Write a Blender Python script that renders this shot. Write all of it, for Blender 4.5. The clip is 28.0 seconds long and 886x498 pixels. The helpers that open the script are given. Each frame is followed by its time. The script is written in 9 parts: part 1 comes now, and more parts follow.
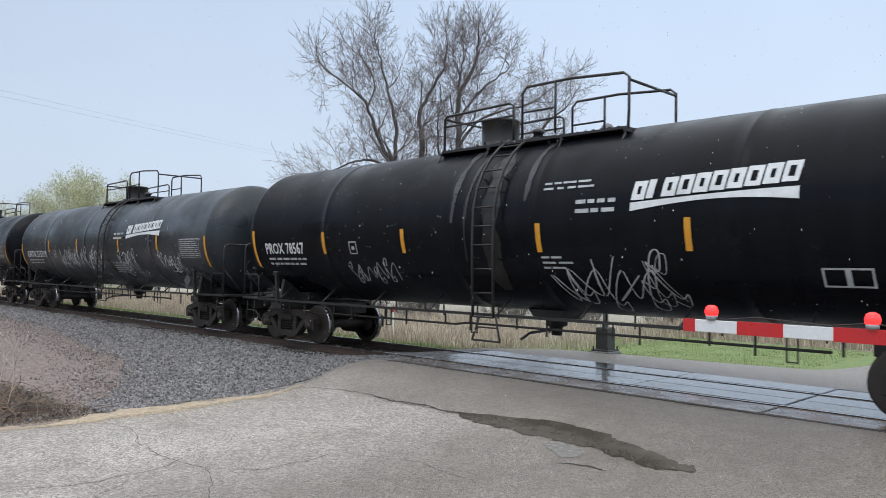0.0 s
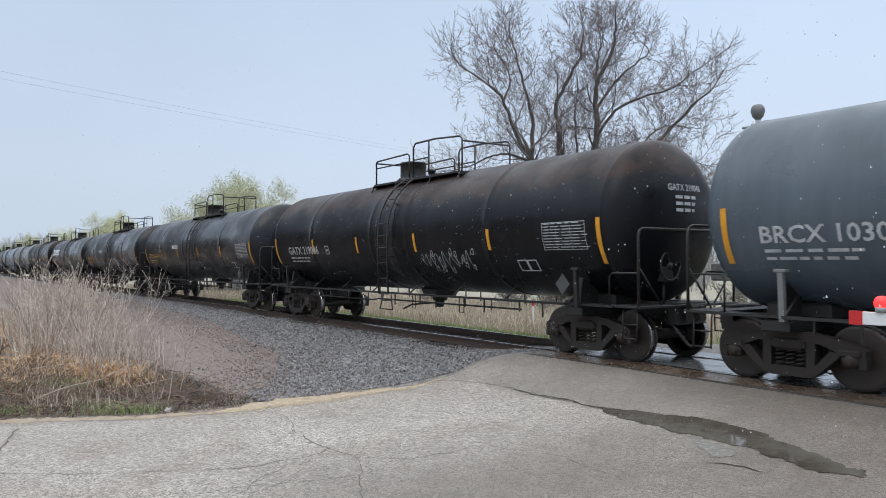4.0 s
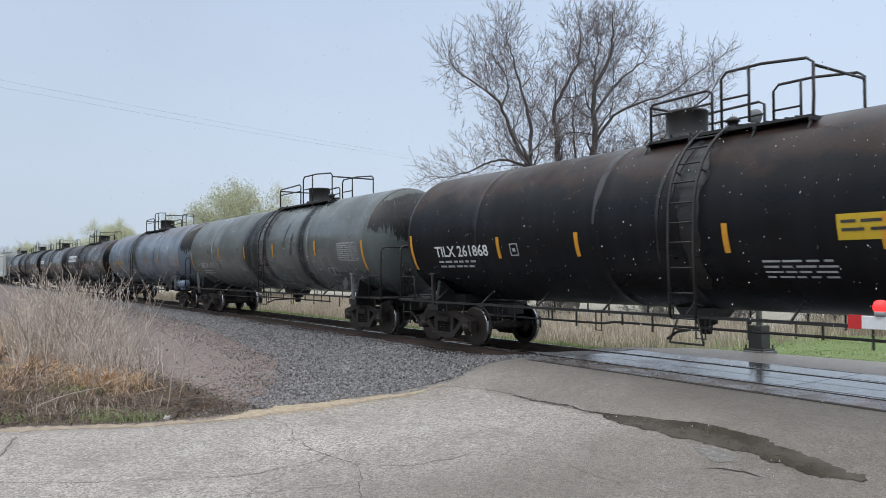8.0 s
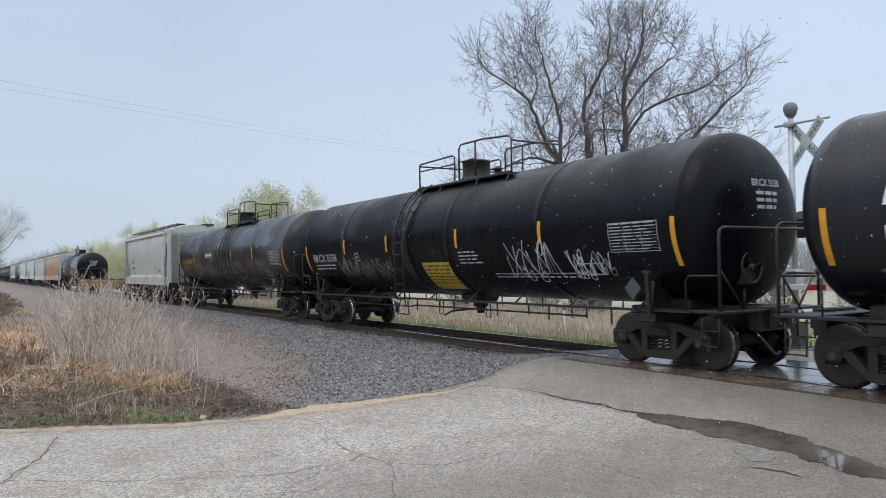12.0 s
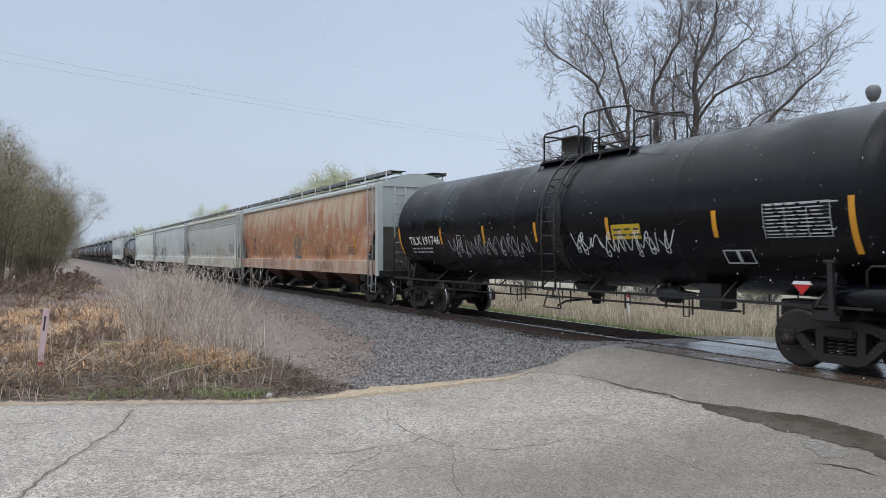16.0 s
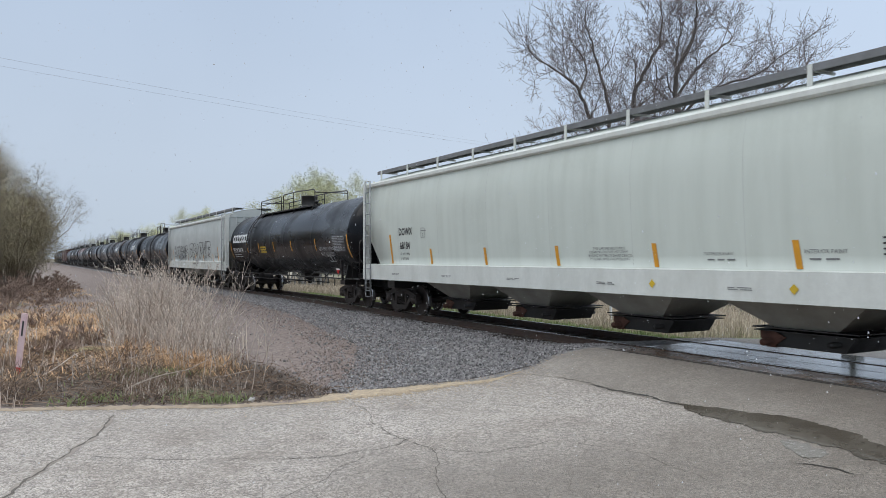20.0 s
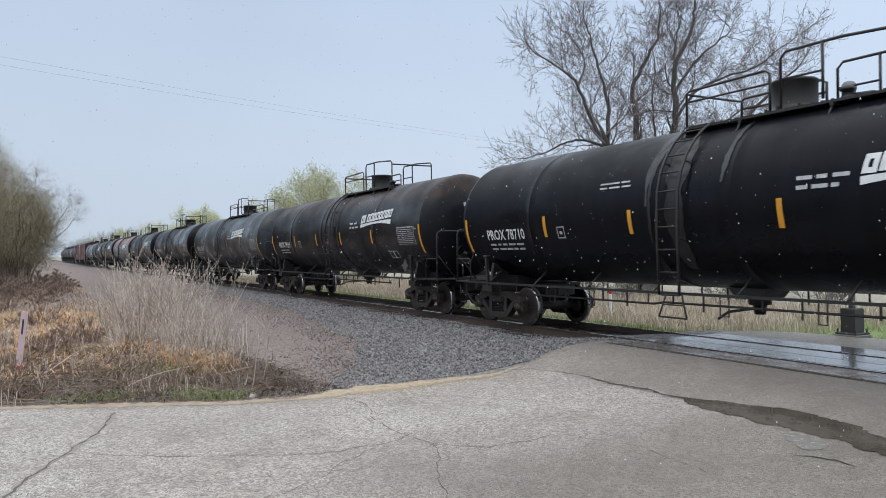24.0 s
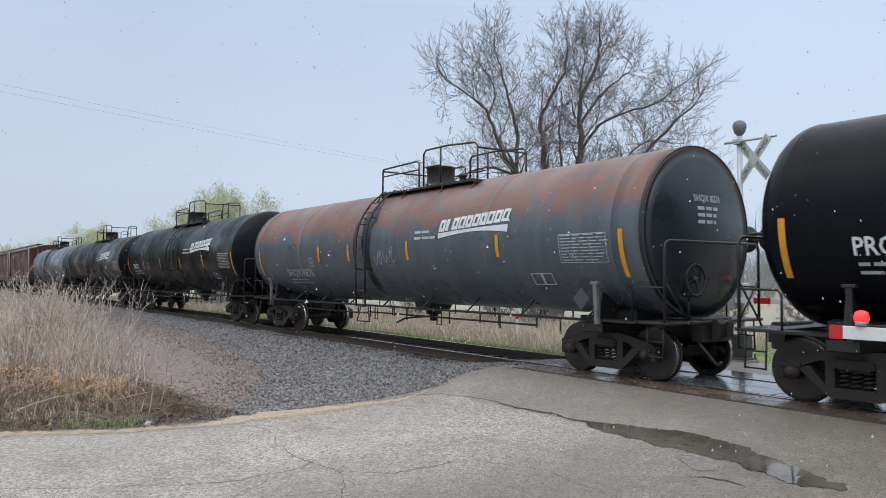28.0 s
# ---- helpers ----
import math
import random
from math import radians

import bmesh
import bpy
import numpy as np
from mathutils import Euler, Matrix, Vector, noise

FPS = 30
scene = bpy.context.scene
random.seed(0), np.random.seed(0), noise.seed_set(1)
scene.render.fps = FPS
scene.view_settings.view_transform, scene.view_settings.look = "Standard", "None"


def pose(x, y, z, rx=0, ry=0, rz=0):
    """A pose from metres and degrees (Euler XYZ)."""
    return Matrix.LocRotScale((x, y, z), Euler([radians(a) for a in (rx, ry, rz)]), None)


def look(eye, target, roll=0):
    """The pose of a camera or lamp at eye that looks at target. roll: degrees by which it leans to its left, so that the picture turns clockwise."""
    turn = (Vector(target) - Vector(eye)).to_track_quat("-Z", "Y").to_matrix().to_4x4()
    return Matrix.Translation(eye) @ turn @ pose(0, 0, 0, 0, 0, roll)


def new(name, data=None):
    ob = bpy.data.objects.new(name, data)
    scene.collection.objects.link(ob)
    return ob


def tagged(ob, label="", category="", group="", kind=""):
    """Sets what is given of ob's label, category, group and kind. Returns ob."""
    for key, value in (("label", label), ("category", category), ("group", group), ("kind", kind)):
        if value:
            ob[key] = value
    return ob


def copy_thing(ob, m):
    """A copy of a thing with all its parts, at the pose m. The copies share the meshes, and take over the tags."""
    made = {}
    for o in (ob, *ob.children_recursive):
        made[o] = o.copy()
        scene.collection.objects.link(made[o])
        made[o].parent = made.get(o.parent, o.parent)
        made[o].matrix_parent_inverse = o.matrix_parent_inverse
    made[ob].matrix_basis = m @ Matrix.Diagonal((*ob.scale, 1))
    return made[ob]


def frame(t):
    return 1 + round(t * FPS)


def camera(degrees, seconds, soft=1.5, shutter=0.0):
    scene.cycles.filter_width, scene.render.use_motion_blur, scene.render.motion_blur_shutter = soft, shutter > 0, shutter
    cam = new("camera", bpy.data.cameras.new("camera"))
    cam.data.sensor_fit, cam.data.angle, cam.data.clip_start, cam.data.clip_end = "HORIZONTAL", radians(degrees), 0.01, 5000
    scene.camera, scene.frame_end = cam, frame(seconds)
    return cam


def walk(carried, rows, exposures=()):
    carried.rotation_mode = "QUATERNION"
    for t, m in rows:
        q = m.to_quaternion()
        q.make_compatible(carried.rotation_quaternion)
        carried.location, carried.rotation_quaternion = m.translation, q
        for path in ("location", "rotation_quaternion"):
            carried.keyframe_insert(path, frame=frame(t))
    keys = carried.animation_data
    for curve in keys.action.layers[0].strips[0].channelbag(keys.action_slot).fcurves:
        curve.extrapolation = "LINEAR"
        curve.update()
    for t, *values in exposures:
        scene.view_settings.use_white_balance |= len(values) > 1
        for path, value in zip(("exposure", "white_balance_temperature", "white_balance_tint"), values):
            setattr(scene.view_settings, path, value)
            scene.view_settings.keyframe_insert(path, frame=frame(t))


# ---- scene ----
# ---------------------------------------------------------------- camera
cam = camera(61.0, 28.0, soft=0.6, shutter=0.04)
EYE = (0.0, 0.0, 1.80)          # rail head is z = 0, the track runs along x
PATH = [
    (0.0, 91.61, -0.88, 44.79),
    (0.5, 92.03, -0.39, 47.90),
    (1.0, 91.64, -0.18, 50.14),
    (1.5, 91.33, -0.00, 52.30),
    (2.0, 91.07, 0.06, 54.00),
    (2.5, 91.01, 0.12, 54.62),
    (3.0, 90.81, 0.23, 54.97),
    (3.5, 90.80, 0.06, 55.21),
    (5.5, 91.97, 0.27, 55.89),
    (6.0, 91.72, 0.32, 56.07),
    (6.5, 91.48, 0.36, 56.20),
    (7.0, 91.54, 0.18, 55.93),
    (7.5, 91.45, 0.16, 55.40),
    (8.0, 91.53, 0.33, 55.28),
    (8.5, 91.56, 0.33, 55.65),
    (9.0, 91.59, 0.15, 55.88),
    (9.5, 91.59, -0.15, 56.13),
    (10.0, 91.54, -0.28, 55.71),
    (10.5, 91.41, -0.26, 55.20),
    (11.0, 91.49, 0.02, 55.30),
    (11.5, 91.62, 0.40, 55.80),
    (12.0, 91.50, 0.89, 57.62),
    (12.5, 91.12, 1.06, 60.12),
    (13.0, 90.91, 0.95, 61.31),
    (13.5, 90.92, 0.69, 61.60),
    (15.5, 90.50, 0.19, 62.31),
    (16.0, 90.38, 0.07, 62.39),
    (16.5, 90.48, 0.14, 62.39),
    (17.0, 90.81, 0.31, 62.24),
    (17.5, 90.86, 0.34, 61.91),
    (18.0, 90.86, 0.47, 61.64),
    (18.5, 90.90, 0.48, 61.66),
    (19.0, 90.74, 0.33, 61.69),
    (19.5, 90.68, 0.20, 61.47),
    (20.0, 90.60, 0.23, 61.10),
    (20.5, 90.78, 0.46, 60.95),
    (21.0, 90.90, 0.47, 60.98),
    (21.5, 90.69, 0.54, 61.07),
    (23.5, 90.29, 0.69, 61.11),
    (24.0, 90.24, 0.66, 61.06),
    (24.5, 90.44, 0.64, 60.69),
    (25.0, 90.64, 0.69, 60.07),
    (25.5, 91.10, 0.75, 59.88),
    (26.0, 91.78, 0.67, 60.30),
    (26.5, 92.00, 0.64, 60.59),
    (27.0, 92.00, 0.57, 60.48),
    (27.5, 91.94, 0.31, 59.81),
    (28.0, 92.05, -0.20, 54.17),
]
walk(cam, [(t, pose(*EYE, rx, ry, rz)) for t, rx, ry, rz in PATH],
     exposures=[(0, 0.08), (4, 0.06), (6, 0.0), (13.3, 0.0), (15.3, -0.09), (20.3, -0.09), (21.2, -0.01), (28, 0.0)])

RAIL = 10.75                    # near rail
DC = 11.5                       # middle of the track


def travelled(t):
    """Metres that the train has run, counted from 14 s."""
    q = (t - 14) / 14
    return 286.044 * q + 2.343 * q * q + 0.447 * q ** 3


# ---------------------------------------------------------------- overcast sky and soft sun
world = bpy.data.worlds.new("overcast_sky")
scene.world = world
world.use_nodes = True
wn, wl = world.node_tree.nodes, world.node_tree.links
wn.clear()
w_out = wn.new("ShaderNodeOutputWorld")
w_bg = wn.new("ShaderNodeBackground")
w_sky = wn.new("ShaderNodeTexSky")
w_sky.sky_type = "NISHITA"
w_sky.sun_disc = False
w_sky.sun_elevation, w_sky.sun_rotation = radians(50), radians(200)
w_sky.air_density, w_sky.dust_density, w_sky.ozone_density = 1.0, 5.0, 1.0
w_dim = wn.new("ShaderNodeMix")
w_dim.data_type, w_dim.blend_type = "RGBA", "MULTIPLY"
w_dim.inputs[0].default_value = 1.0
w_dim.inputs[7].default_value = (0.05, 0.05, 0.05, 1)
w_co = wn.new("ShaderNodeTexCoord")
w_sep = wn.new("ShaderNodeSeparateXYZ")
w_ramp = wn.new("ShaderNodeValToRGB")
w_ramp.color_ramp.elements[0].position, w_ramp.color_ramp.elements[0].color = 0.0, (0.60, 0.70, 0.82, 1)
w_ramp.color_ramp.elements[1].position, w_ramp.color_ramp.elements[1].color = 1.0, (1.75, 1.85, 1.95, 1)
for pos, col in ((0.12, (0.62, 0.73, 0.88, 1)), (0.34, (0.565, 0.69, 0.88, 1)), (0.55, (1.25, 1.36, 1.5, 1))):
    el = w_ramp.color_ramp.elements.new(pos)
    el.color = col
w_cloud = wn.new("ShaderNodeTexNoise")
w_cloud.inputs["Scale"].default_value, w_cloud.inputs["Detail"].default_value = 1.6, 4
w_cr = wn.new("ShaderNodeMapRange")
w_cr.inputs[1].default_value, w_cr.inputs[2].default_value, w_cr.inputs[3].default_value, w_cr.inputs[4].default_value = 0.3, 0.7, 0.93, 1.05
w_mul = wn.new("ShaderNodeMix")
w_mul.data_type, w_mul.blend_type = "RGBA", "MULTIPLY"
w_mul.inputs[0].default_value = 1.0
w_mix = wn.new("ShaderNodeMix")
w_mix.data_type = "RGBA"
w_mix.inputs[0].default_value = 0.92
wl.new(w_sky.outputs[0], w_dim.inputs[6])
wl.new(w_co.outputs["Generated"], w_sep.inputs[0])
wl.new(w_co.outputs["Generated"], w_cloud.inputs["Vector"])
wl.new(w_sep.outputs["Z"], w_ramp.inputs[0])
wl.new(w_cloud.outputs[0], w_cr.inputs[0])
# the cloud is thinner, and so brighter, beyond the track
w_dot = wn.new("ShaderNodeVectorMath")
w_dot.operation = "DOT_PRODUCT"
w_dot.inputs[1].default_value = (0.3, 0.95, 0.0)
w_thin = wn.new("ShaderNodeMapRange")
w_thin.interpolation_type = "SMOOTHSTEP"
w_thin.inputs[1].default_value, w_thin.inputs[2].default_value, w_thin.inputs[3].default_value, w_thin.inputs[4].default_value = 0.05, 0.70, 1.0, 1.12
w_both = wn.new("ShaderNodeMath")
w_both.operation = "MULTIPLY"
wl.new(w_co.outputs["Generated"], w_dot.inputs[0])
wl.new(w_dot.outputs["Value"], w_thin.inputs[0])
wl.new(w_cr.outputs[0], w_both.inputs[0])
wl.new(w_thin.outputs[0], w_both.inputs[1])
wl.new(w_ramp.outputs[0], w_mul.inputs[6])
wl.new(w_both.outputs[0], w_mul.inputs[7])
wl.new(w_dim.outputs[2], w_mix.inputs[6])
wl.new(w_mul.outputs[2], w_mix.inputs[7])
wl.new(w_mix.outputs[2], w_bg.inputs[0])
w_bg.inputs[1].default_value = 1.0
wl.new(w_bg.outputs[0], w_out.inputs[0])

sun_data = bpy.data.lights.new("sun", "SUN")
sun_data.energy, sun_data.angle, sun_data.color = 0.6, radians(40), (1.0, 0.97, 0.93)
sun = new("sun", sun_data)
sun.matrix_world = look((0, -30, 60), (-12, 4, 0))
scene.view_settings.exposure = 0.0


# ---------------------------------------------------------------- materials
def material(name, base, rough=0.6, metal=0.0, second=None, amount=0.5, scale=3.0, stretch=(1, 1, 1),
             third=None, third_amount=0.3, third_scale=0.6, bump=0.2, bump_scale=60.0, rough_var=0.15, random_value=0.0,
             third_stretch=(1, 1, 1), third_edge=0.08, island=0.0):
    """Procedural surface: base colour, a second colour in blotches or streaks, a third in larger patches, and fine relief."""
    m = bpy.data.materials.new(name)
    m.use_nodes = True
    n, l = m.node_tree.nodes, m.node_tree.links
    b = n["Principled BSDF"]
    co = n.new("ShaderNodeTexCoord")

    def noise_at(sc, st, detail=6):
        mp = n.new("ShaderNodeMapping")
        mp.inputs["Scale"].default_value = st
        nz = n.new("ShaderNodeTexNoise")
        nz.inputs["Scale"].default_value, nz.inputs["Detail"].default_value = sc, detail
        nz.inputs["Roughness"].default_value = 0.62
        l.new(co.outputs["Object"], mp.inputs[0])
        l.new(mp.outputs[0], nz.inputs["Vector"])
        return nz.outputs[0]

    def spread(sock, lo, hi, a, z):
        r = n.new("ShaderNodeMapRange")
        r.inputs[1].default_value, r.inputs[2].default_value, r.inputs[3].default_value, r.inputs[4].default_value = lo, hi, a, z
        l.new(sock, r.inputs[0])
        return r.outputs[0]

    def blend(fac, a, z):
        x = n.new("ShaderNodeMix")
        x.data_type = "RGBA"
        l.new(fac, x.inputs[0])
        for k, v in ((6, a), (7, z)):
            if isinstance(v, tuple):
                x.inputs[k].default_value = (*v, 1)
            else:
                l.new(v, x.inputs[k])
        return x.outputs[2]

    second = second or tuple(c * 0.7 for c in base)
    n1 = noise_at(scale, stretch)
    col = blend(spread(n1, 0.35, 0.7, 0, amount), base, second)
    fine = noise_at(scale * 9, (1, 1, 1), 3)
    col = blend(spread(fine, 0.3, 0.75, 0, 0.35), col, tuple(c * 0.72 for c in base))
    if third:
        n3 = noise_at(third_scale, third_stretch, 8)
        col = blend(spread(n3, 0.55 - third_edge, 0.55 + third_edge, 0, third_amount), col, third)
    if random_value:
        info = n.new("ShaderNodeObjectInfo")
        hv = n.new("ShaderNodeHueSaturation")
        l.new(spread(info.outputs["Random"], 0, 1, 1 - random_value, 1 + random_value), hv.inputs["Value"])
        l.new(col, hv.inputs["Color"])
        col = hv.outputs[0]
    if island:
        geo = n.new("ShaderNodeNewGeometry")
        iv = n.new("ShaderNodeHueSaturation")
        l.new(spread(geo.outputs["Random Per Island"], 0, 1, 1 - island, 1 + island), iv.inputs["Value"])
        l.new(col, iv.inputs["Color"])
        col = iv.outputs[0]
    l.new(col, b.inputs["Base Color"])
    l.new(spread(n1, 0.3, 0.7, max(0.02, rough - rough_var), min(1, rough + rough_var)), b.inputs["Roughness"])
    b.inputs["Metallic"].default_value = metal
    if bump:
        bp = n.new("ShaderNodeBump")
        bp.inputs["Strength"].default_value, bp.inputs["Distance"].default_value = bump, 0.01
        l.new(noise_at(bump_scale, (1, 1, 1), 4), bp.inputs["Height"])
        l.new(bp.outputs[0], b.inputs["Normal"])
    return m


def glow(name, col, strength):
    m = bpy.data.materials.new(name)
    m.use_nodes = True
    b = m.node_tree.nodes["Principled BSDF"]
    b.inputs["Base Color"].default_value = (*col, 1)
    b.inputs["Emission Color"].default_value = (*col, 1)
    b.inputs["Emission Strength"].default_value = strength
    b.inputs["Roughness"].default_value = 0.25
    return m


def tank_paint(name, base, dust, rust=None, rust_amount=0.0, rust_low=3.3, rough=0.32, streak=0.55, grime=0.35, low=False, gloss=0.40, spills=()):
    """Weathered tank paint: vertical rain streaks, dusty patches, dark drips, and rust on the top where asked."""
    m = bpy.data.materials.new(name)
    m.use_nodes = True
    n, l = m.node_tree.nodes, m.node_tree.links
    b = n["Principled BSDF"]
    co = n.new("ShaderNodeTexCoord")

    def noise_at(sc, st, detail=6):
        mp = n.new("ShaderNodeMapping")
        mp.inputs["Scale"].default_value = st
        nz = n.new("ShaderNodeTexNoise")
        nz.inputs["Scale"].default_value, nz.inputs["Detail"].default_value = sc, detail
        l.new(co.outputs["Object"], mp.inputs[0])
        l.new(mp.outputs[0], nz.inputs["Vector"])
        return nz.outputs[0]

    def spread(sock, lo, hi, a, z):
        r = n.new("ShaderNodeMapRange")
        r.inputs[1].default_value, r.inputs[2].default_value, r.inputs[3].default_value, r.inputs[4].default_value = lo, hi, a, z
        l.new(sock, r.inputs[0])
        return r.outputs[0]

    def times(a, z):
        x = n.new("ShaderNodeMath")
        x.operation = "MULTIPLY"
        l.new(a, x.inputs[0])
        l.new(z, x.inputs[1])
        return x.outputs[0]

    def blend(fac, a, z):
        x = n.new("ShaderNodeMix")
        x.data_type = "RGBA"
        l.new(fac, x.inputs[0])
        for k, v in ((6, a), (7, z)):
            if isinstance(v, tuple):
                x.inputs[k].default_value = (*v, 1)
            else:
                l.new(v, x.inputs[k])
        return x.outputs[2]

    streaks = noise_at(3.2, (1.0, 0.25, 0.12))
    patches = noise_at(0.55, (1, 1, 1.6), 9)
    speck = noise_at(14, (1, 1, 1), 4)
    col = blend(spread(streaks, 0.42, 0.78, 0, streak), base, dust)
    col = blend(times(spread(patches, 0.5, 0.66, 0, grime), spread(speck, 0.3, 0.6, 0.4, 1)), col, tuple(c * 0.45 for c in base))
    if rust:
        sep = n.new("ShaderNodeSeparateXYZ")
        l.new(co.outputs["Object"], sep.inputs[0])
        wob = noise_at(0.9, (1, 1, 1), 9)
        add = n.new("ShaderNodeMath")
        add.operation = "MULTIPLY_ADD"
        l.new(wob, add.inputs[0])
        add.inputs[1].default_value = 1.6
        if low:
            # rust that creeps up from below in tall tongues
            wob = noise_at(1.5, (1, 1, 0.22), 8)
            l.new(wob, add.inputs[0])
            add.inputs[1].default_value = 4.2
            turn = n.new("ShaderNodeMath")
            turn.operation = "MULTIPLY"
            turn.inputs[1].default_value = -1.0
            l.new(sep.outputs["Z"], turn.inputs[0])
            l.new(turn.outputs[0], add.inputs[2])
        else:
            l.new(sep.outputs["Z"], add.inputs[2])
        mask = times(spread(add.outputs[0], rust_low + 0.55, rust_low + (1.35 if low else 0.80), 0, rust_amount), spread(noise_at(2.5, (1, 1, 1), 9), 0.35, 0.5, 0.25, 1))
        col = blend(mask, col, rust)
    b.inputs["Specular IOR Level"].default_value = gloss
    whole = None
    for at, reach, full in spills:
        # product spilled over the crown that has run down both sides, dull and soft at its edges
        sep = n.new("ShaderNodeSeparateXYZ")
        l.new(co.outputs["Object"], sep.inputs[0])
        bend = n.new("ShaderNodeMath")
        bend.operation = "MULTIPLY_ADD"
        l.new(noise_at(1.1, (1, 1, 0.35), 7), bend.inputs[0])
        bend.inputs[1].default_value = 1.1 * reach
        l.new(sep.outputs["X"], bend.inputs[2])
        off = n.new("ShaderNodeMath")
        off.operation = "SUBTRACT"
        l.new(bend.outputs[0], off.inputs[0])
        off.inputs[1].default_value = at + 0.55 * reach
        far = n.new("ShaderNodeMath")
        far.operation = "ABSOLUTE"
        l.new(off.outputs[0], far.inputs[0])
        mask = times(spread(far.outputs[0], 0.35 * reach, reach, full, 0), spread(noise_at(5, (1, 1, 0.08), 5), 0.3, 0.6, 0.75, 1))
        if whole:
            both = n.new("ShaderNodeMath")
            both.operation = "MAXIMUM"
            l.new(whole, both.inputs[0])
            l.new(mask, both.inputs[1])
            mask = both.outputs[0]
        whole = mask
    if whole:
        col = blend(whole, col, (0.010, 0.011, 0.012))
        l.new(spread(whole, 0, 0.8, gloss, 0.03), b.inputs["Specular IOR Level"])
    l.new(col, b.inputs["Base Color"])
    l.new(spread(patches, 0.35, 0.65, rough - 0.1, rough + 0.22), b.inputs["Roughness"])
    bp = n.new("ShaderNodeBump")
    bp.inputs["Strength"].default_value, bp.inputs["Distance"].default_value = 0.12, 0.02
    l.new(noise_at(2.2, (1, 1, 1), 5), bp.inputs["Height"])
    l.new(bp.outputs[0], b.inputs["Normal"])
    return m


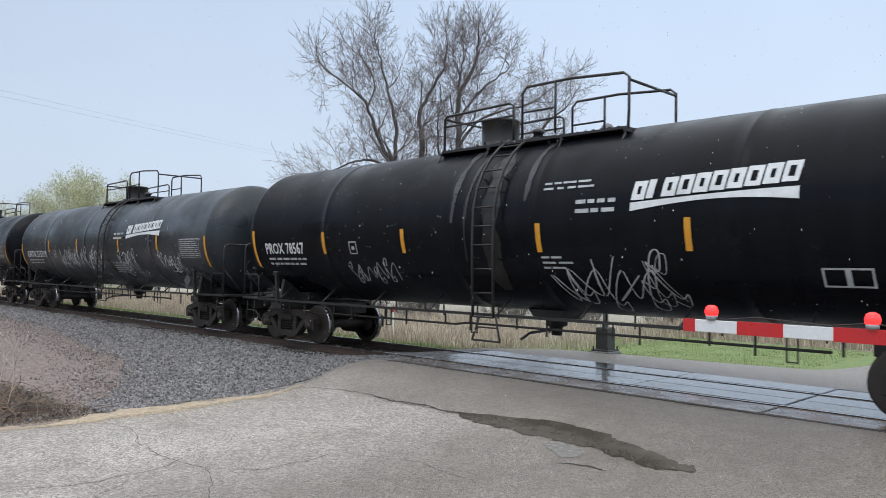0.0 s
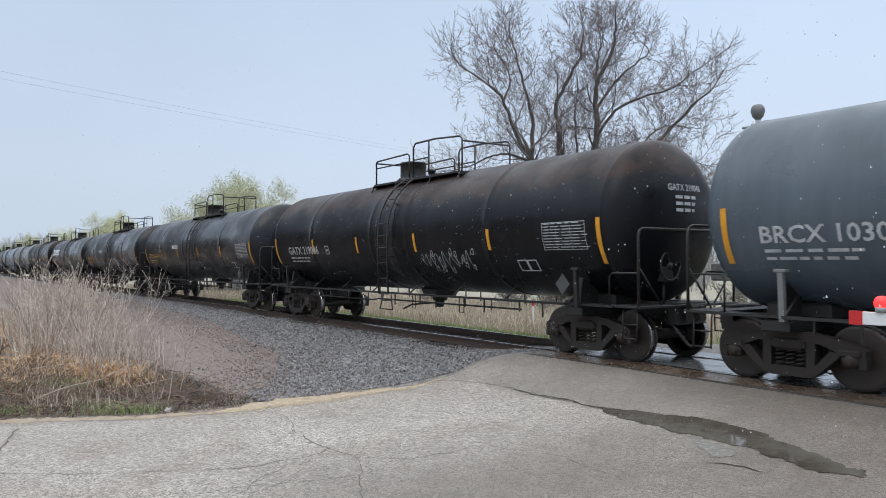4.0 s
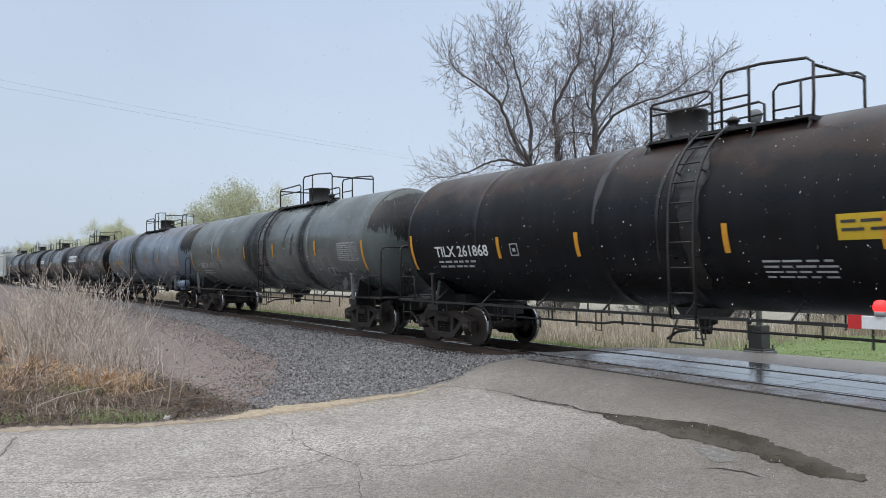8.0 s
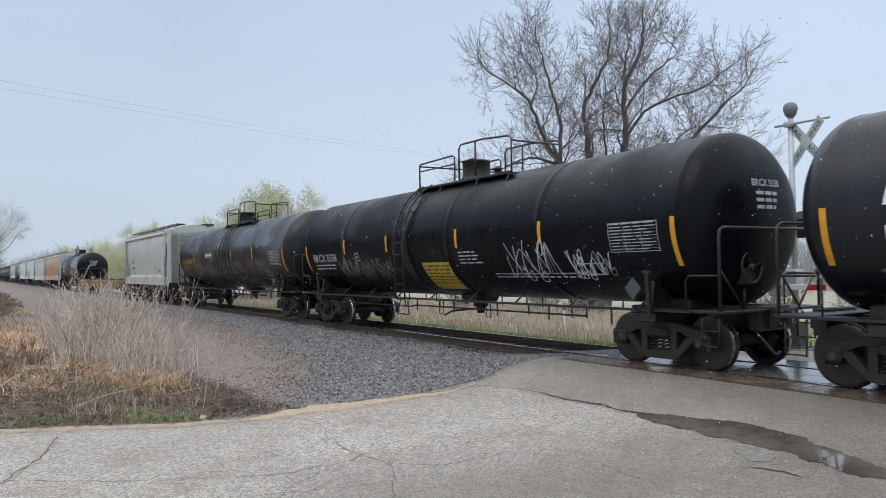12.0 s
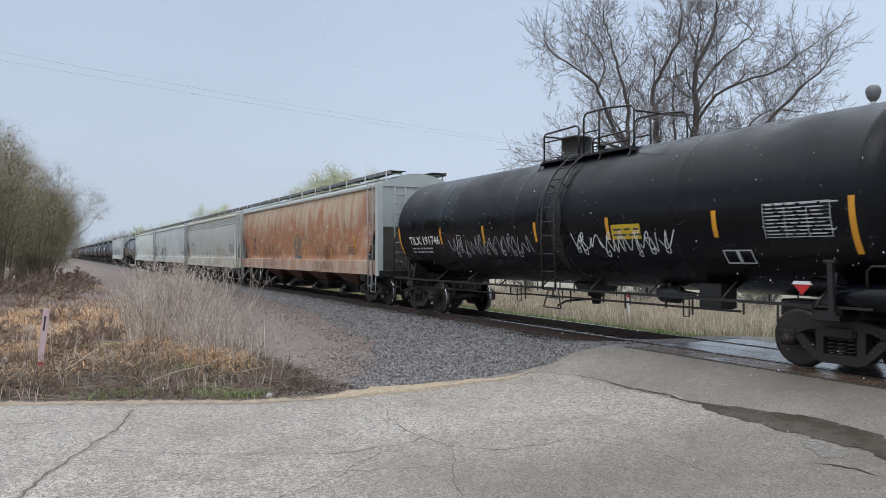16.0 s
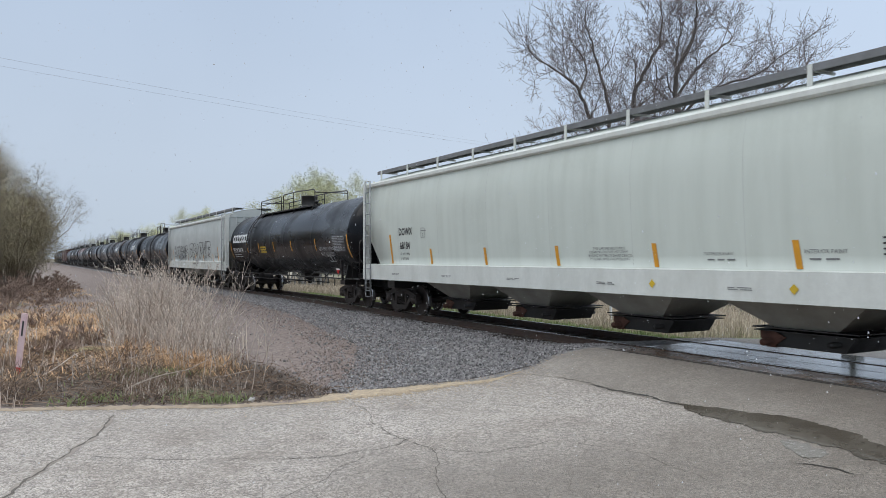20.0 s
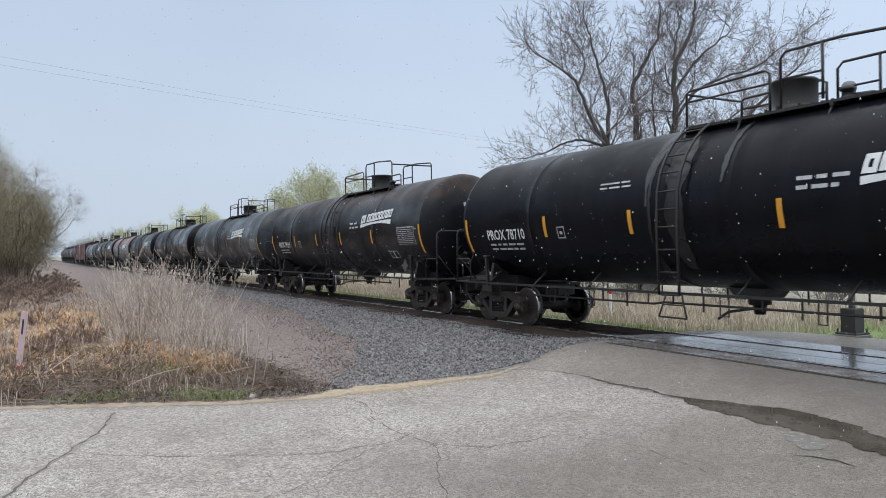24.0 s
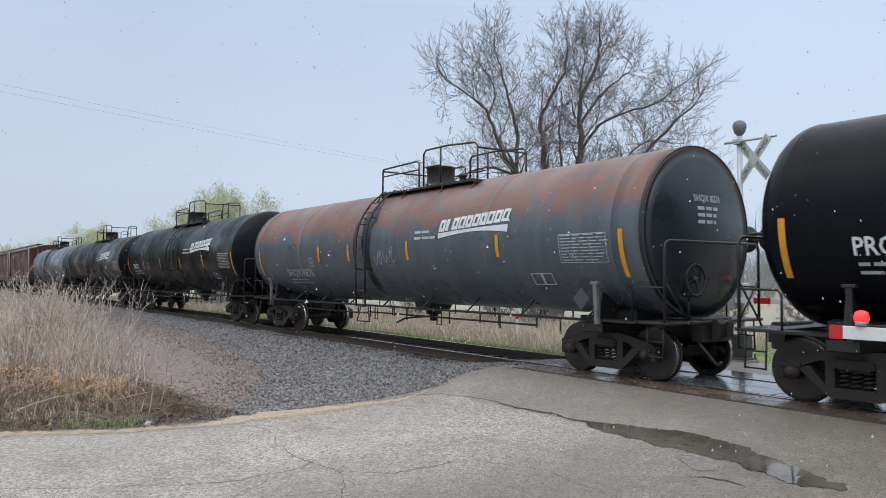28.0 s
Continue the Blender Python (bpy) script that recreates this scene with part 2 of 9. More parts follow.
M = {
    "black": tank_paint("black_tank_paint", (0.0034, 0.0041, 0.0064), (0.0085, 0.0102, 0.0150), rough=0.29, gloss=0.13),
    "black_clean": tank_paint("clean_glossy_black_tank_paint", (0.0028, 0.0033, 0.0052), (0.006, 0.007, 0.010), rough=0.24, grime=0.2, gloss=0.22),
    "black_dusty": tank_paint("dusty_black_tank_paint", (0.0060, 0.0069, 0.0098), (0.021, 0.025, 0.033), rough=0.28, gloss=0.38),
    "black_brown": tank_paint("brownish_black_tank_paint", (0.0050, 0.0056, 0.0076), (0.015, 0.0162, 0.021), (0.042, 0.023, 0.018), 0.7, 3.5, gloss=0.20),
    "charcoal": tank_paint("charcoal_tank_paint", (0.018, 0.023, 0.028), (0.048, 0.056, 0.064)),
    "slate": tank_paint("slate_grey_tank_paint", (0.070, 0.092, 0.115), (0.12, 0.15, 0.175)),
    "olive": tank_paint("olive_grey_tank_paint", (0.092, 0.106, 0.104), (0.165, 0.177, 0.172), rough=0.27, grime=0.45, spills=((-0.35, 1.15, 0.85), (3.9, 0.42, 0.9))),
    "blue_grey": tank_paint("blue_grey_tank_paint", (0.115, 0.152, 0.198), (0.185, 0.225, 0.275), (0.18, 0.13, 0.11), 0.45, 3.7, grime=0.5, spills=((-2.35, 0.28, 0.6), (-0.75, 0.40, 0.4))),
    "rusty": tank_paint("rust_topped_grey_tank_paint", (0.085, 0.10, 0.115), (0.15, 0.165, 0.18), (0.20, 0.085, 0.058), 0.88, 3.05),
    "hopper_white": tank_paint("dull_white_hopper_paint", (0.58, 0.625, 0.575), (0.48, 0.52, 0.47), rough=0.45, streak=0.6, grime=0.10, gloss=0.26),
    "hopper_grey": tank_paint("light_grey_hopper_paint", (0.50, 0.535, 0.525), (0.42, 0.45, 0.44), rough=0.45, streak=0.6, grime=0.12, gloss=0.26),
    "hopper_washed": tank_paint("washed_hopper_paint", (0.55, 0.59, 0.585), (0.47, 0.505, 0.50), rough=0.45, streak=0.5, grime=0.08, gloss=0.26),
    "hopper_beige": tank_paint("aged_pale_hopper_paint", (0.51, 0.53, 0.51), (0.42, 0.43, 0.40), rough=0.5, streak=0.7, grime=0.10, gloss=0.26),
    "hopper_rust": tank_paint("rust_streaked_hopper_paint", (0.50, 0.40, 0.295), (0.38, 0.205, 0.115), (0.385, 0.165, 0.085), 0.90, -2.15, rough=0.55, streak=0.8, grime=0.12, low=True, gloss=0.26),
    "brown_car": tank_paint("oxide_brown_wagon_paint", (0.085, 0.035, 0.03), (0.12, 0.06, 0.05), rough=0.6, gloss=0.26),
    "sill_white": material("white_sill_paint", (0.68, 0.705, 0.67), 0.5, second=(0.46, 0.47, 0.43), amount=0.6, scale=1.5, stretch=(1, 1, 0.3)),
    "sill_rust": material("rust_stained_sill_paint", (0.56, 0.44, 0.35), 0.6, second=(0.36, 0.155, 0.085), amount=1.0, scale=2.2, stretch=(1, 1, 0.25)),
    "flange_brown": material("rusty_brown_deck_edge", (0.15, 0.095, 0.075), 0.6, second=(0.34, 0.22, 0.12), amount=1.0, scale=2.5, stretch=(0.5, 1, 1)),
    "board_grey": material("galvanised_walkway_edge", (0.20, 0.205, 0.21), 0.55, second=(0.12, 0.12, 0.12), amount=0.7, scale=3, metal=0.2),
    "hatch_dark": material("dark_hopper_end_steel", (0.05, 0.052, 0.05), 0.7, second=(0.10, 0.095, 0.085), amount=0.6),
    "flat_yellow": tank_paint("faded_yellow_wagon_paint", (0.60, 0.37, 0.125), (0.50, 0.31, 0.13), (0.16, 0.08, 0.045), 0.45, 0.75, rough=0.6, streak=0.7, grime=0.3, gloss=0.26),
    "bright_yellow": material("yellow_panel_paint", (0.62, 0.38, 0.03), 0.5, amount=0.4),
    "underframe": material("grimy_black_underframe", (0.012, 0.012, 0.012), 0.5, second=(0.028, 0.025, 0.022), amount=0.7),
    "truck": material("brown_grime_cast_steel", (0.016, 0.013, 0.0118), 0.70, second=(0.038, 0.027, 0.021), amount=0.7, bump=0.5, bump_scale=35),
    "wheel": material("rolled_wheel_steel", (0.028, 0.024, 0.022), 0.5, second=(0.055, 0.038, 0.029), amount=0.8, metal=0.2),
    "tread": material("polished_wheel_rim", (0.42, 0.42, 0.43), 0.25, metal=1.0, amount=0.3),
    "pipe": material("black_railing_paint", (0.014, 0.014, 0.016), 0.45, second=(0.05, 0.035, 0.03), amount=0.5, bump=0),
    "steel_grey": material("grey_galvanised_steel", (0.36, 0.38, 0.39), 0.5, second=(0.24, 0.25, 0.25), amount=0.6, metal=0.3),
    "orange": material("amber_reflective_stripe", (0.72, 0.33, 0.02), 0.4, second=(0.42, 0.19, 0.03), amount=0.5, scale=5),
    "letter_white": material("worn_white_lettering", (0.74, 0.76, 0.77), 0.5, second=(0.45, 0.46, 0.47), amount=0.55, scale=4, bump=0),
    "letter_dull": material("faded_white_lettering", (0.52, 0.54, 0.56), 0.55, second=(0.22, 0.23, 0.24), amount=0.7, scale=7, bump=0),
    "letter_yellow": material("yellow_lettering", (0.50, 0.31, 0.07), 0.5, second=(0.28, 0.18, 0.05), amount=0.5, scale=5, bump=0),
    "letter_black": material("black_lettering", (0.028, 0.028, 0.03), 0.5, second=(0.09, 0.09, 0.09), amount=0.5, scale=5, bump=0),
    "sign_yellow": material("yellow_placard_paint", (0.62, 0.42, 0.02), 0.5, second=(0.35, 0.24, 0.03), amount=0.4),
    "red": material("red_reflective_sheeting", (0.55, 0.018, 0.02), 0.35, second=(0.42, 0.02, 0.025), amount=0.4, bump=0),
    "white": material("white_reflective_sheeting", (0.74, 0.75, 0.76), 0.35, second=(0.62, 0.62, 0.62), amount=0.4, bump=0),
    "red_lamp": glow("lit_red_lamp", (1.0, 0.02, 0.02), 2.2),
    "red_lens": material("unlit_red_lens", (0.16, 0.008, 0.012), 0.15, amount=0.2, bump=0),
    "sign_white": material("weathered_white_sign", (0.50, 0.53, 0.51), 0.5, second=(0.38, 0.41, 0.38), amount=0.5),
    "mast": material("aluminium_mast", (0.50, 0.52, 0.53), 0.45, second=(0.36, 0.37, 0.37), amount=0.5, metal=0.4),
    "rail_side": material("rusty_rail_steel", (0.045, 0.032, 0.027), 0.6, second=(0.10, 0.055, 0.035), amount=0.6),
    "rail_top": material("worn_rail_head", (0.46, 0.46, 0.47), 0.22, metal=1.0, second=(0.3, 0.28, 0.27), amount=0.5),
    "sleeper": material("creosoted_sleeper_wood", (0.035, 0.028, 0.023), 0.8, second=(0.07, 0.06, 0.05), amount=0.8, scale=4, stretch=(6, 0.5, 1), random_value=0.3),
    "panel": material("wet_concrete_crossing_panel", (0.12, 0.125, 0.13), 0.10, second=(0.17, 0.17, 0.17), amount=0.8, scale=1.2, bump=0.1, bump_scale=25, rough_var=0.09, random_value=0.15),
    "panel_brown": material("rust_washed_crossing_panel", (0.125, 0.085, 0.060), 0.28, second=(0.17, 0.135, 0.11), amount=0.9, scale=1.6, bump=0.2, bump_scale=25, rough_var=0.18, random_value=0.15, third=(0.07, 0.045, 0.032), third_amount=0.6, third_scale=1.2),
    "panel_rust": material("rust_stained_crossing_edge", (0.13, 0.075, 0.045), 0.35, second=(0.20, 0.14, 0.09), amount=0.8, scale=2, rough_var=0.2),
    "bark": material("wet_dark_bark", (0.085, 0.075, 0.070), 0.85, second=(0.13, 0.118, 0.108), amount=0.7, scale=5, stretch=(1, 1, 0.2), bump=0.6, bump_scale=20),
    "twig_pale": material("grey_brown_fine_twigs", (0.175, 0.152, 0.152), 0.85, second=(0.25, 0.22, 0.22), amount=0.6, bump=0),
    "twig": material("grey_brown_twigs", (0.19, 0.17, 0.165), 0.85, second=(0.25, 0.225, 0.215), amount=0.6, bump=0),
    "twig_thicket": material("brown_thicket_twigs", (0.20, 0.165, 0.13), 0.85, second=(0.28, 0.235, 0.185), amount=0.7, bump=0),
    # far twigs are greyed and lightened to stand for the haze
    "twig_far": material("haze_greyed_twigs", (0.27, 0.265, 0.255), 0.9, second=(0.34, 0.33, 0.315), amount=0.6, bump=0),
    "bud": material("reddish_buds", (0.22, 0.165, 0.16), 0.8, amount=0.4, bump=0),
    # young leaf colour, lifted well above foliage tone to include haze
    "leaf_yellow": material("young_yellow_green_leaves_hazed", (0.56, 0.57, 0.36), 0.7, second=(0.47, 0.48, 0.29), amount=0.7, scale=0.8, bump=0),
    "leaf_olive": material("olive_brown_young_leaves", (0.35, 0.305, 0.18), 0.75, second=(0.24, 0.195, 0.125), amount=0.7, scale=0.8, bump=0),
    "stalk": material("bleached_dead_stalks", (0.58, 0.50, 0.43), 0.85, second=(0.36, 0.29, 0.24), amount=0.7, scale=2, bump=0, island=0.35),
    "dry_grass": material("tan_dead_grass", (0.67, 0.45, 0.265), 0.9, second=(0.43, 0.265, 0.15), amount=0.8, scale=0.9, bump=0, island=0.35),
    "straw": material("pale_straw_grass", (0.50, 0.43, 0.335), 0.9, second=(0.35, 0.285, 0.215), amount=0.8, scale=0.6, bump=0, island=0.35),
    "dead_brown": material("dark_dead_weed_litter", (0.26, 0.182, 0.130), 0.9, second=(0.115, 0.081, 0.060), amount=0.8, scale=1.5, bump=0, island=0.35),
    "dead_dark": material("dark_rotten_litter", (0.115, 0.080, 0.058), 0.9, second=(0.055, 0.040, 0.031), amount=0.8, scale=1.5, bump=0, island=0.45),
    "green_grass": material("fresh_green_grass", (0.22, 0.29, 0.11), 0.8, second=(0.32, 0.34, 0.16), amount=0.6, scale=0.7, bump=0),
    "stone": material("grey_ballast_stone", (0.175, 0.168, 0.17), 0.55, second=(0.28, 0.262, 0.258), amount=0.8, scale=7, bump=0.3, island=0.65),
    "stone_brown": material("brown_grey_gravel", (0.20, 0.158, 0.138), 0.8, second=(0.31, 0.252, 0.222), amount=0.8, scale=7, bump=0.3, island=0.5),
    "stone_pale": material("pale_limestone_pebble", (0.50, 0.48, 0.45), 0.8, amount=0.4),
    "sandy_dirt": material("sandy_dirt", (0.40, 0.32, 0.235), 0.9, second=(0.24, 0.19, 0.14), amount=0.9, scale=6, bump=0.8, bump_scale=40),
    "sand": material("tan_washed_out_sand", (0.52, 0.41, 0.275), 0.9, second=(0.28, 0.235, 0.19), amount=1.0, scale=14, bump=0.8, bump_scale=50),
    # muddy brown water; the lighter second colour paints in pale reflections
    "water": material("muddy_water_sky_blotches", (0.075, 0.063, 0.050), 0.04, second=(0.18, 0.165, 0.14), amount=0.9, scale=1.4, rough_var=0.02, bump=0.03, bump_scale=8),
    # thin water whose sky reflection is painted as a pale base colour
    "sky_pale_film": material("sky_sheen_water_film", (0.24, 0.225, 0.205), 0.22, second=(0.30, 0.285, 0.26), amount=0.9, scale=12, bump=0.4, bump_scale=60),
    "crack": material("dark_pavement_crack", (0.135, 0.118, 0.10), 0.9, second=(0.07, 0.06, 0.052), amount=0.9, scale=3, bump=0),
    "crumble": material("crumbled_brown_asphalt", (0.27, 0.235, 0.20), 0.9, second=(0.36, 0.32, 0.285), amount=0.9, scale=9, bump=0.6, bump_scale=60),
    "hairline": material("hairline_crack", (0.17, 0.15, 0.13), 0.9, second=(0.24, 0.215, 0.19), amount=0.9, scale=4, bump=0),
    "pit": material("black_wet_pit", (0.030, 0.026, 0.022), 0.6, second=(0.07, 0.06, 0.05), amount=0.7, scale=8, bump=0.4),
    "stake_pink": material("pink_painted_marker", (0.66, 0.45, 0.47), 0.6, second=(0.74, 0.62, 0.62), amount=0.8, scale=6),
    "wire": material("overhead_wire", (0.50, 0.54, 0.60), 0.6, amount=0.2, bump=0),
    "post_white": material("white_marker_post", (0.75, 0.76, 0.76), 0.5, amount=0.3),
    "snow": material("snowflake", (0.55, 0.57, 0.60), 0.7, amount=0.1, bump=0),
    "stain": material("black_oil_drip", (0.012, 0.012, 0.013), 0.4, amount=0.4, scale=6, bump=0),
    "dust": material("pale_dried_drip", (0.040, 0.043, 0.048), 0.5, second=(0.010, 0.011, 0.013), amount=1.0, scale=3, stretch=(1, 1, 0.2), bump=0),
    "spray_grey": material("greenish_grey_spray_paint", (0.20, 0.22, 0.20), 0.6, second=(0.34, 0.36, 0.33), amount=0.7, scale=2, bump=0),
    "brace_grey": material("grimy_grey_steel", (0.19, 0.20, 0.205), 0.55, second=(0.10, 0.095, 0.09), amount=0.7, scale=4),
    "placard_dull": material("dirty_placard", (0.05, 0.053, 0.056), 0.6, second=(0.10, 0.10, 0.10), amount=0.6, scale=9, bump=0),
    "cactus_green": material("faded_green_spray", (0.16, 0.15, 0.105), 0.6, second=(0.28, 0.20, 0.13), amount=0.9, scale=4, bump=0),
    "ink_faded": material("faded_black_stencil", (0.16, 0.165, 0.165), 0.6, second=(0.26, 0.265, 0.265), amount=0.7, scale=9, bump=0),
    "bramble_stem": material("brown_bramble_stems", (0.27, 0.19, 0.15), 0.85, second=(0.36, 0.27, 0.21), amount=0.7, bump=0),
    # distance haze is put into this pale blue-grey twig colour
    "twig_mist": material("haze_tinted_twigs", (0.38, 0.39, 0.395), 0.9, second=(0.44, 0.45, 0.45), amount=0.6, bump=0),
    "seam": material("weathered_weld_seam", (0.42, 0.44, 0.42), 0.6, second=(0.50, 0.53, 0.50), amount=0.9, scale=3, stretch=(1, 1, 0.3), bump=0),
    "clod": material("dark_sod", (0.06, 0.045, 0.036), 0.95, second=(0.12, 0.09, 0.07), amount=0.8, scale=12, bump=0.8, bump_scale=30),
    "salmon": material("salmon_spray_paint", (0.50, 0.22, 0.17), 0.5, second=(0.35, 0.14, 0.11), amount=0.6, scale=3, bump=0),
    "teal": material("dark_teal_spray_paint", (0.07, 0.13, 0.16), 0.5, second=(0.14, 0.22, 0.26), amount=0.7, scale=3, bump=0),
    "seam_rust": material("rusty_weld_seam", (0.24, 0.125, 0.075), 0.6, second=(0.36, 0.22, 0.14), amount=0.9, scale=3, stretch=(1, 1, 0.3), bump=0),
    "tag_rust": material("faded_rust_brown_marker", (0.13, 0.075, 0.055), 0.6, second=(0.24, 0.14, 0.10), amount=0.9, scale=5, bump=0),
    "tag_pale": material("faded_tan_spray_paint", (0.45, 0.33, 0.20), 0.6, second=(0.52, 0.44, 0.34), amount=0.9, scale=5, bump=0),
    "sill_cream": material("cream_stained_sill_paint", (0.66, 0.65, 0.565), 0.5, second=(0.50, 0.44, 0.33), amount=0.8, scale=1.8, stretch=(1, 1, 0.3)),
    "gate_rust": material("orange_rust_cast_gate", (0.115, 0.045, 0.028), 0.75, second=(0.055, 0.03, 0.022), amount=0.9, scale=7),
    "gate_grey": material("dirty_grey_cast_outlet", (0.10, 0.105, 0.105), 0.65, second=(0.045, 0.035, 0.03), amount=0.9, scale=7),
    "rust_spray": material("rust_brown_spray_paint", (0.42, 0.22, 0.11), 0.6, second=(0.50, 0.36, 0.26), amount=0.8, scale=3, bump=0),
}


# asphalt: pale worn aggregate with patches, wetter and darker towards the crossing where it was relaid
def asphalt_material():
    m = bpy.data.materials.new("worn_pale_asphalt")
    m.use_nodes = True
    n, l = m.node_tree.nodes, m.node_tree.links
    b = n["Principled BSDF"]
    co = n.new("ShaderNodeTexCoord")

    def tex(kind, sc, detail=5):
        x = n.new(kind)
        x.inputs["Scale"].default_value = sc
        if kind == "ShaderNodeTexNoise":
            x.inputs["Detail"].default_value = detail
        l.new(co.outputs["Object"], x.inputs["Vector"])
        return x

    def spread(sock, lo, hi, a, z):
        r = n.new("ShaderNodeMapRange")
        r.inputs[1].default_value, r.inputs[2].default_value, r.inputs[3].default_value, r.inputs[4].default_value = lo, hi, a, z
        l.new(sock, r.inputs[0])
        return r.outputs[0]

    def blend(fac, a, z):
        x = n.new("ShaderNodeMix")
        x.data_type = "RGBA"
        l.new(fac, x.inputs[0])
        for k, v in ((6, a), (7, z)):
            if isinstance(v, tuple):
                x.inputs[k].default_value = (*v, 1)
            else:
                l.new(v, x.inputs[k])
        return x.outputs[2]

    vor = tex("ShaderNodeTexVoronoi", 78)
    big = tex("ShaderNodeTexNoise", 0.45, 8)
    mid = tex("ShaderNodeTexNoise", 3.5, 6)
    worn = tex("ShaderNodeTexNoise", 1.1, 9)
    attr = n.new("ShaderNodeAttribute")
    attr.attribute_name = "relaid"
    sep = n.new("ShaderNodeSeparateColor")
    l.new(vor.outputs["Color"], sep.inputs[0])
    coarse = tex("ShaderNodeTexVoronoi", 30)
    sep2 = n.new("ShaderNodeSeparateColor")
    l.new(coarse.outputs["Color"], sep2.inputs[0])
    stones = blend(spread(sep.outputs[0], 0, 1, 0, 1), (0.175, 0.156, 0.138), (0.57, 0.513, 0.458))
    stones = blend(spread(sep.outputs[1], 0.84, 0.9, 0, 0.8), stones, (0.70, 0.655, 0.61))
    stones = blend(spread(sep.outputs[2], 0.86, 0.93, 0, 0.85), stones, (0.075, 0.066, 0.060))
    stones = blend(spread(big.outputs[0], 0.42, 0.65, 0, 0.5), stones, (0.265, 0.232, 0.203))
    stones = blend(spread(mid.outputs[0], 0.5, 0.75, 0, 0.4), stones, (0.215, 0.20, 0.185))
    stones = blend(spread(worn.outputs[0], 0.53, 0.62, 0, 0.30), stones, (0.20, 0.165, 0.135))
    stones = blend(spread(sep2.outputs[0], 0.66, 0.95, 0, 0.52), stones, (0.57, 0.52, 0.47))
    stones = blend(spread(sep2.outputs[1], 0.66, 0.95, 0, 0.50), stones, (0.13, 0.114, 0.102))
    dark = blend(spread(sep.outputs[0], 0, 1, 0, 1), (0.085, 0.072, 0.060), (0.30, 0.258, 0.218))
    dark = blend(spread(sep.outputs[1], 0.86, 0.92, 0, 0.6), dark, (0.42, 0.375, 0.33))
    dark = blend(spread(sep2.outputs[0], 0.72, 0.95, 0, 0.5), dark, (0.285, 0.25, 0.215))
    dark = blend(spread(mid.outputs[0], 0.35, 0.7, 0, 0.5), dark, (0.135, 0.115, 0.097))
    wob = n.new("ShaderNodeMath")
    wob.operation = "MULTIPLY_ADD"
    l.new(big.outputs[0], wob.inputs[0])
    wob.inputs[1].default_value = 0.5
    l.new(attr.outputs["Fac"], wob.inputs[2])
    laid = spread(wob.outputs[0], 0.40, 0.86, 0, 1)
    l.new(blend(laid, stones, dark), b.inputs["Base Color"])
    l.new(spread(laid, 0, 1, 0.8, 0.42), b.inputs["Roughness"])
    bp = n.new("ShaderNodeBump")
    bp.inputs["Strength"].default_value, bp.inputs["Distance"].default_value = 0.9, 0.008
    l.new(vor.outputs["Distance"], bp.inputs["Height"])
    l.new(bp.outputs[0], b.inputs["Normal"])
    return m


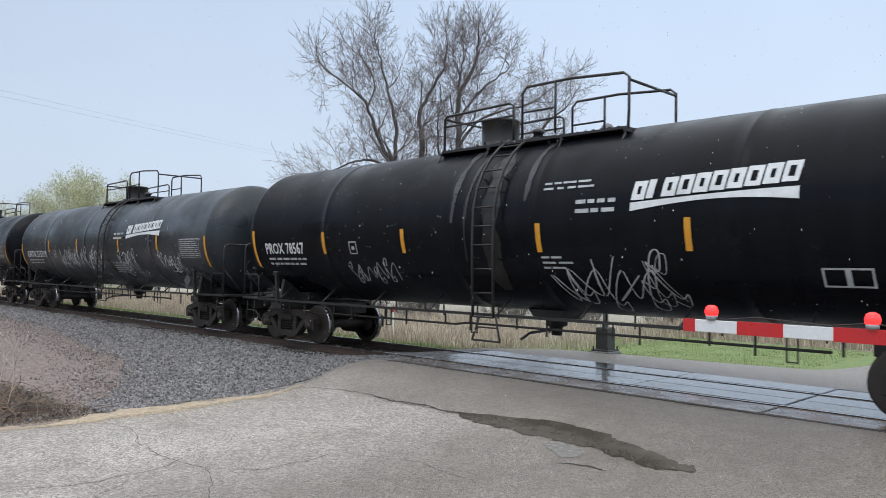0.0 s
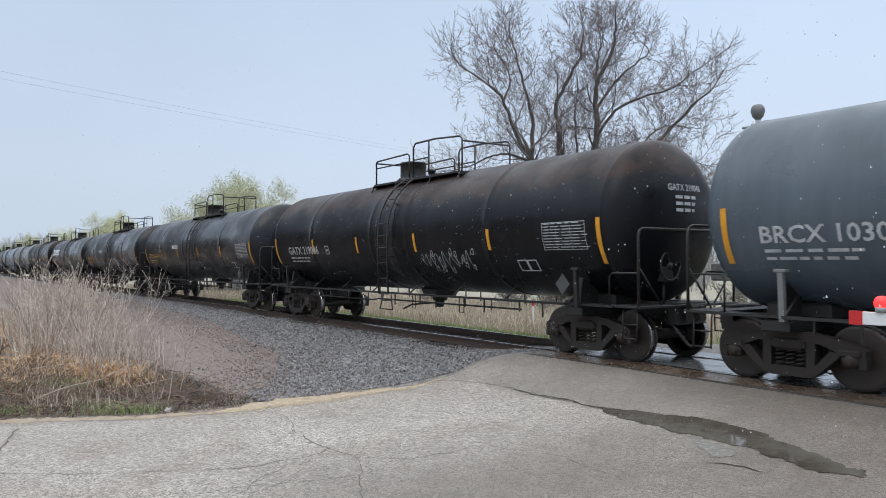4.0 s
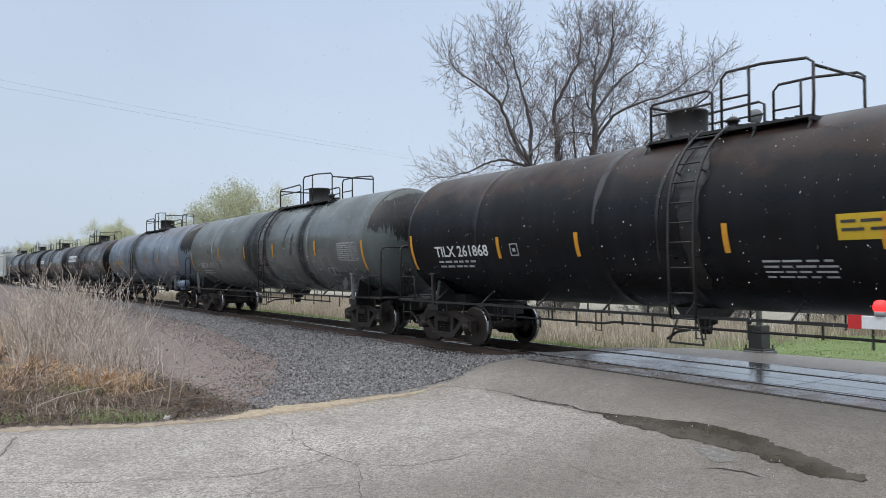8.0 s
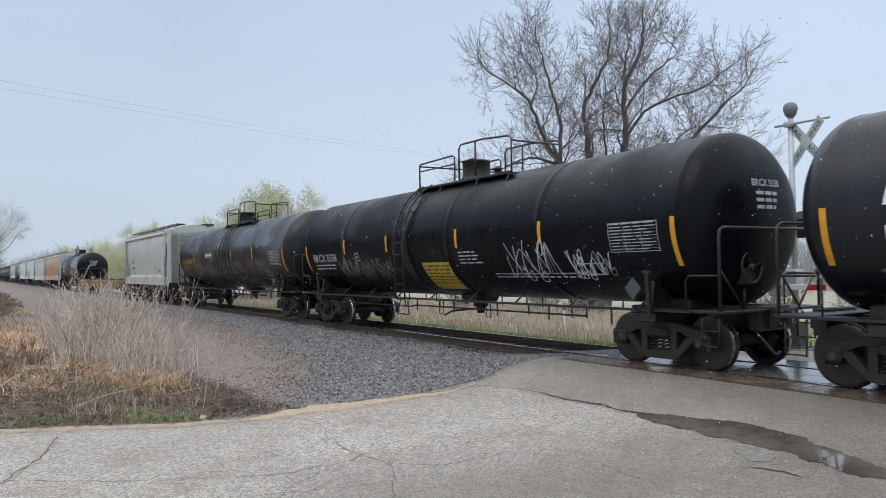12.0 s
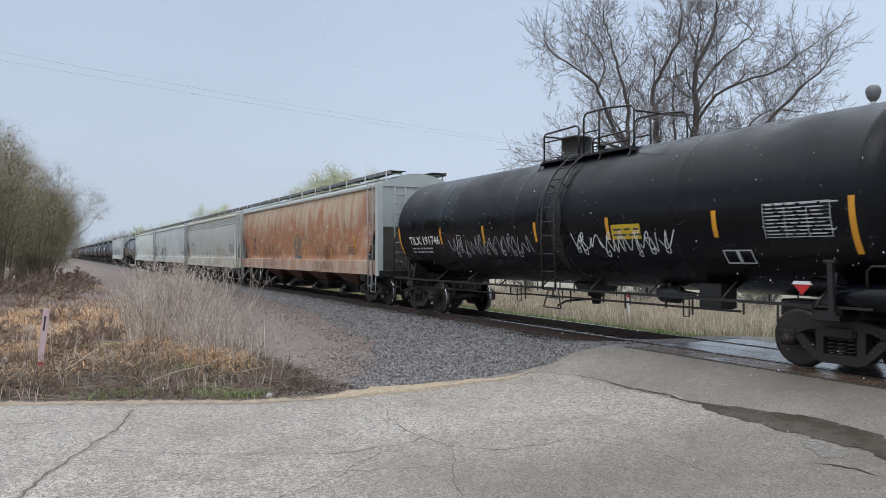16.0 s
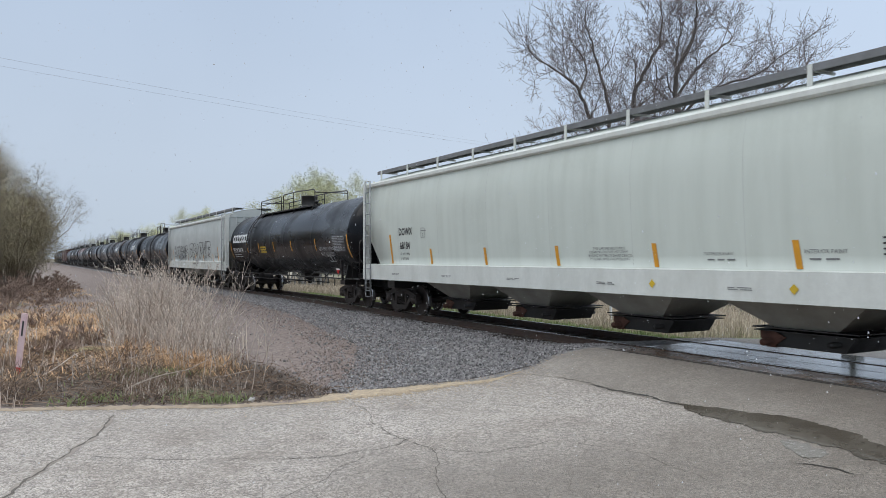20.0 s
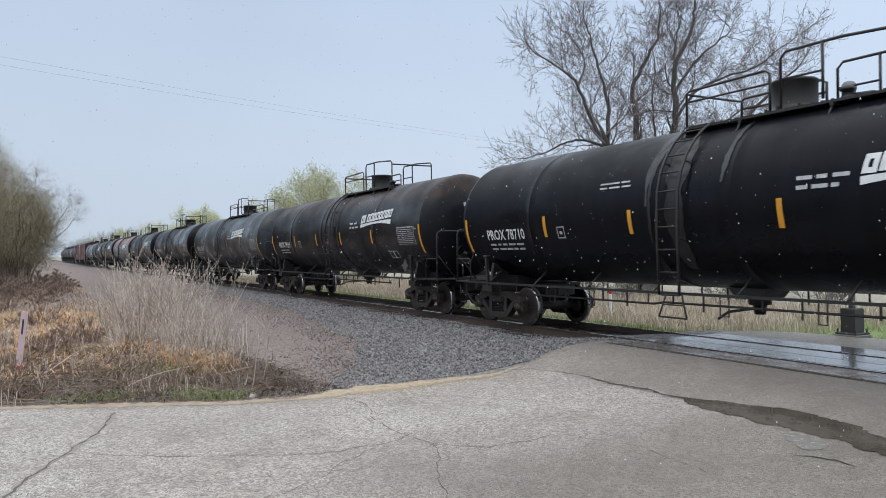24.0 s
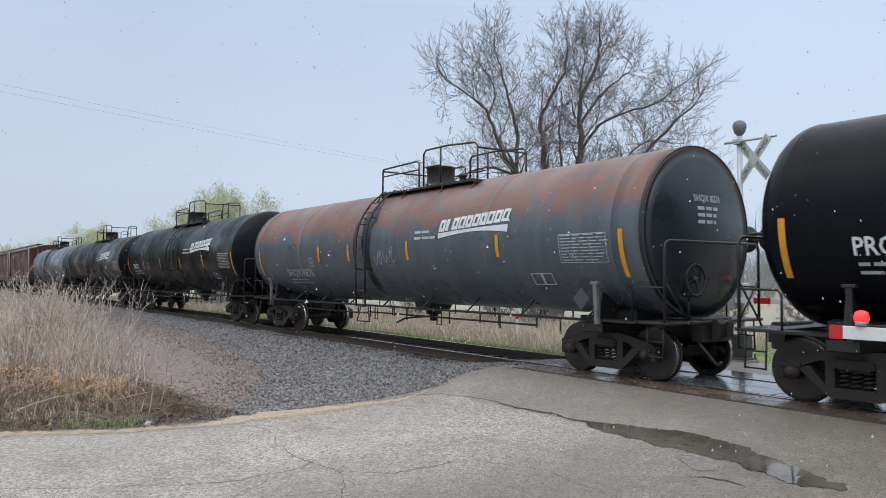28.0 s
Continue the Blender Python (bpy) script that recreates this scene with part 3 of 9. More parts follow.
def ground_material():
    m = bpy.data.materials.new("verge_ground")
    m.use_nodes = True
    n, l = m.node_tree.nodes, m.node_tree.links
    b = n["Principled BSDF"]
    co = n.new("ShaderNodeTexCoord")

    def tex(kind, sc, detail=5):
        x = n.new(kind)
        x.inputs["Scale"].default_value = sc
        if kind == "ShaderNodeTexNoise":
            x.inputs["Detail"].default_value = detail
        l.new(co.outputs["Object"], x.inputs["Vector"])
        return x

    def spread(sock, lo, hi, a, z):
        r = n.new("ShaderNodeMapRange")
        r.inputs[1].default_value, r.inputs[2].default_value, r.inputs[3].default_value, r.inputs[4].default_value = lo, hi, a, z
        l.new(sock, r.inputs[0])
        return r.outputs[0]

    def blend(fac, a, z):
        x = n.new("ShaderNodeMix")
        x.data_type = "RGBA"
        l.new(fac, x.inputs[0])
        for k, v in ((6, a), (7, z)):
            if isinstance(v, tuple):
                x.inputs[k].default_value = (*v, 1)
            else:
                l.new(v, x.inputs[k])
        return x.outputs[2]

    def zone(name):
        a = n.new("ShaderNodeAttribute")
        a.attribute_name = name
        w = n.new("ShaderNodeMath")
        w.operation = "MULTIPLY_ADD"
        l.new(mid.outputs[0], w.inputs[0])
        w.inputs[1].default_value = 0.6
        l.new(a.outputs["Fac"], w.inputs[2])
        return spread(w.outputs[0], 0.65, 0.95, 0, 1)

    mid = tex("ShaderNodeTexNoise", 1.3, 8)
    fine = tex("ShaderNodeTexNoise", 9, 6)
    vor = tex("ShaderNodeTexVoronoi", 17)
    sep = n.new("ShaderNodeSeparateColor")
    l.new(vor.outputs["Color"], sep.inputs[0])
    dirt = blend(spread(fine.outputs[0], 0.3, 0.7, 0, 1), (0.125, 0.096, 0.084), (0.28, 0.222, 0.196))
    gravel = blend(spread(sep.outputs[0], 0, 1, 0, 1), (0.095, 0.094, 0.098), (0.32, 0.308, 0.302))
    gravel = blend(spread(mid.outputs[0], 0.45, 0.7, 0, 0.5), gravel, (0.15, 0.12, 0.11))
    green = blend(spread(fine.outputs[0], 0.3, 0.7, 0, 1), (0.10, 0.17, 0.045), (0.22, 0.26, 0.09))
    dry = blend(spread(fine.outputs[0], 0.3, 0.7, 0, 1), (0.25, 0.165, 0.09), (0.45, 0.31, 0.18))
    col = blend(zone("gravel"), dirt, gravel)
    col = blend(zone("dry"), col, dry)
    field = blend(spread(fine.outputs[0], 0.3, 0.7, 0, 1), (0.24, 0.215, 0.165), (0.42, 0.385, 0.305))
    col = blend(zone("field"), col, field)
    litter = blend(spread(fine.outputs[0], 0.3, 0.7, 0, 1), (0.05, 0.038, 0.03), (0.13, 0.095, 0.07))
    col = blend(zone("litter"), col, litter)
    col = blend(zone("green"), col, green)
    l.new(col, b.inputs["Base Color"])
    b.inputs["Roughness"].default_value = 0.8
    bp = n.new("ShaderNodeBump")
    bp.inputs["Strength"].default_value, bp.inputs["Distance"].default_value = 0.9, 0.03
    l.new(vor.outputs["Distance"], bp.inputs["Height"])
    l.new(bp.outputs[0], b.inputs["Normal"])
    return m


M["asphalt"] = asphalt_material()
M["ground"] = ground_material()


# ---------------------------------------------------------------- mesh tools
class Geo:
    """A growing list of vertices and faces."""

    def __init__(self):
        self.v, self.f, self.mi, self.smooth = [], [], [], []
        self.cur, self.sm = 0, False

    def add(self, verts, faces):
        o = len(self.v)
        self.v += [tuple(p) for p in verts]
        for f in faces:
            self.f.append(tuple(i + o for i in f))
            self.mi.append(self.cur)
            self.smooth.append(self.sm)
        return self

    def box(self, x0, x1, y0, y1, z0, z1, bev=0.0):
        if bev:
            pts = []
            for z, i in ((z0, bev), (z0 + bev, 0), (z1 - bev, 0), (z1, bev)):
                pts += [(x0 + i, y0 + i, z), (x1 - i, y0 + i, z), (x1 - i, y1 - i, z), (x0 + i, y1 - i, z)]
            fs = [(3, 2, 1, 0), (12, 13, 14, 15)]
            for k in range(3):
                fs += [(4 * k + j, 4 * k + (j + 1) % 4, 4 * k + 4 + (j + 1) % 4, 4 * k + 4 + j) for j in range(4)]
            return self.add(pts, fs)
        return self.add([(x0, y0, z0), (x1, y0, z0), (x1, y1, z0), (x0, y1, z0), (x0, y0, z1), (x1, y0, z1), (x1, y1, z1), (x0, y1, z1)],
                        [(3, 2, 1, 0), (4, 5, 6, 7), (0, 1, 5, 4), (1, 2, 6, 5), (2, 3, 7, 6), (3, 0, 4, 7)])

    def prism(self, outline, y0, y1):
        """An outline of (x, z) extruded across y."""
        k = len(outline)
        vs = [(x, y0, z) for x, z in outline] + [(x, y1, z) for x, z in outline]
        fs = [tuple(range(k)), tuple(range(2 * k - 1, k - 1, -1))]
        fs += [(i + k, (i + 1) % k + k, (i + 1) % k, i) for i in range(k)]
        return self.add(vs, fs)

    def prism_x(self, outline, x0, x1):
        """An outline of (y, z) extruded along x."""
        k = len(outline)
        vs = [(x0, y, z) for y, z in outline] + [(x1, y, z) for y, z in outline]
        fs = [tuple(range(k - 1, -1, -1)), tuple(range(k, 2 * k))]
        fs += [(i, (i + 1) % k, (i + 1) % k + k, i + k) for i in range(k)]
        return self.add(vs, fs)

    def tube(self, pts, r, n=6, caps=True):
        """A round bar along a line of points; r is one radius or one for each point."""
        pts = [Vector(p) for p in pts]
        rs = r if isinstance(r, (list, tuple)) else [r] * len(pts)
        vs, up = [], None
        for i, p in enumerate(pts):
            d = (pts[min(i + 1, len(pts) - 1)] - pts[max(i - 1, 0)])
            d = d.normalized() if d.length > 1e-9 else Vector((0, 0, 1))
            if up is None:
                up = d.orthogonal().normalized()
            else:
                up = up - d * up.dot(d)
                up = up.normalized() if up.length > 1e-6 else d.orthogonal().normalized()
            side = d.cross(up)
            for k in range(n):
                a = 2 * math.pi * k / n
                vs.append(p + (up * math.cos(a) + side * math.sin(a)) * rs[i])
        fs = []
        for i in range(len(pts) - 1):
            fs += [(i * n + k, i * n + (k + 1) % n, (i + 1) * n + (k + 1) % n, (i + 1) * n + k) for k in range(n)]
        if caps:
            fs += [tuple(range(n - 1, -1, -1)), tuple(range((len(pts) - 1) * n, len(pts) * n))]
        keep, self.sm = self.sm, n > 4
        self.add(vs, fs)
        self.sm = keep
        return self

    def lathe(self, prof, axis="x", n=32, origin=(0, 0, 0), smooth=True):
        """A profile of (along, radius) turned round an axis."""
        vs = []
        for s, r in prof:
            for k in range(n):
                a = 2 * math.pi * k / n
                c, d = r * math.cos(a), r * math.sin(a)
                p = {"x": (s, c, d), "y": (d, s, c), "z": (c, d, s)}[axis]
                vs.append((p[0] + origin[0], p[1] + origin[1], p[2] + origin[2]))
        fs = []
        for i in range(len(prof) - 1):
            fs += [(i * n + k, i * n + (k + 1) % n, (i + 1) * n + (k + 1) % n, (i + 1) * n + k) for k in range(n)]
        if prof[0][1] > 1e-6:
            fs.append(tuple(range(n - 1, -1, -1)))
        if prof[-1][1] > 1e-6:
            fs.append(tuple(range((len(prof) - 1) * n, len(prof) * n)))
        keep, self.sm = self.sm, smooth
        self.add(vs, fs)
        self.sm = keep
        return self

    def mesh(self, name, mats):
        me = bpy.data.meshes.new(name)
        me.from_pydata(self.v, [], self.f)
        for m in (mats if isinstance(mats, (list, tuple)) else [mats]):
            me.materials.append(M[m] if isinstance(m, str) else m)
        me.polygons.foreach_set("material_index", self.mi)
        me.polygons.foreach_set("use_smooth", self.smooth)
        me.update()
        return me


def part(name, geo, mats, parent=None, at=None, label=""):
    """One mesh object of a thing; geo is a Geo or a finished mesh."""
    me = geo.mesh(name, mats) if isinstance(geo, Geo) else geo
    ob = new(name, me)
    if parent:
        ob.parent = parent
    if at is not None:
        ob.matrix_basis = at if isinstance(at, Matrix) else Matrix.Translation(at)
    if label:
        ob["label"] = label
    return ob


def lettering(text, size, mats, shear=0.0, bold=0.0):
    """Flat letters of the built-in font as vertices and faces, in x and y from the lower left."""
    cu = bpy.data.curves.new("letters", "FONT")
    cu.body, cu.size, cu.shear, cu.offset, cu.resolution_u = text, size, shear, bold, 2
    ob = bpy.data.objects.new("letters", cu)
    me = bpy.data.meshes.new_from_object(ob)
    bm = bmesh.new()
    bm.from_mesh(me)
    step, y = 0.1, -0.2
    while y < size * 1.2 + 0.1 and size > 0.15:
        bmesh.ops.bisect_plane(bm, geom=bm.verts[:] + bm.edges[:] + bm.faces[:], plane_co=(0, y, 0), plane_no=(0, 1, 0))
        y += step
    vs = [tuple(v.co) for v in bm.verts]
    for i, v in enumerate(bm.verts):
        v.index = i
    fs = [tuple(v.index for v in f.verts) for f in bm.faces]
    bm.free()
    bpy.data.meshes.remove(me)
    bpy.data.objects.remove(ob)
    bpy.data.curves.remove(cu)
    return vs, fs


# ---------------------------------------------------------------- ground, road, track
def step(a, b, x):
    t = min(1.0, max(0.0, (x - a) / (b - a)))
    return t * t * (3 - 2 * t)


def road_z(y):
    """Height of the road: it climbs to the crossing and falls away behind it."""
    if y < DC:
        return -0.30 + 0.285 * step(6.3, 9.85, y)
    return -0.015 - 0.38 * step(13.3, 20.0, y)


ROAD_EDGE = [(-30, -21.0), (-8, -15.2), (-3, -13.2), (-0.6, -12.2), (0.8, -11.6), (2.4, -10.75), (3.3, -10.55), (5.0, -10.6),
             (6.9, -10.75), (7.8, -11.0), (8.7, -11.4), (9.6, -11.7), (13.4, -11.6), (15.2, -10.9), (16.3, -8.4), (17.9, -6.1), (24, -5.2), (60, -5.0)]


def road_edge(y):
    ys, xs = [p[0] for p in ROAD_EDGE], [p[1] for p in ROAD_EDGE]
    return float(np.interp(y, ys, xs)) + 0.10 * noise.noise((y * 0.9, 3.1, 0)) + 0.04 * noise.noise((y * 4.1, 1.1, 0))


BALLAST_FOOT = [(-90, 9.7), (-42, 9.6), (-27, 8.9), (-18, 7.7), (-14, 6.0), (-12.5, 4.9), (-11, 4.4), (-8, 4.4)]


def ballast_foot(x):
    """Where the ballast runs out into the dirt path on the near side of the track."""
    return float(np.interp(x, [p[0] for p in BALLAST_FOOT], [p[1] for p in BALLAST_FOOT]))


def ground_z(x, y):
    d = abs(y - DC)
    bank = -0.20 - 0.26 * step(1.7, 4.0, d)
    flat = -0.44 if y < DC else -0.62
    z = bank + (flat - bank) * step(3.6, 5.0, d)
    z += 0.16 * math.exp(-((x + 18) / 4.5) ** 2 - ((y - 0.8) / 2.6) ** 2)
    if y < DC + 3:
        near_road = step(2.2, 0.1, road_edge(y) - x)
        z += (road_z(y) - 0.02 - z) * near_road
    elif x > road_edge(y) - 1.5:
        z += (road_z(y) - 0.06 - z) * step(road_edge(y) - 1.5, road_edge(y), x)
    rough = 0.035 * noise.noise((x * 0.7, y * 0.7, 0)) + 0.015 * noise.noise((x * 2.3, y * 2.3, 5))
    z += rough * (1 - 0.9 * step(0.9, 0.3, road_edge(y) - x))
    if road_edge(y) - 0.3 < x < 9:
        z = road_z(y) - 0.014 - 0.05 * step(0.3, 0.9, x - road_edge(y))
    return z


def build_ground():
    xs = np.concatenate([[-3000, -1500, -900, -600, -400, -280, -200, -150, -115, -92], np.arange(-78, -34, 0.8), np.arange(-34, 10, 0.28), [11, 13, 16, 22, 35, 60, 120, 300, 900, 3000]])
    ys = np.concatenate([[-3000, -900, -300, -120, -60, -35, -22, -15], np.arange(-11, 20, 0.28), np.arange(20, 60, 1.2), [70, 90, 130, 200, 400, 900, 3000]])
    verts, grav, dry, green, litter, field = [], [], [], [], [], []
    for y in ys:
        for x in xs:
            x, y = float(x), float(y)
            verts.append((x, y, ground_z(x, y)))
            d = abs(y - DC)
            g = step(-0.9, 0.6, y - ballast_foot(x)) if y < DC else step(3.0, 2.2, d)
            grav.append(g)
            far = y > DC + 2.4
            lawn = step(-16.5, -14.0, x) * step(29, 25, y) if far else 0.0
            track_path = step(1.4, 0.4, abs(y - 6.0)) if x < -11 else 0.0
            if far:
                dr = 0.0
            else:
                dr = 0.75 * step(4.8, 2.6, y) * step(-13.5, -19, x) * (1 - track_path)
                dr *= 1 - 0.7 * step(-30, -40, x)
                dr *= 0.45 + 0.55 * step(0.0, 0.5, noise.noise((x * 0.25, y * 0.25, 2)) + 0.3)
            dry.append(dr)
            field.append(0.9 * (1 - lawn) if far else 0.0)
            gr = lawn * 0.9
            if not far and x < -11:
                gr = 0.5 * step(0.25, 0.5, noise.noise((x * 0.35, y * 0.5, 9))) * step(5, 2, y)
            green.append(gr)
            litter.append(0.85 * step(0.15, 0.5, road_edge(y) - x) * step(-17.2, -15.0, x) * step(4.9, 3.9, y) if y < 6 and x < -10 else 0.0)
    nx = len(xs)
    faces = [(j * nx + i, j * nx + i + 1, (j + 1) * nx + i + 1, (j + 1) * nx + i) for j in range(len(ys) - 1) for i in range(nx - 1)]
    me = bpy.data.meshes.new("ground")
    me.from_pydata(verts, [], faces)
    for name, vals in (("gravel", grav), ("dry", dry), ("green", green), ("litter", litter), ("field", field)):
        me.attributes.new(name, "FLOAT", "POINT").data.foreach_set("value", vals)
    me.materials.append(M["ground"])
    me.polygons.foreach_set("use_smooth", [True] * len(faces))
    tagged(new("ground", me), "verge of gravel, dirt, dead grass and lawn", "ground", kind="structure")


def build_road():
    """Two slabs of asphalt, before and behind the track."""
    for y0, y1, label in ((-30.0, 9.93, "cracked pale asphalt road with damp relaid patch"), (13.1, 60.0, "wet asphalt road behind the crossing")):
        ys = np.arange(y0, y1 + 0.001, 0.10 if y1 < 20 else 0.7)
        ys[-1] = y1
        us = np.linspace(0, 1, 60)
        verts, laid, faces = [], [], []
        for y in ys:
            e = road_edge(float(y))
            for u in us:
                x = e + (9.5 - e) * u
                verts.append((x, float(y), road_z(float(y)) + 0.012 * noise.noise((x * 0.5, float(y) * 0.5, 0)) * min(1, u * 12) - 0.008 * (u == 0)))
                line = 7.66 - 0.25 * step(-7.4, -6.4, x) - 2.0 * step(-4.6, -1.5, x) + 0.12 * noise.noise((x * 1.7, 3, 1))
                near = 0.16 * step(-10.0, -7.5, x) * step(0.0, 5.0, float(y)) + 0.40 * step(-8.6, -5.2, x) * step(-0.5, 4.0, float(y))
                old = 0.36 * step(line - 0.16, line + 0.10, float(y)) + 0.12 * step(8.2, 9.4, float(y)) + 0.16 * step(-10.4, -7.0, x)
                laid.append(max(old if y > line - 0.2 else 0.0, near) + (0.3 if y0 > 10 else 0.0))
        k = len(us)
        top = len(verts)
        for j in range(len(ys) - 1):
            faces += [(j * k + i, j * k + i + 1, (j + 1) * k + i + 1, (j + 1) * k + i) for i in range(k - 1)]
        for y in ys:
            verts.append((road_edge(float(y)) - 0.05, float(y), road_z(float(y)) - 0.12))
            laid.append(0.0)
        faces += [(j * k, (j + 1) * k, top + j + 1, top + j) for j in range(len(ys) - 1)]
        me = bpy.data.meshes.new("road")
        me.from_pydata(verts, [], faces)
        me.attributes.new("relaid", "FLOAT", "POINT").data.foreach_set("value", laid)
        me.materials.append(M["asphalt"])
        me.polygons.foreach_set("use_smooth", [True] * len(faces))
        tagged(new("road", me), label, "road", kind="structure")


def ribbon(points, width, lift, seed, wander=0.05):
    """A thin irregular strip laid on the road along a line of places."""
    rnd = random.Random(seed)
    pts = []
    for (ax, ay), (bx, by) in zip(points, points[1:]):
        k = max(2, int(math.hypot(bx - ax, by - ay) / 0.07))
        pts += [(ax + (bx - ax) * i / k, ay + (by - ay) * i / k) for i in range(k)]
    pts.append(points[-1])
    g, vs = Geo(), []
    for i, (x, y) in enumerate(pts):
        a, b = pts[max(0, i - 1)], pts[min(len(pts) - 1, i + 1)]
        d = math.hypot(b[0] - a[0], b[1] - a[1]) or 1
        nx, ny = -(b[1] - a[1]) / d, (b[0] - a[0]) / d
        off = wander * (noise.noise((x * 2.1, y * 2.1, seed)) + 0.6 * noise.noise((x * 7, y * 7, seed + 4)))
        w = width * (0.35 + 0.9 * rnd.random()) * 0.5
        if i in (0, len(pts) - 1):
            w *= 0.2
        for s in (-1, 1):
            px, py = x + nx * (off + s * w), y + ny * (off + s * w)
            vs.append((px, py, road_z(py) + 0.012 * noise.noise((px * 0.5, py * 0.5, 0)) + lift))
    g.add(vs, [(2 * i, 2 * i + 1, 2 * i + 3, 2 * i + 2) for i in range(len(pts) - 1)])
    return g


def blot(points, lift, seed, wobble=0.05, name="puddle", mat="water", label="", z=None):
    """A flat patch with a wavering outline."""
    k = len(points)
    out = []
    for i in range(k):
        p0, p1, p2, p3 = (points[(i + j - 1) % k] for j in range(4))
        for s in range(24):
            t = s / 24
            q = [0.5 * (2 * p1[c] + (p2[c] - p0[c]) * t + (2 * p0[c] - 5 * p1[c] + 4 * p2[c] - p3[c]) * t * t + (3 * p1[c] - p0[c] - 3 * p2[c] + p3[c]) * t ** 3) for c in (0, 1)]
            q = [q[c] + wobble * (noise.noise((q[0] * 4, q[1] * 4, seed + 7 * c)) + 0.6 * noise.noise((q[0] * 13, q[1] * 13, seed + 5 + c)) + 0.35 * noise.noise((q[0] * 37, q[1] * 37, seed + 2 + c))) for c in (0, 1)]
            out.append(q)
    g = Geo()
    cx, cy = sum(p[0] for p in out) / len(out), sum(p[1] for p in out) / len(out)
    bm = bmesh.new()
    vs = [bm.verts.new((x, y, (road_z(y) + 0.012 * noise.noise((x * 0.5, y * 0.5, 0)) if z is None else z) + lift)) for x, y in out]
    bm.faces.new(vs)
    bmesh.ops.triangulate(bm, faces=bm.faces[:])
    bm.faces.ensure_lookup_table()
    bm.normal_update()
    if bm.faces[0].normal.z < 0:
        bmesh.ops.reverse_faces(bm, faces=bm.faces[:])
    me = bpy.data.meshes.new(name)
    bm.to_mesh(me)
    bm.free()
    me.materials.append(M[mat])
    return tagged(new(name, me), label, name.replace("_", " "), kind="structure")


def build_road_marks():
    cracks = [
        ([(-10.94, 1.02), (-9.8, 0.7), (-8.93, 0.33), (-8.2, 0.0), (-7.5, -0.25), (-6.0, -1.2)], 0.026),
        ([(-8.96, 0.33), (-8.5, 1.0), (-8.1, 1.55), (-7.74, 2.15), (-7.5, 2.9), (-7.62, 3.6), (-7.85, 3.9)], 0.010),
        ([(-10.4, 4.0), (-9.8, 4.1), (-8.75, 3.83), (-7.9, 3.75), (-7.3, 3.9), (-6.8, 4.3), (-6.9, 5.3)], 0.010),
        ([(-10.9, 7.3), (-10.55, 7.55), (-9.98, 7.7), (-9.24, 7.7), (-8.5, 7.68), (-7.4, 7.66)], 0.020),
        ([(-10.2, 4.7), (-9.4, 5.5), (-8.6, 6.2), (-8.0, 7.0), (-7.7, 7.6)], 0.008),
        ([(-7.3, 3.9), (-6.3, 3.4), (-5.6, 3.1), (-4.8, 2.4)], 0.009),
        ([(-6.9, 5.3), (-6.0, 5.7), (-5.0, 5.6)], 0.009),
        ([(-7.4, 3.1), (-6.6, 2.2), (-6.2, 1.2)], 0.008),
        ([(-7.7, 0.1), (-7.56, 0.47), (-7.37, 1.08), (-7.1, 1.69), (-6.9, 2.34), (-6.74, 3.09), (-6.6, 3.7)], 0.008),
    ]
    for i, (pts, w) in enumerate(cracks):
        if w > 0.010:
            tagged(part("crumbled_edge", ribbon(pts, w * 3.2, 0.003, i + 61, 0.07), "crumble"), "crumbled brown edges of a crack", "crack", kind="structure")
        tagged(part("pavement_crack", ribbon(pts, w, 0.005, i + 1, 0.07), "crack"), "open crack in the asphalt", "crack", kind="structure")
    # hairline cracks that wander over the worn slab
    rnd = random.Random(29)
    for i in range(15):
        x, y = rnd.uniform(-10.2, -4.2), rnd.uniform(0.6, 7.2)
        a = rnd.choice((0.3, 0.5, 1.9, 2.3, 2.9)) + rnd.gauss(0, 0.25)
        pts = [(x, y)]
        for _ in range(rnd.randint(3, 8)):
            a += rnd.gauss(0, 0.38)
            x, y = x + 0.30 * math.cos(a), y + 0.30 * math.sin(a)
            if y > 7.4 or x < road_edge(y) + 0.2:
                break
            pts.append((x, y))
        if len(pts) > 2:
            tagged(part("pavement_crack", ribbon(pts, rnd.uniform(0.003, 0.006), 0.004, 100 + i, 0.05), "hairline"), "hairline crack in the asphalt", "crack", kind="structure")
    # broken joint before the relaid strip, opening into a pit
    tagged(part("pavement_crack", ribbon([(-9.2, 7.69), (-8.7, 7.67), (-8.3, 7.70), (-7.9, 7.74), (-7.4, 7.64)], 0.055, 0.006, 31, 0.05), "pit"), "broken black pit in the asphalt's joint", "crack", kind="structure")
    tagged(part("pavement_crack", ribbon([(-4.95, 6.75), (-4.6, 6.92), (-4.35, 6.86)], 0.03, 0.006, 37), "pit"), "short broken crack beside the puddle", "crack", kind="structure")
    blot([(-7.45, 7.69), (-6.72, 7.50), (-5.97, 7.46), (-5.30, 7.43), (-4.86, 7.43), (-4.45, 7.34), (-4.05, 7.22), (-3.62, 7.40), (-3.9, 7.58), (-4.45, 7.74), (-4.95, 7.92), (-5.5, 8.04), (-6.0, 8.04), (-6.5, 7.90), (-7.0, 7.79)],
         0.007, 3, 0.08, "puddle", "water", "shallow muddy brown puddle on the asphalt")
    # wet film beside the puddle, its reflected sky painted in pale grey
    blot([(-5.50, 7.30), (-5.20, 7.35), (-4.95, 7.24), (-4.98, 7.02), (-5.23, 7.08)],
         0.005, 9, 0.13, "wet_patch", "sky_pale_film", "thin film of water, sky reflection put into its pale colour")
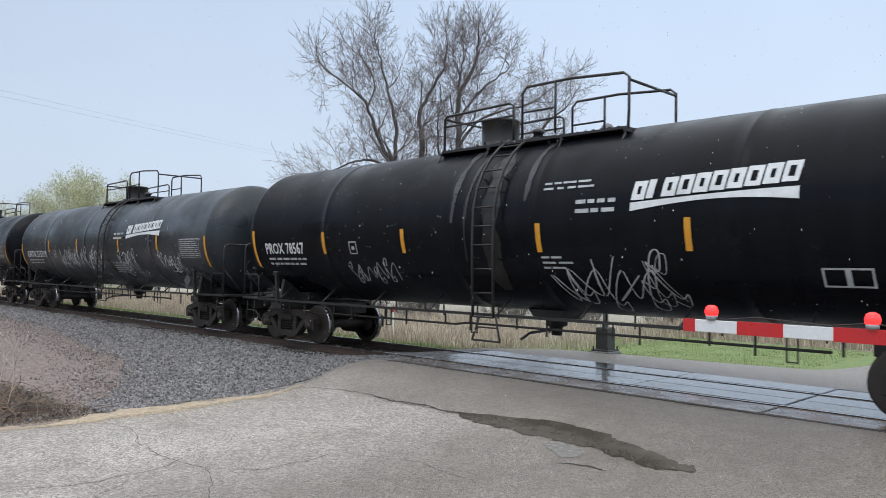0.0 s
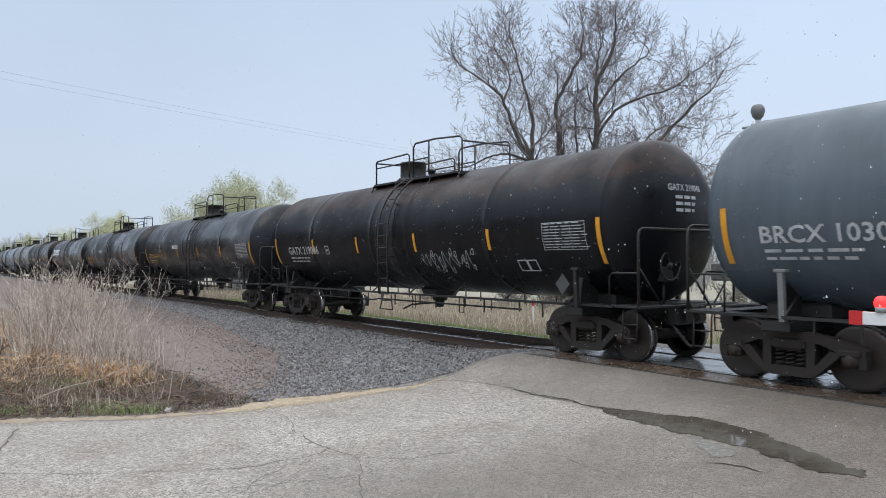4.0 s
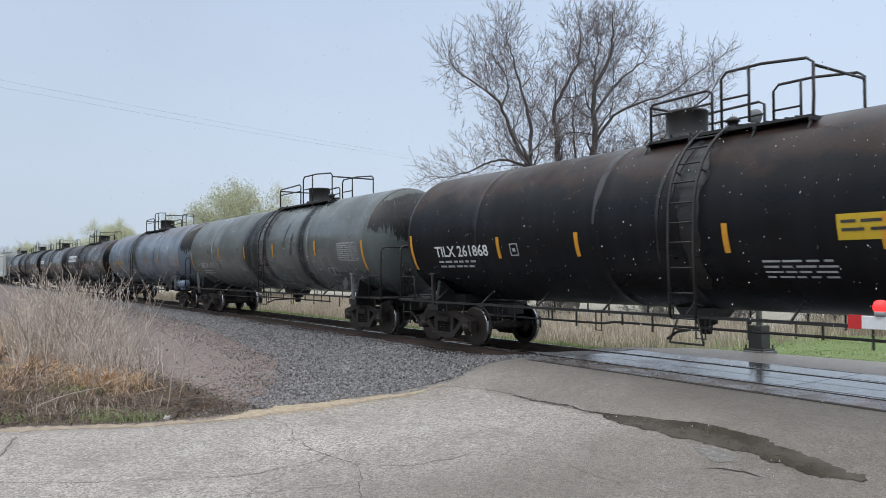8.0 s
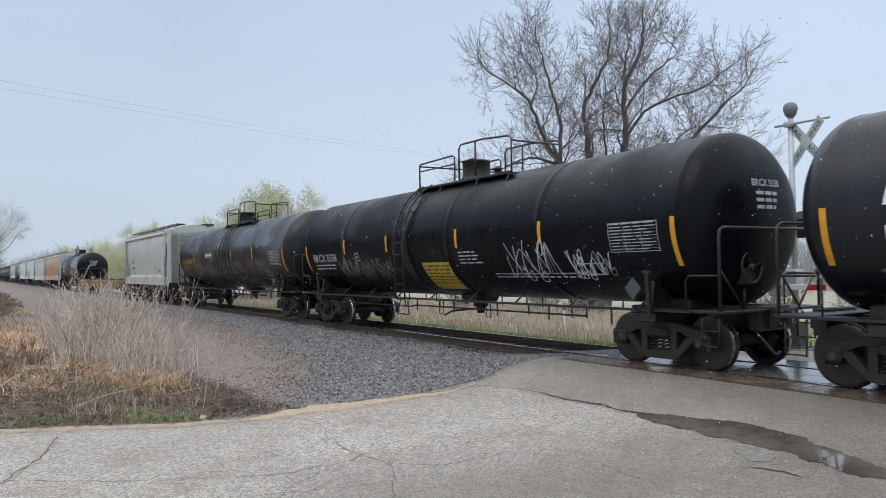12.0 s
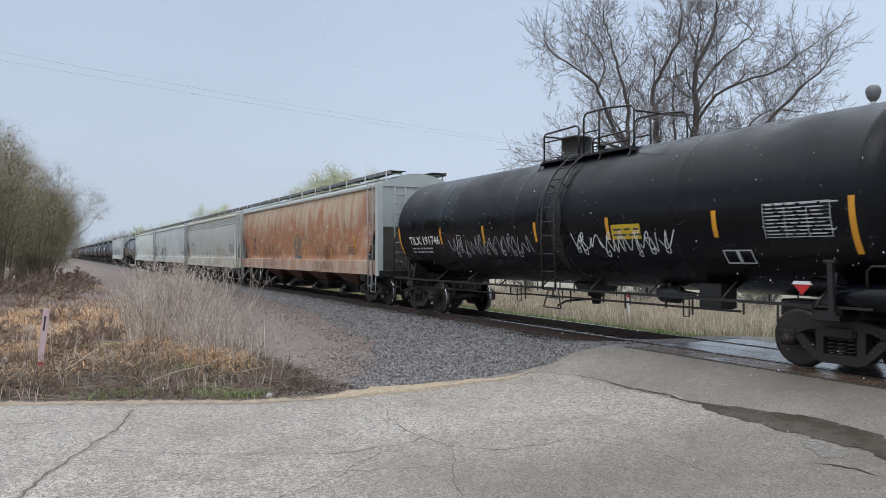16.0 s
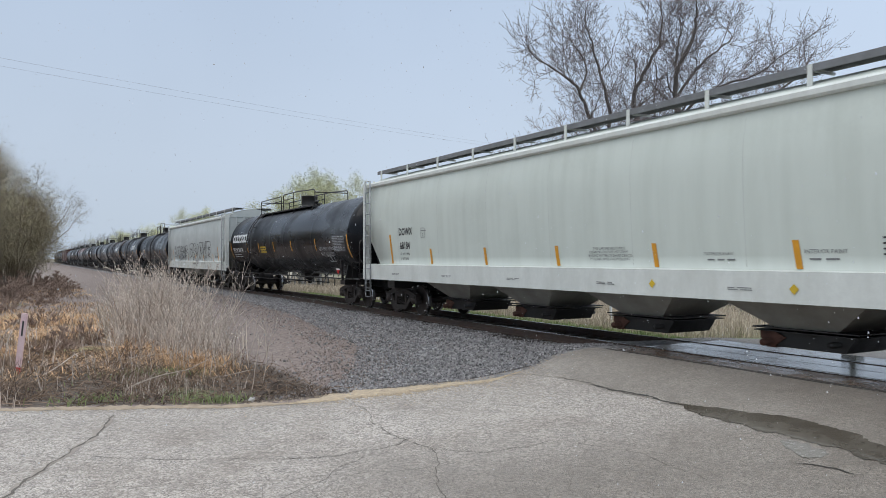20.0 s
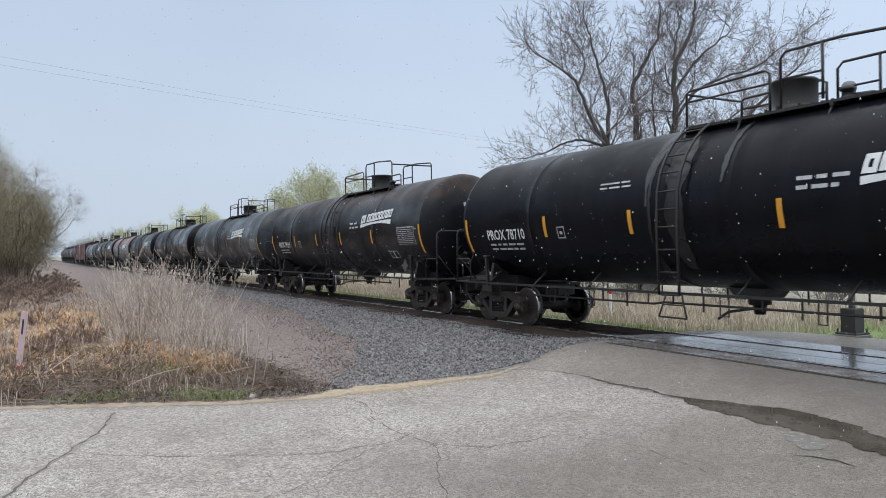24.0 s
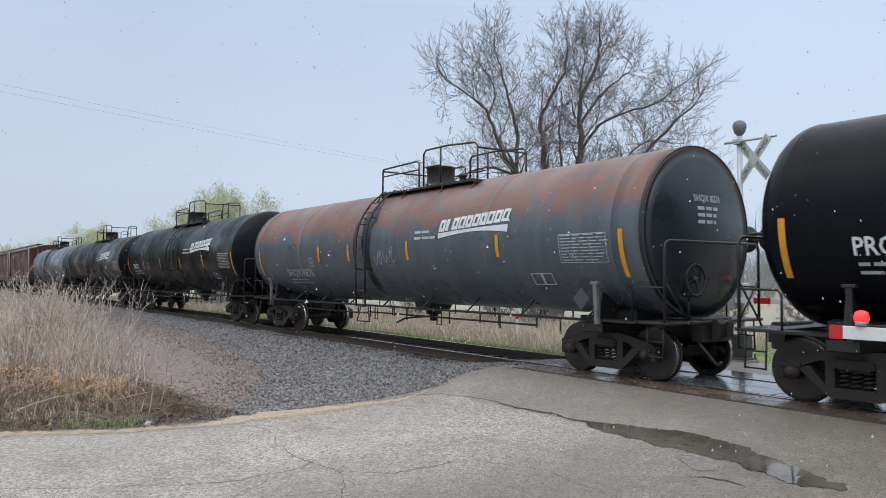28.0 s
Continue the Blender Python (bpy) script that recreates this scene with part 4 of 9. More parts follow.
    # sand and dirt washed along the edge of the asphalt, thin and ragged
    for name, mat, label, y0, y1, wide in (
            ("sand_edge", "sand", "tan sand washed along the edge of the asphalt", 3.2, 7.6, lambda y: 0.02 + 1.15 * math.exp(-((y - 4.7) / 0.9) ** 2) + 0.28 * math.exp(-((y - 6.4) / 0.6) ** 2)),
            ("dirt_edge", "sandy_dirt", "sandy dirt along the road's edge", -9.0, 3.3, lambda y: 0.34)):
        g, vs = Geo(), []
        ys = np.arange(y0, y1, 0.035)
        for y in ys:
            y = float(y)
            e = road_edge(y)
            end = min(1.0, (y - y0) * 3, (y1 - y) * 3)
            rag = 0.5 * noise.noise((y * 3.1, 6, 3)) + 0.5 * noise.noise((y * 11, 2, 1)) + 0.4 * noise.noise((y * 31, 5, 2))
            rag2 = 0.6 * noise.noise((y * 2.3, 1, 8)) + 0.5 * noise.noise((y * 9, 7, 4)) + 0.5 * noise.noise((y * 29, 1, 2))
            wo = max(0.0, wide(y) * (0.75 + 1.1 * rag)) * end
            wi = max(0.0, 0.16 * wide(y) * (0.5 + 2.2 * rag2)) * end
            for d, up in ((-wo - 0.2, -0.03), (-wo, 0.004), (-wo * 0.45, 0.020), (0.0, 0.005), (wi * 0.6, 0.004), (wi, 0.0015), (wi + 0.03, -0.004)):
                x = e + d
                base = road_z(y) if d >= 0 else max(ground_z(x, y), road_z(y) - 0.012 if d > -0.25 else -9)
                vs.append((x, y, base + up))
        k = 7
        g.sm = True
        g.add(vs, [(i * k + j, i * k + j + 1, i * k + k + j + 1, i * k + k + j) for i in range(len(ys) - 1) for j in range(k - 1)])
        tagged(part(name, g, mat), label, "sand" if mat == "sand" else "dirt", kind="structure")
    # loose grit strewn over sand and asphalt beside the edge
    g, rnd = Geo(), random.Random(17)
    for _ in range(5200):
        y = rnd.uniform(-6, 9.2) if rnd.random() < 0.35 else rnd.gauss(5.2, 1.3)
        x = road_edge(y) + rnd.gauss(-0.05, 0.26 if rnd.random() < 0.7 else 0.6)
        r = rnd.uniform(0.004, 0.013)
        z = max(road_z(y) if x > road_edge(y) else -9, ground_z(x, y)) + 0.008
        q = [(x + r * math.cos(a + r * 900), y + r * math.sin(a + r * 900) * 0.8, z) for a in (0, 1.6, 3.1, 4.7)]
        g.add(q + [(x, y, z + r * 0.9)], [(0, 1, 4), (1, 2, 4), (2, 3, 4), (3, 0, 4)])
    tagged(part("grit", g, "sand"), "loose grit beside the asphalt", "grit", kind="stuff")


def rail_profile():
    return [(-0.075, -0.18), (0.075, -0.18), (0.075, -0.165), (0.012, -0.14), (0.010, -0.045), (0.036, -0.03), (0.036, -0.006), (0.028, 0.0),
            (-0.028, 0.0), (-0.036, -0.006), (-0.036, -0.03), (-0.010, -0.045), (-0.012, -0.14), (-0.075, -0.165)]


def build_track():
    track = tagged(new("railway_track"), "straight railway track on dark ballast", "railway track", kind="structure")
    for y in (RAIL, RAIL + 1.505):
        g = Geo()
        pr = [(y + a, z) for a, z in rail_profile()]
        for x0, x1 in ((-1100, -60), (-60, 40)):
            g.prism_x(pr, x0, x1)
        ob = part("rail", g, ["rail_side", "rail_top"], track)
        for p in ob.data.polygons:
            if p.center.z > -0.008:
                p.material_index = 1
    sl = Geo().box(-0.115, 0.115, -1.3, 1.3, -0.16, 0.0, 0.012).mesh("sleeper", "sleeper")
    rnd = random.Random(4)
    for i in range(130):
        part("sleeper", sl, None, track, pose(-11.9 - i * 0.52, DC + rnd.uniform(-0.04, 0.04), -0.175, 0, 0, rnd.uniform(-1, 1)))
    # crossing panels between and beside the rails
    rows = ((9.97, 10.65, "panel_brown"), (10.86, 11.49, "panel"), (11.50, 12.13, "panel"), (12.35, 13.06, "panel"))
    crossing = tagged(new("level_crossing"), "wet concrete panels of a level crossing", "level crossing", kind="structure")
    for y0, y1, mat in rows:
        me = Geo().box(-1.205, 1.205, y0, y1, -0.18, 0.0, 0.012).mesh("crossing_panel", mat)
        for i in range(8):
            part("crossing_panel", me, None, crossing, (-10.1 + i * 2.43, 0, -0.008 + 0.004 * ((i * 7) % 3 - 1)))
    for y0, y1 in ((9.90, 9.965), (10.655, 10.705), (10.80, 10.855), (12.135, 12.20), (12.29, 12.345)):
        part("edge_strip", Geo().box(-11.35, 9.3, y0, y1, -0.18, -0.012 if y0 > 10 else 0.002, 0.006), "pit" if y0 < 10.0 else "panel_rust" if y0 < 10.7 else "rail_side", crossing)


def pebble(rnd, r):
    """A low angular stone."""
    vs = []
    for x, y, z in ((1, 0, 0), (-1, 0, 0), (0, 1, 0), (0, -1, 0), (0, 0, 0.8), (0, 0, -0.8)):
        vs.append(Vector((x, y, z)) * r * rnd.uniform(0.7, 1.25) + Vector((rnd.uniform(-r, r), rnd.uniform(-r, r), rnd.uniform(-r, r))) * 0.35)
    turn = Euler((rnd.uniform(0, 6), rnd.uniform(0, 6), rnd.uniform(0, 6))).to_matrix()
    return [turn @ v for v in vs], [(0, 2, 4), (2, 1, 4), (1, 3, 4), (3, 0, 4), (2, 0, 5), (1, 2, 5), (3, 1, 5), (0, 3, 5)]


def build_ballast():
    rnd = random.Random(11)
    for mat, count, seed, label in (("stone", 27000, 1, "loose dark grey ballast stones"), ("stone_brown", 9000, 3, "loose brown-grey gravel"), ("stone_pale", 700, 2, "scattered pale limestone chips")):
        g = Geo()
        for _ in range(count):
            u = rnd.random() ** 1.7
            x = -11.2 - 42 * u
            foot = ballast_foot(x)
            y = 10.6 - (10.9 - foot) * rnd.random() ** 1.15
            if mat == "stone_brown" or rnd.random() < 0.06:
                y = foot - 0.4 + rnd.gauss(0, 0.75)
            if y < 4.2 and rnd.random() < 0.7:
                continue
            if mat == "stone_pale":
                y = rnd.uniform(4.0, 10.3)
            if x > road_edge(y) - 0.12:
                continue
            vs, fs = pebble(rnd, rnd.uniform(0.014, 0.034) * (1 + u) * (0.6 if mat != "stone" else 1.0))
            c = Vector((x, y, ground_z(x, y) + 0.012))
            g.add([v + c for v in vs], fs)
        tagged(part("ballast_stones", g, mat), label, "ballast", kind="stuff")


build_ground()
build_road()
build_road_marks()
build_track()
build_ballast()


# ---------------------------------------------------------------- wagon parts
SHARED = {}


def shared(key, make):
    if key not in SHARED:
        SHARED[key] = make()
    return SHARED[key]


def side_frame_mesh():
    g = Geo()
    y0, y1 = -0.09, 0.09
    g.prism([(-1.10, 0.60), (-0.98, 0.66), (-0.55, 0.76), (-0.3, 0.80), (0.3, 0.80), (0.55, 0.76), (0.98, 0.66), (1.10, 0.60), (1.10, 0.47), (0.95, 0.44), (0.78, 0.52),
             (0.5, 0.64), (0.3, 0.66), (-0.3, 0.66), (-0.5, 0.64), (-0.78, 0.52), (-0.95, 0.44), (-1.10, 0.47)], y0, y1)
    g.prism([(-0.80, 0.53), (-0.42, 0.19), (-0.32, 0.15), (0.32, 0.15), (0.42, 0.19), (0.80, 0.53), (0.62, 0.56), (0.36, 0.28), (-0.36, 0.28), (-0.62, 0.56)], y0, y1)
    g.box(-0.40, -0.27, y0 * 0.9, y1 * 0.9, 0.26, 0.68)
    g.box(0.27, 0.40, y0 * 0.9, y1 * 0.9, 0.26, 0.68)
    for s in (-1, 1):
        g.box(s * 0.89 - 0.15, s * 0.89 + 0.15, -0.12, 0.12, 0.50, 0.60, 0.02)
        g.box(s * 1.06 - 0.05, s * 1.06 + 0.05, -0.08, 0.08, 0.34, 0.50, 0.01)
    return g.mesh("side_frame", "truck")


def spring_mesh():
    g = Geo()
    for x in (-0.16, 0.0, 0.16):
        pts = []
        for i in range(41):
            a = i / 40 * 2 * math.pi * 4.5
            pts.append((x + 0.062 * math.cos(a), 0.062 * math.sin(a), 0.29 + 0.27 * i / 40))
        g.tube(pts, 0.017, 5)
    g.box(-0.26, 0.26, -0.08, 0.08, 0.265, 0.29)
    g.box(-0.26, 0.26, -0.10, 0.10, 0.56, 0.655, 0.01)
    return g.mesh("spring_nest", "truck")


def wheel_mesh():
    g = Geo()
    g.lathe([(-0.075, 0.10), (-0.07, 0.12), (-0.02, 0.15), (0.0, 0.30), (-0.045, 0.385), (-0.062, 0.40)], "y", 28)
    g.lathe([(-0.064, 0.40), (-0.066, 0.452), (-0.060, 0.457)], "y", 28)
    g.cur = 1
    g.lathe([(-0.060, 0.457), (0.045, 0.462)], "y", 28)
    g.cur = 0
    g.lathe([(0.045, 0.462), (0.052, 0.485), (0.068, 0.486), (0.072, 0.46), (0.072, 0.39), (0.03, 0.36), (0.05, 0.16), (0.09, 0.13), (0.09, 0.0)], "y", 28)
    return g.mesh("wheel", ["wheel", "tread"])


def add_truck(wagon, x):
    """Bogie: bolster, two side frames with springs, two wheel sets."""
    g = Geo()
    g.box(-0.22, 0.22, -1.12, 1.12, 0.52, 0.72, 0.04)
    g.lathe([(0.70, 0.22), (0.80, 0.22)], "z", 16)
    g.box(-0.12, 0.12, -0.7, 0.7, 0.40, 0.53, 0.02)
    tr = part("truck", shared("truck", lambda: g.mesh("truck", "truck")), None, wagon, (x, 0, 0))
    sf, sp, wh = shared("sf", side_frame_mesh), shared("sp", spring_mesh), shared("wh", wheel_mesh)
    ax = shared("ax", lambda: Geo().lathe([(-1.06, 0.07), (-0.8, 0.08), (-0.6, 0.10), (0.6, 0.10), (0.8, 0.08), (1.06, 0.07)], "y", 12).mesh("axle", "truck"))
    cap = shared("cap", lambda: Geo().lathe([(-0.17, 0.0), (-0.17, 0.05), (-0.155, 0.075), (-0.13, 0.08), (-0.12, 0.115), (0.02, 0.125), (0.02, 0)], "y", 14).mesh("bearing_cap", "wheel"))
    shoe = shared("shoe", lambda: Geo().prism([(-0.03, -0.16), (0.03, -0.15), (0.05, 0.0), (0.03, 0.16), (-0.05, 0.16), (-0.02, 0.0)], -0.05, 0.05).mesh("brake_shoe", "truck"))
    for s in (-1, 1):
        part("side_frame", sf, None, tr, (0, s * 1.0, 0))
        part("spring_nest", sp, None, tr, (0, s * 1.0, 0))
        for e in (-1, 1):
            part("wheel", wh, None, tr, pose(e * 0.89, s * 0.75, 0.457, 0, 0, 0 if s < 0 else 180))
            part("bearing_cap", cap, None, tr, pose(e * 0.89, s * 0.98, 0.457, 0, 0, 0 if s < 0 else 180))
            part("brake_shoe", shoe, None, tr, pose(e * 0.37, s * 0.75, 0.46, 0, 0, 0 if e > 0 else 180))
    for e in (-1, 1):
        part("axle", ax, None, tr, (e * 0.89, 0, 0.457))


def coupler_mesh():
    g = Geo()
    g.box(-0.9, -0.05, -0.09, 0.09, 0.80, 0.98, 0.02)
    g.prism([(-0.12, 0.72), (0.08, 0.72), (0.14, 0.80), (0.14, 1.0), (0.08, 1.06), (-0.12, 1.06), (-0.2, 0.98), (-0.2, 0.80)], -0.16, 0.02)
    g.prism([(0.0, 0.74), (0.2, 0.76), (0.2, 1.02), (0.0, 1.04)], 0.02, 0.14)
    return g.mesh("coupler", "truck")


def hose_mesh():
    g = Geo()
    g.tube([(-0.25, -0.38, 0.78), (-0.1, -0.38, 0.70), (0.05, -0.33, 0.50), (0.16, -0.28, 0.34), (0.2, -0.24, 0.30), (0.26, -0.24, 0.36)], 0.028, 6)
    return g.mesh("brake_hose", "pipe")


def add_couplers(wagon, half):
    cp = shared("cp", coupler_mesh)
    ho = shared("hose", hose_mesh)
    for e in (-1, 1):
        part("coupler", cp, None, wagon, pose(e * (half + 0.1), 0, 0, 0, 0, 0 if e > 0 else 180))
        part("brake_hose", ho, None, wagon, pose(e * (half + 0.05), 0, 0, 0, 0, 0 if e > 0 else 180))


# ---------------------------------------------------------------- paint marks laid on curved sides
def rect(x0, x1, z0, z1, skew=0.0):
    k = max(1, int(abs(z1 - z0) / 0.12))
    vs, fs = [], []
    for i in range(k + 1):
        z = z0 + (z1 - z0) * i / k
        o = skew * (z - z0)
        vs += [(x0 + o, z), (x1 + o, z)]
    return vs, [(2 * i, 2 * i + 1, 2 * i + 3, 2 * i + 2) for i in range(k)]


def ring(x0, x1, z0, z1, t, skew=0.0):
    out = [rect(x0, x0 + t, z0, z1, skew), rect(x1 - t, x1, z0, z1, skew)]
    o = skew * (z1 - t - z0)
    return out + [rect(x0 + t, x1 - t, z0, z0 + t, skew), rect(x0 + t + o, x1 - t + o, z1 - t, z1, skew)]


def stroke(pts, width, rnd):
    """A ribbon along a line of places, of slightly uneven width."""
    vs, k = [], len(pts) - 1
    for i, p in enumerate(pts):
        a, b = pts[max(0, i - 1)], pts[min(k, i + 1)]
        d = math.hypot(b[0] - a[0], b[1] - a[1]) or 1
        w = width * 0.5 * rnd.uniform(0.75, 1.15)
        nx, nz = -(b[1] - a[1]) / d * w, (b[0] - a[0]) / d * w
        vs += [(p[0] + nx, p[1] + nz), (p[0] - nx, p[1] - nz)]
    return vs, [(2 * i + 1, 2 * i, 2 * i + 2, 2 * i + 3) for i in range(k)]


def rounded(pts, k=7):
    """A smooth line through a few places."""
    out = []
    for i in range(len(pts) - 1):
        p0, p1, p2, p3 = pts[max(0, i - 1)], pts[i], pts[i + 1], pts[min(len(pts) - 1, i + 2)]
        for s in range(k):
            t = s / k
            out.append(tuple(0.5 * (2 * p1[c] + (p2[c] - p0[c]) * t + (2 * p0[c] - 5 * p1[c] + 4 * p2[c] - p3[c]) * t * t + (3 * p1[c] - p0[c] - 3 * p2[c] + p3[c]) * t ** 3) for c in (0, 1)))
    return out + [pts[-1]]


def scribble(x0, x1, z0, z1, seed, width=0.035, loops=6):
    """A spray-paint tag: one quick crooked line of spikes and loops, with a few stray strokes."""
    rnd = random.Random(seed)
    vs, fs = [], []
    h = z1 - z0

    def put(pts, w):
        q = stroke(rounded(pts, 5), w, rnd)
        o = len(vs)
        vs.extend(q[0])
        fs.extend(tuple(i + o for i in f) for f in q[1])
    n = max(6, round((x1 - x0) / h * 5))
    for turn in range(2 if h > 0.55 else 1):
        pts, x = [], x0
        for i in range(n + 1):
            x = x0 + (x1 - x0) * i / n + rnd.gauss(0, 0.10 * h)
            z = z0 + h * (rnd.uniform(0.0, 0.3) if i % 2 else rnd.uniform(0.6, 1.0))
            pts.append((x, z))
            if rnd.random() < 0.35:
                pts += [(x + 0.16 * h, z + 0.08 * h), (x + 0.10 * h, z - 0.22 * h), (x - 0.08 * h, z - 0.08 * h)]
            if rnd.random() < 0.14 and len(pts) > 2:
                put(pts, width)
                pts = [(x + 0.12 * h, z0 + h * rnd.uniform(0.1, 0.9))]
        if len(pts) > 2:
            put(pts, width * (1.0 if turn == 0 else 0.6))
    return vs, fs


# outlines of fat sprayed forms, each with its inner strokes
ROUND_FORM = (((0.1, 0.0), (0.02, 0.5), (0.05, 0.98), (0.6, 1.04), (0.95, 0.8), (0.85, 0.5), (0.5, 0.4), (0.45, 0.02), (0.1, 0.0)), (((0.38, 0.78), (0.58, 0.76), (0.52, 0.62), (0.36, 0.64), (0.38, 0.78)),))
COMB_FORM = (((0.05, 0.02), (0.0, 0.95), (0.9, 1.02), (0.92, 0.76), (0.42, 0.72), (0.85, 0.6), (0.82, 0.42), (0.4, 0.34), (0.98, 0.22), (0.9, -0.02), (0.05, 0.02)), ())
PEAK_FORM = (((0.0, 0.0), (0.3, 0.98), (0.62, 1.03), (1.0, 0.02), (0.72, -0.03), (0.6, 0.25), (0.38, 0.24), (0.28, -0.02), (0.0, 0.0)), (((0.44, 0.44), (0.50, 0.68), (0.57, 0.44), (0.44, 0.44)),))
FORK_FORM = (((0.04, 0.0), (0.02, 1.0), (0.36, 1.02), (0.40, 0.66), (0.75, 1.05), (1.02, 0.9), (0.62, 0.52), (1.0, 0.1), (0.74, -0.05), (0.38, 0.34), (0.34, -0.02), (0.04, 0.0)), ())
SNAKE_FORM = (((0.9, 0.82), (0.6, 1.05), (0.12, 0.92), (0.05, 0.62), (0.55, 0.42), (0.1, 0.3), (0.06, 0.05), (0.6, -0.05), (0.98, 0.2), (0.9, 0.52), (0.5, 0.68), (0.9, 0.82)), ())
FAT_FORMS = (ROUND_FORM, COMB_FORM, PEAK_FORM, FORK_FORM, SNAKE_FORM)


def bubble(x0, x1, z0, z1, n, seed, width=0.05):
    """Fat rounded spray-paint letters in outline, each leaning into the next."""
    rnd = random.Random(seed)
    vs, fs = [], []
    w = (x1 - x0) / n

    def put(pts):
        q = stroke(rounded(pts, 6), width, rnd)
        o = len(vs)
        vs.extend(q[0])
        fs.extend(tuple(i + o for i in f) for f in q[1])
    for i in range(n):
        h, zb = (z1 - z0) * rnd.uniform(0.86, 1.0), z0 + (z1 - z0) * rnd.uniform(-0.02, 0.10)
        flip, fat = i % 2 == 0, rnd.uniform(1.15, 1.45)
        u = lambda a, b: (x0 + w * (i + fat * ((1 - a) if flip else a) - 0.14 + 0.14 * b) + rnd.gauss(0, 0.012), zb + h * b)
        put([u(*q) for q in FAT_FORMS[(seed + i * 3) % len(FAT_FORMS)][0]])
        for hole in FAT_FORMS[(seed + i * 3) % len(FAT_FORMS)][1]:
            put([u(*q) for q in hole])
        if rnd.random() < 0.4:
            put([u(-0.03, 0.1), u(-0.09, 0.5), u(-0.05, 0.95), u(0.1, 1.1)])
        for k in range(rnd.randint(1, 3)):
            a = rnd.uniform(0.1, 0.7)
            put([u(a, 0.1), u(a + rnd.uniform(-0.1, 0.3), 0.45), u(a + rnd.uniform(-0.2, 0.2), 0.9)])
    return vs, fs


def words(text, x, z, size, shear=0.0, bold=0.0, squeeze=1.0):
    vs, fs = lettering(text, size, None, shear, bold)
    return [(x + a * squeeze, z + b) for a, b, _ in vs], fs


def data_lines(x, z, w, rows, h=0.055, gap=0.115, seed=0):
    """Small unreadable lettering: broken bars."""
    rnd = random.Random(seed)
    out = []
    for i in range(rows):
        a = x
        while a < x + w * rnd.uniform(0.8, 1.0):
            b = a + rnd.uniform(0.12, 0.3)
            out.append(rect(a, b, z - i * gap - h, z - i * gap))
            a = b + rnd.uniform(0.03, 0.08)
    return out


def lay(name, shapes, mat, wagon, surf, label=""):
    g = Geo()
    for vs, fs in shapes:
        g.add([surf(x, z) for x, z in vs], fs)
    return part(name, g, mat, wagon, label=label)


def brand_arc(x, z, w, h):
    """A row of ten plain slanted blocks over a tapering swoosh."""
    out, n = [], 10
    p = w / n
    for i in range(n):
        a, up = x + i * p, h * 0.26 * (i / n)
        t = (0.078, 0.066)[i % 2]
        out += ring(a + p * 0.03, a + p * (0.92 if i != 1 else 0.5), z + h * 0.29 + up, z + h * 0.84 + up, t, 0.18)
    k = 16
    vs = []
    for i in range(k + 1):
        t = i / k
        top = z + h * (0.22 + 0.12 * math.sin(t * 1.7) + 0.06 * t)
        bot = z + h * (-0.02 + 0.225 * math.sin(t * math.pi * 0.85))
        vs += [(x + w * t, min(bot, top - 0.02)), (x + w * t, top)]
    return out + [(vs, [(2 * i, 2 * i + 2, 2 * i + 3, 2 * i + 1) for i in range(k)])]


def brand_wide(x, z, w, h):
    """A row of six plain wide slanted blocks, hollow in the middle."""
    out, p = [], w / 6
    for i in range(6):
        out += ring(x + i * p + p * 0.02, x + i * p + p * 0.93, z, z + h, (0.036, 0.033)[i % 2] * w, 0.20)
    return out


# ---------------------------------------------------------------- tank wagons
TANK_Z, TANK_R, HEAD = 2.60, 1.53, 0.66


def dish(r):
    """How far the dished head stands out at a distance from its middle."""
    return HEAD * max(0.0, 1 - (r / TANK_R) ** 2.3) ** 0.57


HEAD_RADII = (0.001, 0.35, 0.7, 1.0, 1.25, 1.40, 1.46, 1.50, 1.52, TANK_R)


def tank_mesh(half, paint):
    lc = half - HEAD
    bead = 0.002 if paint == "black_clean" else 0.007
    prof = [(-lc - dish(r), r) for r in HEAD_RADII]
    prof += [(-lc + 0.02, TANK_R + 0.006), (-lc + 0.05, TANK_R + 0.006), (-lc + 0.065, TANK_R)]
    for x in (-lc * 0.62, -lc * 0.12, lc * 0.12, lc * 0.55):
        prof += [(x - 0.2, TANK_R), (x - 0.035, TANK_R), (x - 0.02, TANK_R + bead), (x + 0.02, TANK_R + bead), (x + 0.035, TANK_R), (x + 0.2, TANK_R)]
    prof += [(lc - 0.065, TANK_R), (lc - 0.05, TANK_R + 0.006), (lc - 0.02, TANK_R + 0.006)]
    prof += [(lc + dish(r), r) for r in HEAD_RADII[::-1]]
    return Geo().lathe(prof, "x", 56, (0, 0, TANK_Z)).mesh("tank_shell", paint)


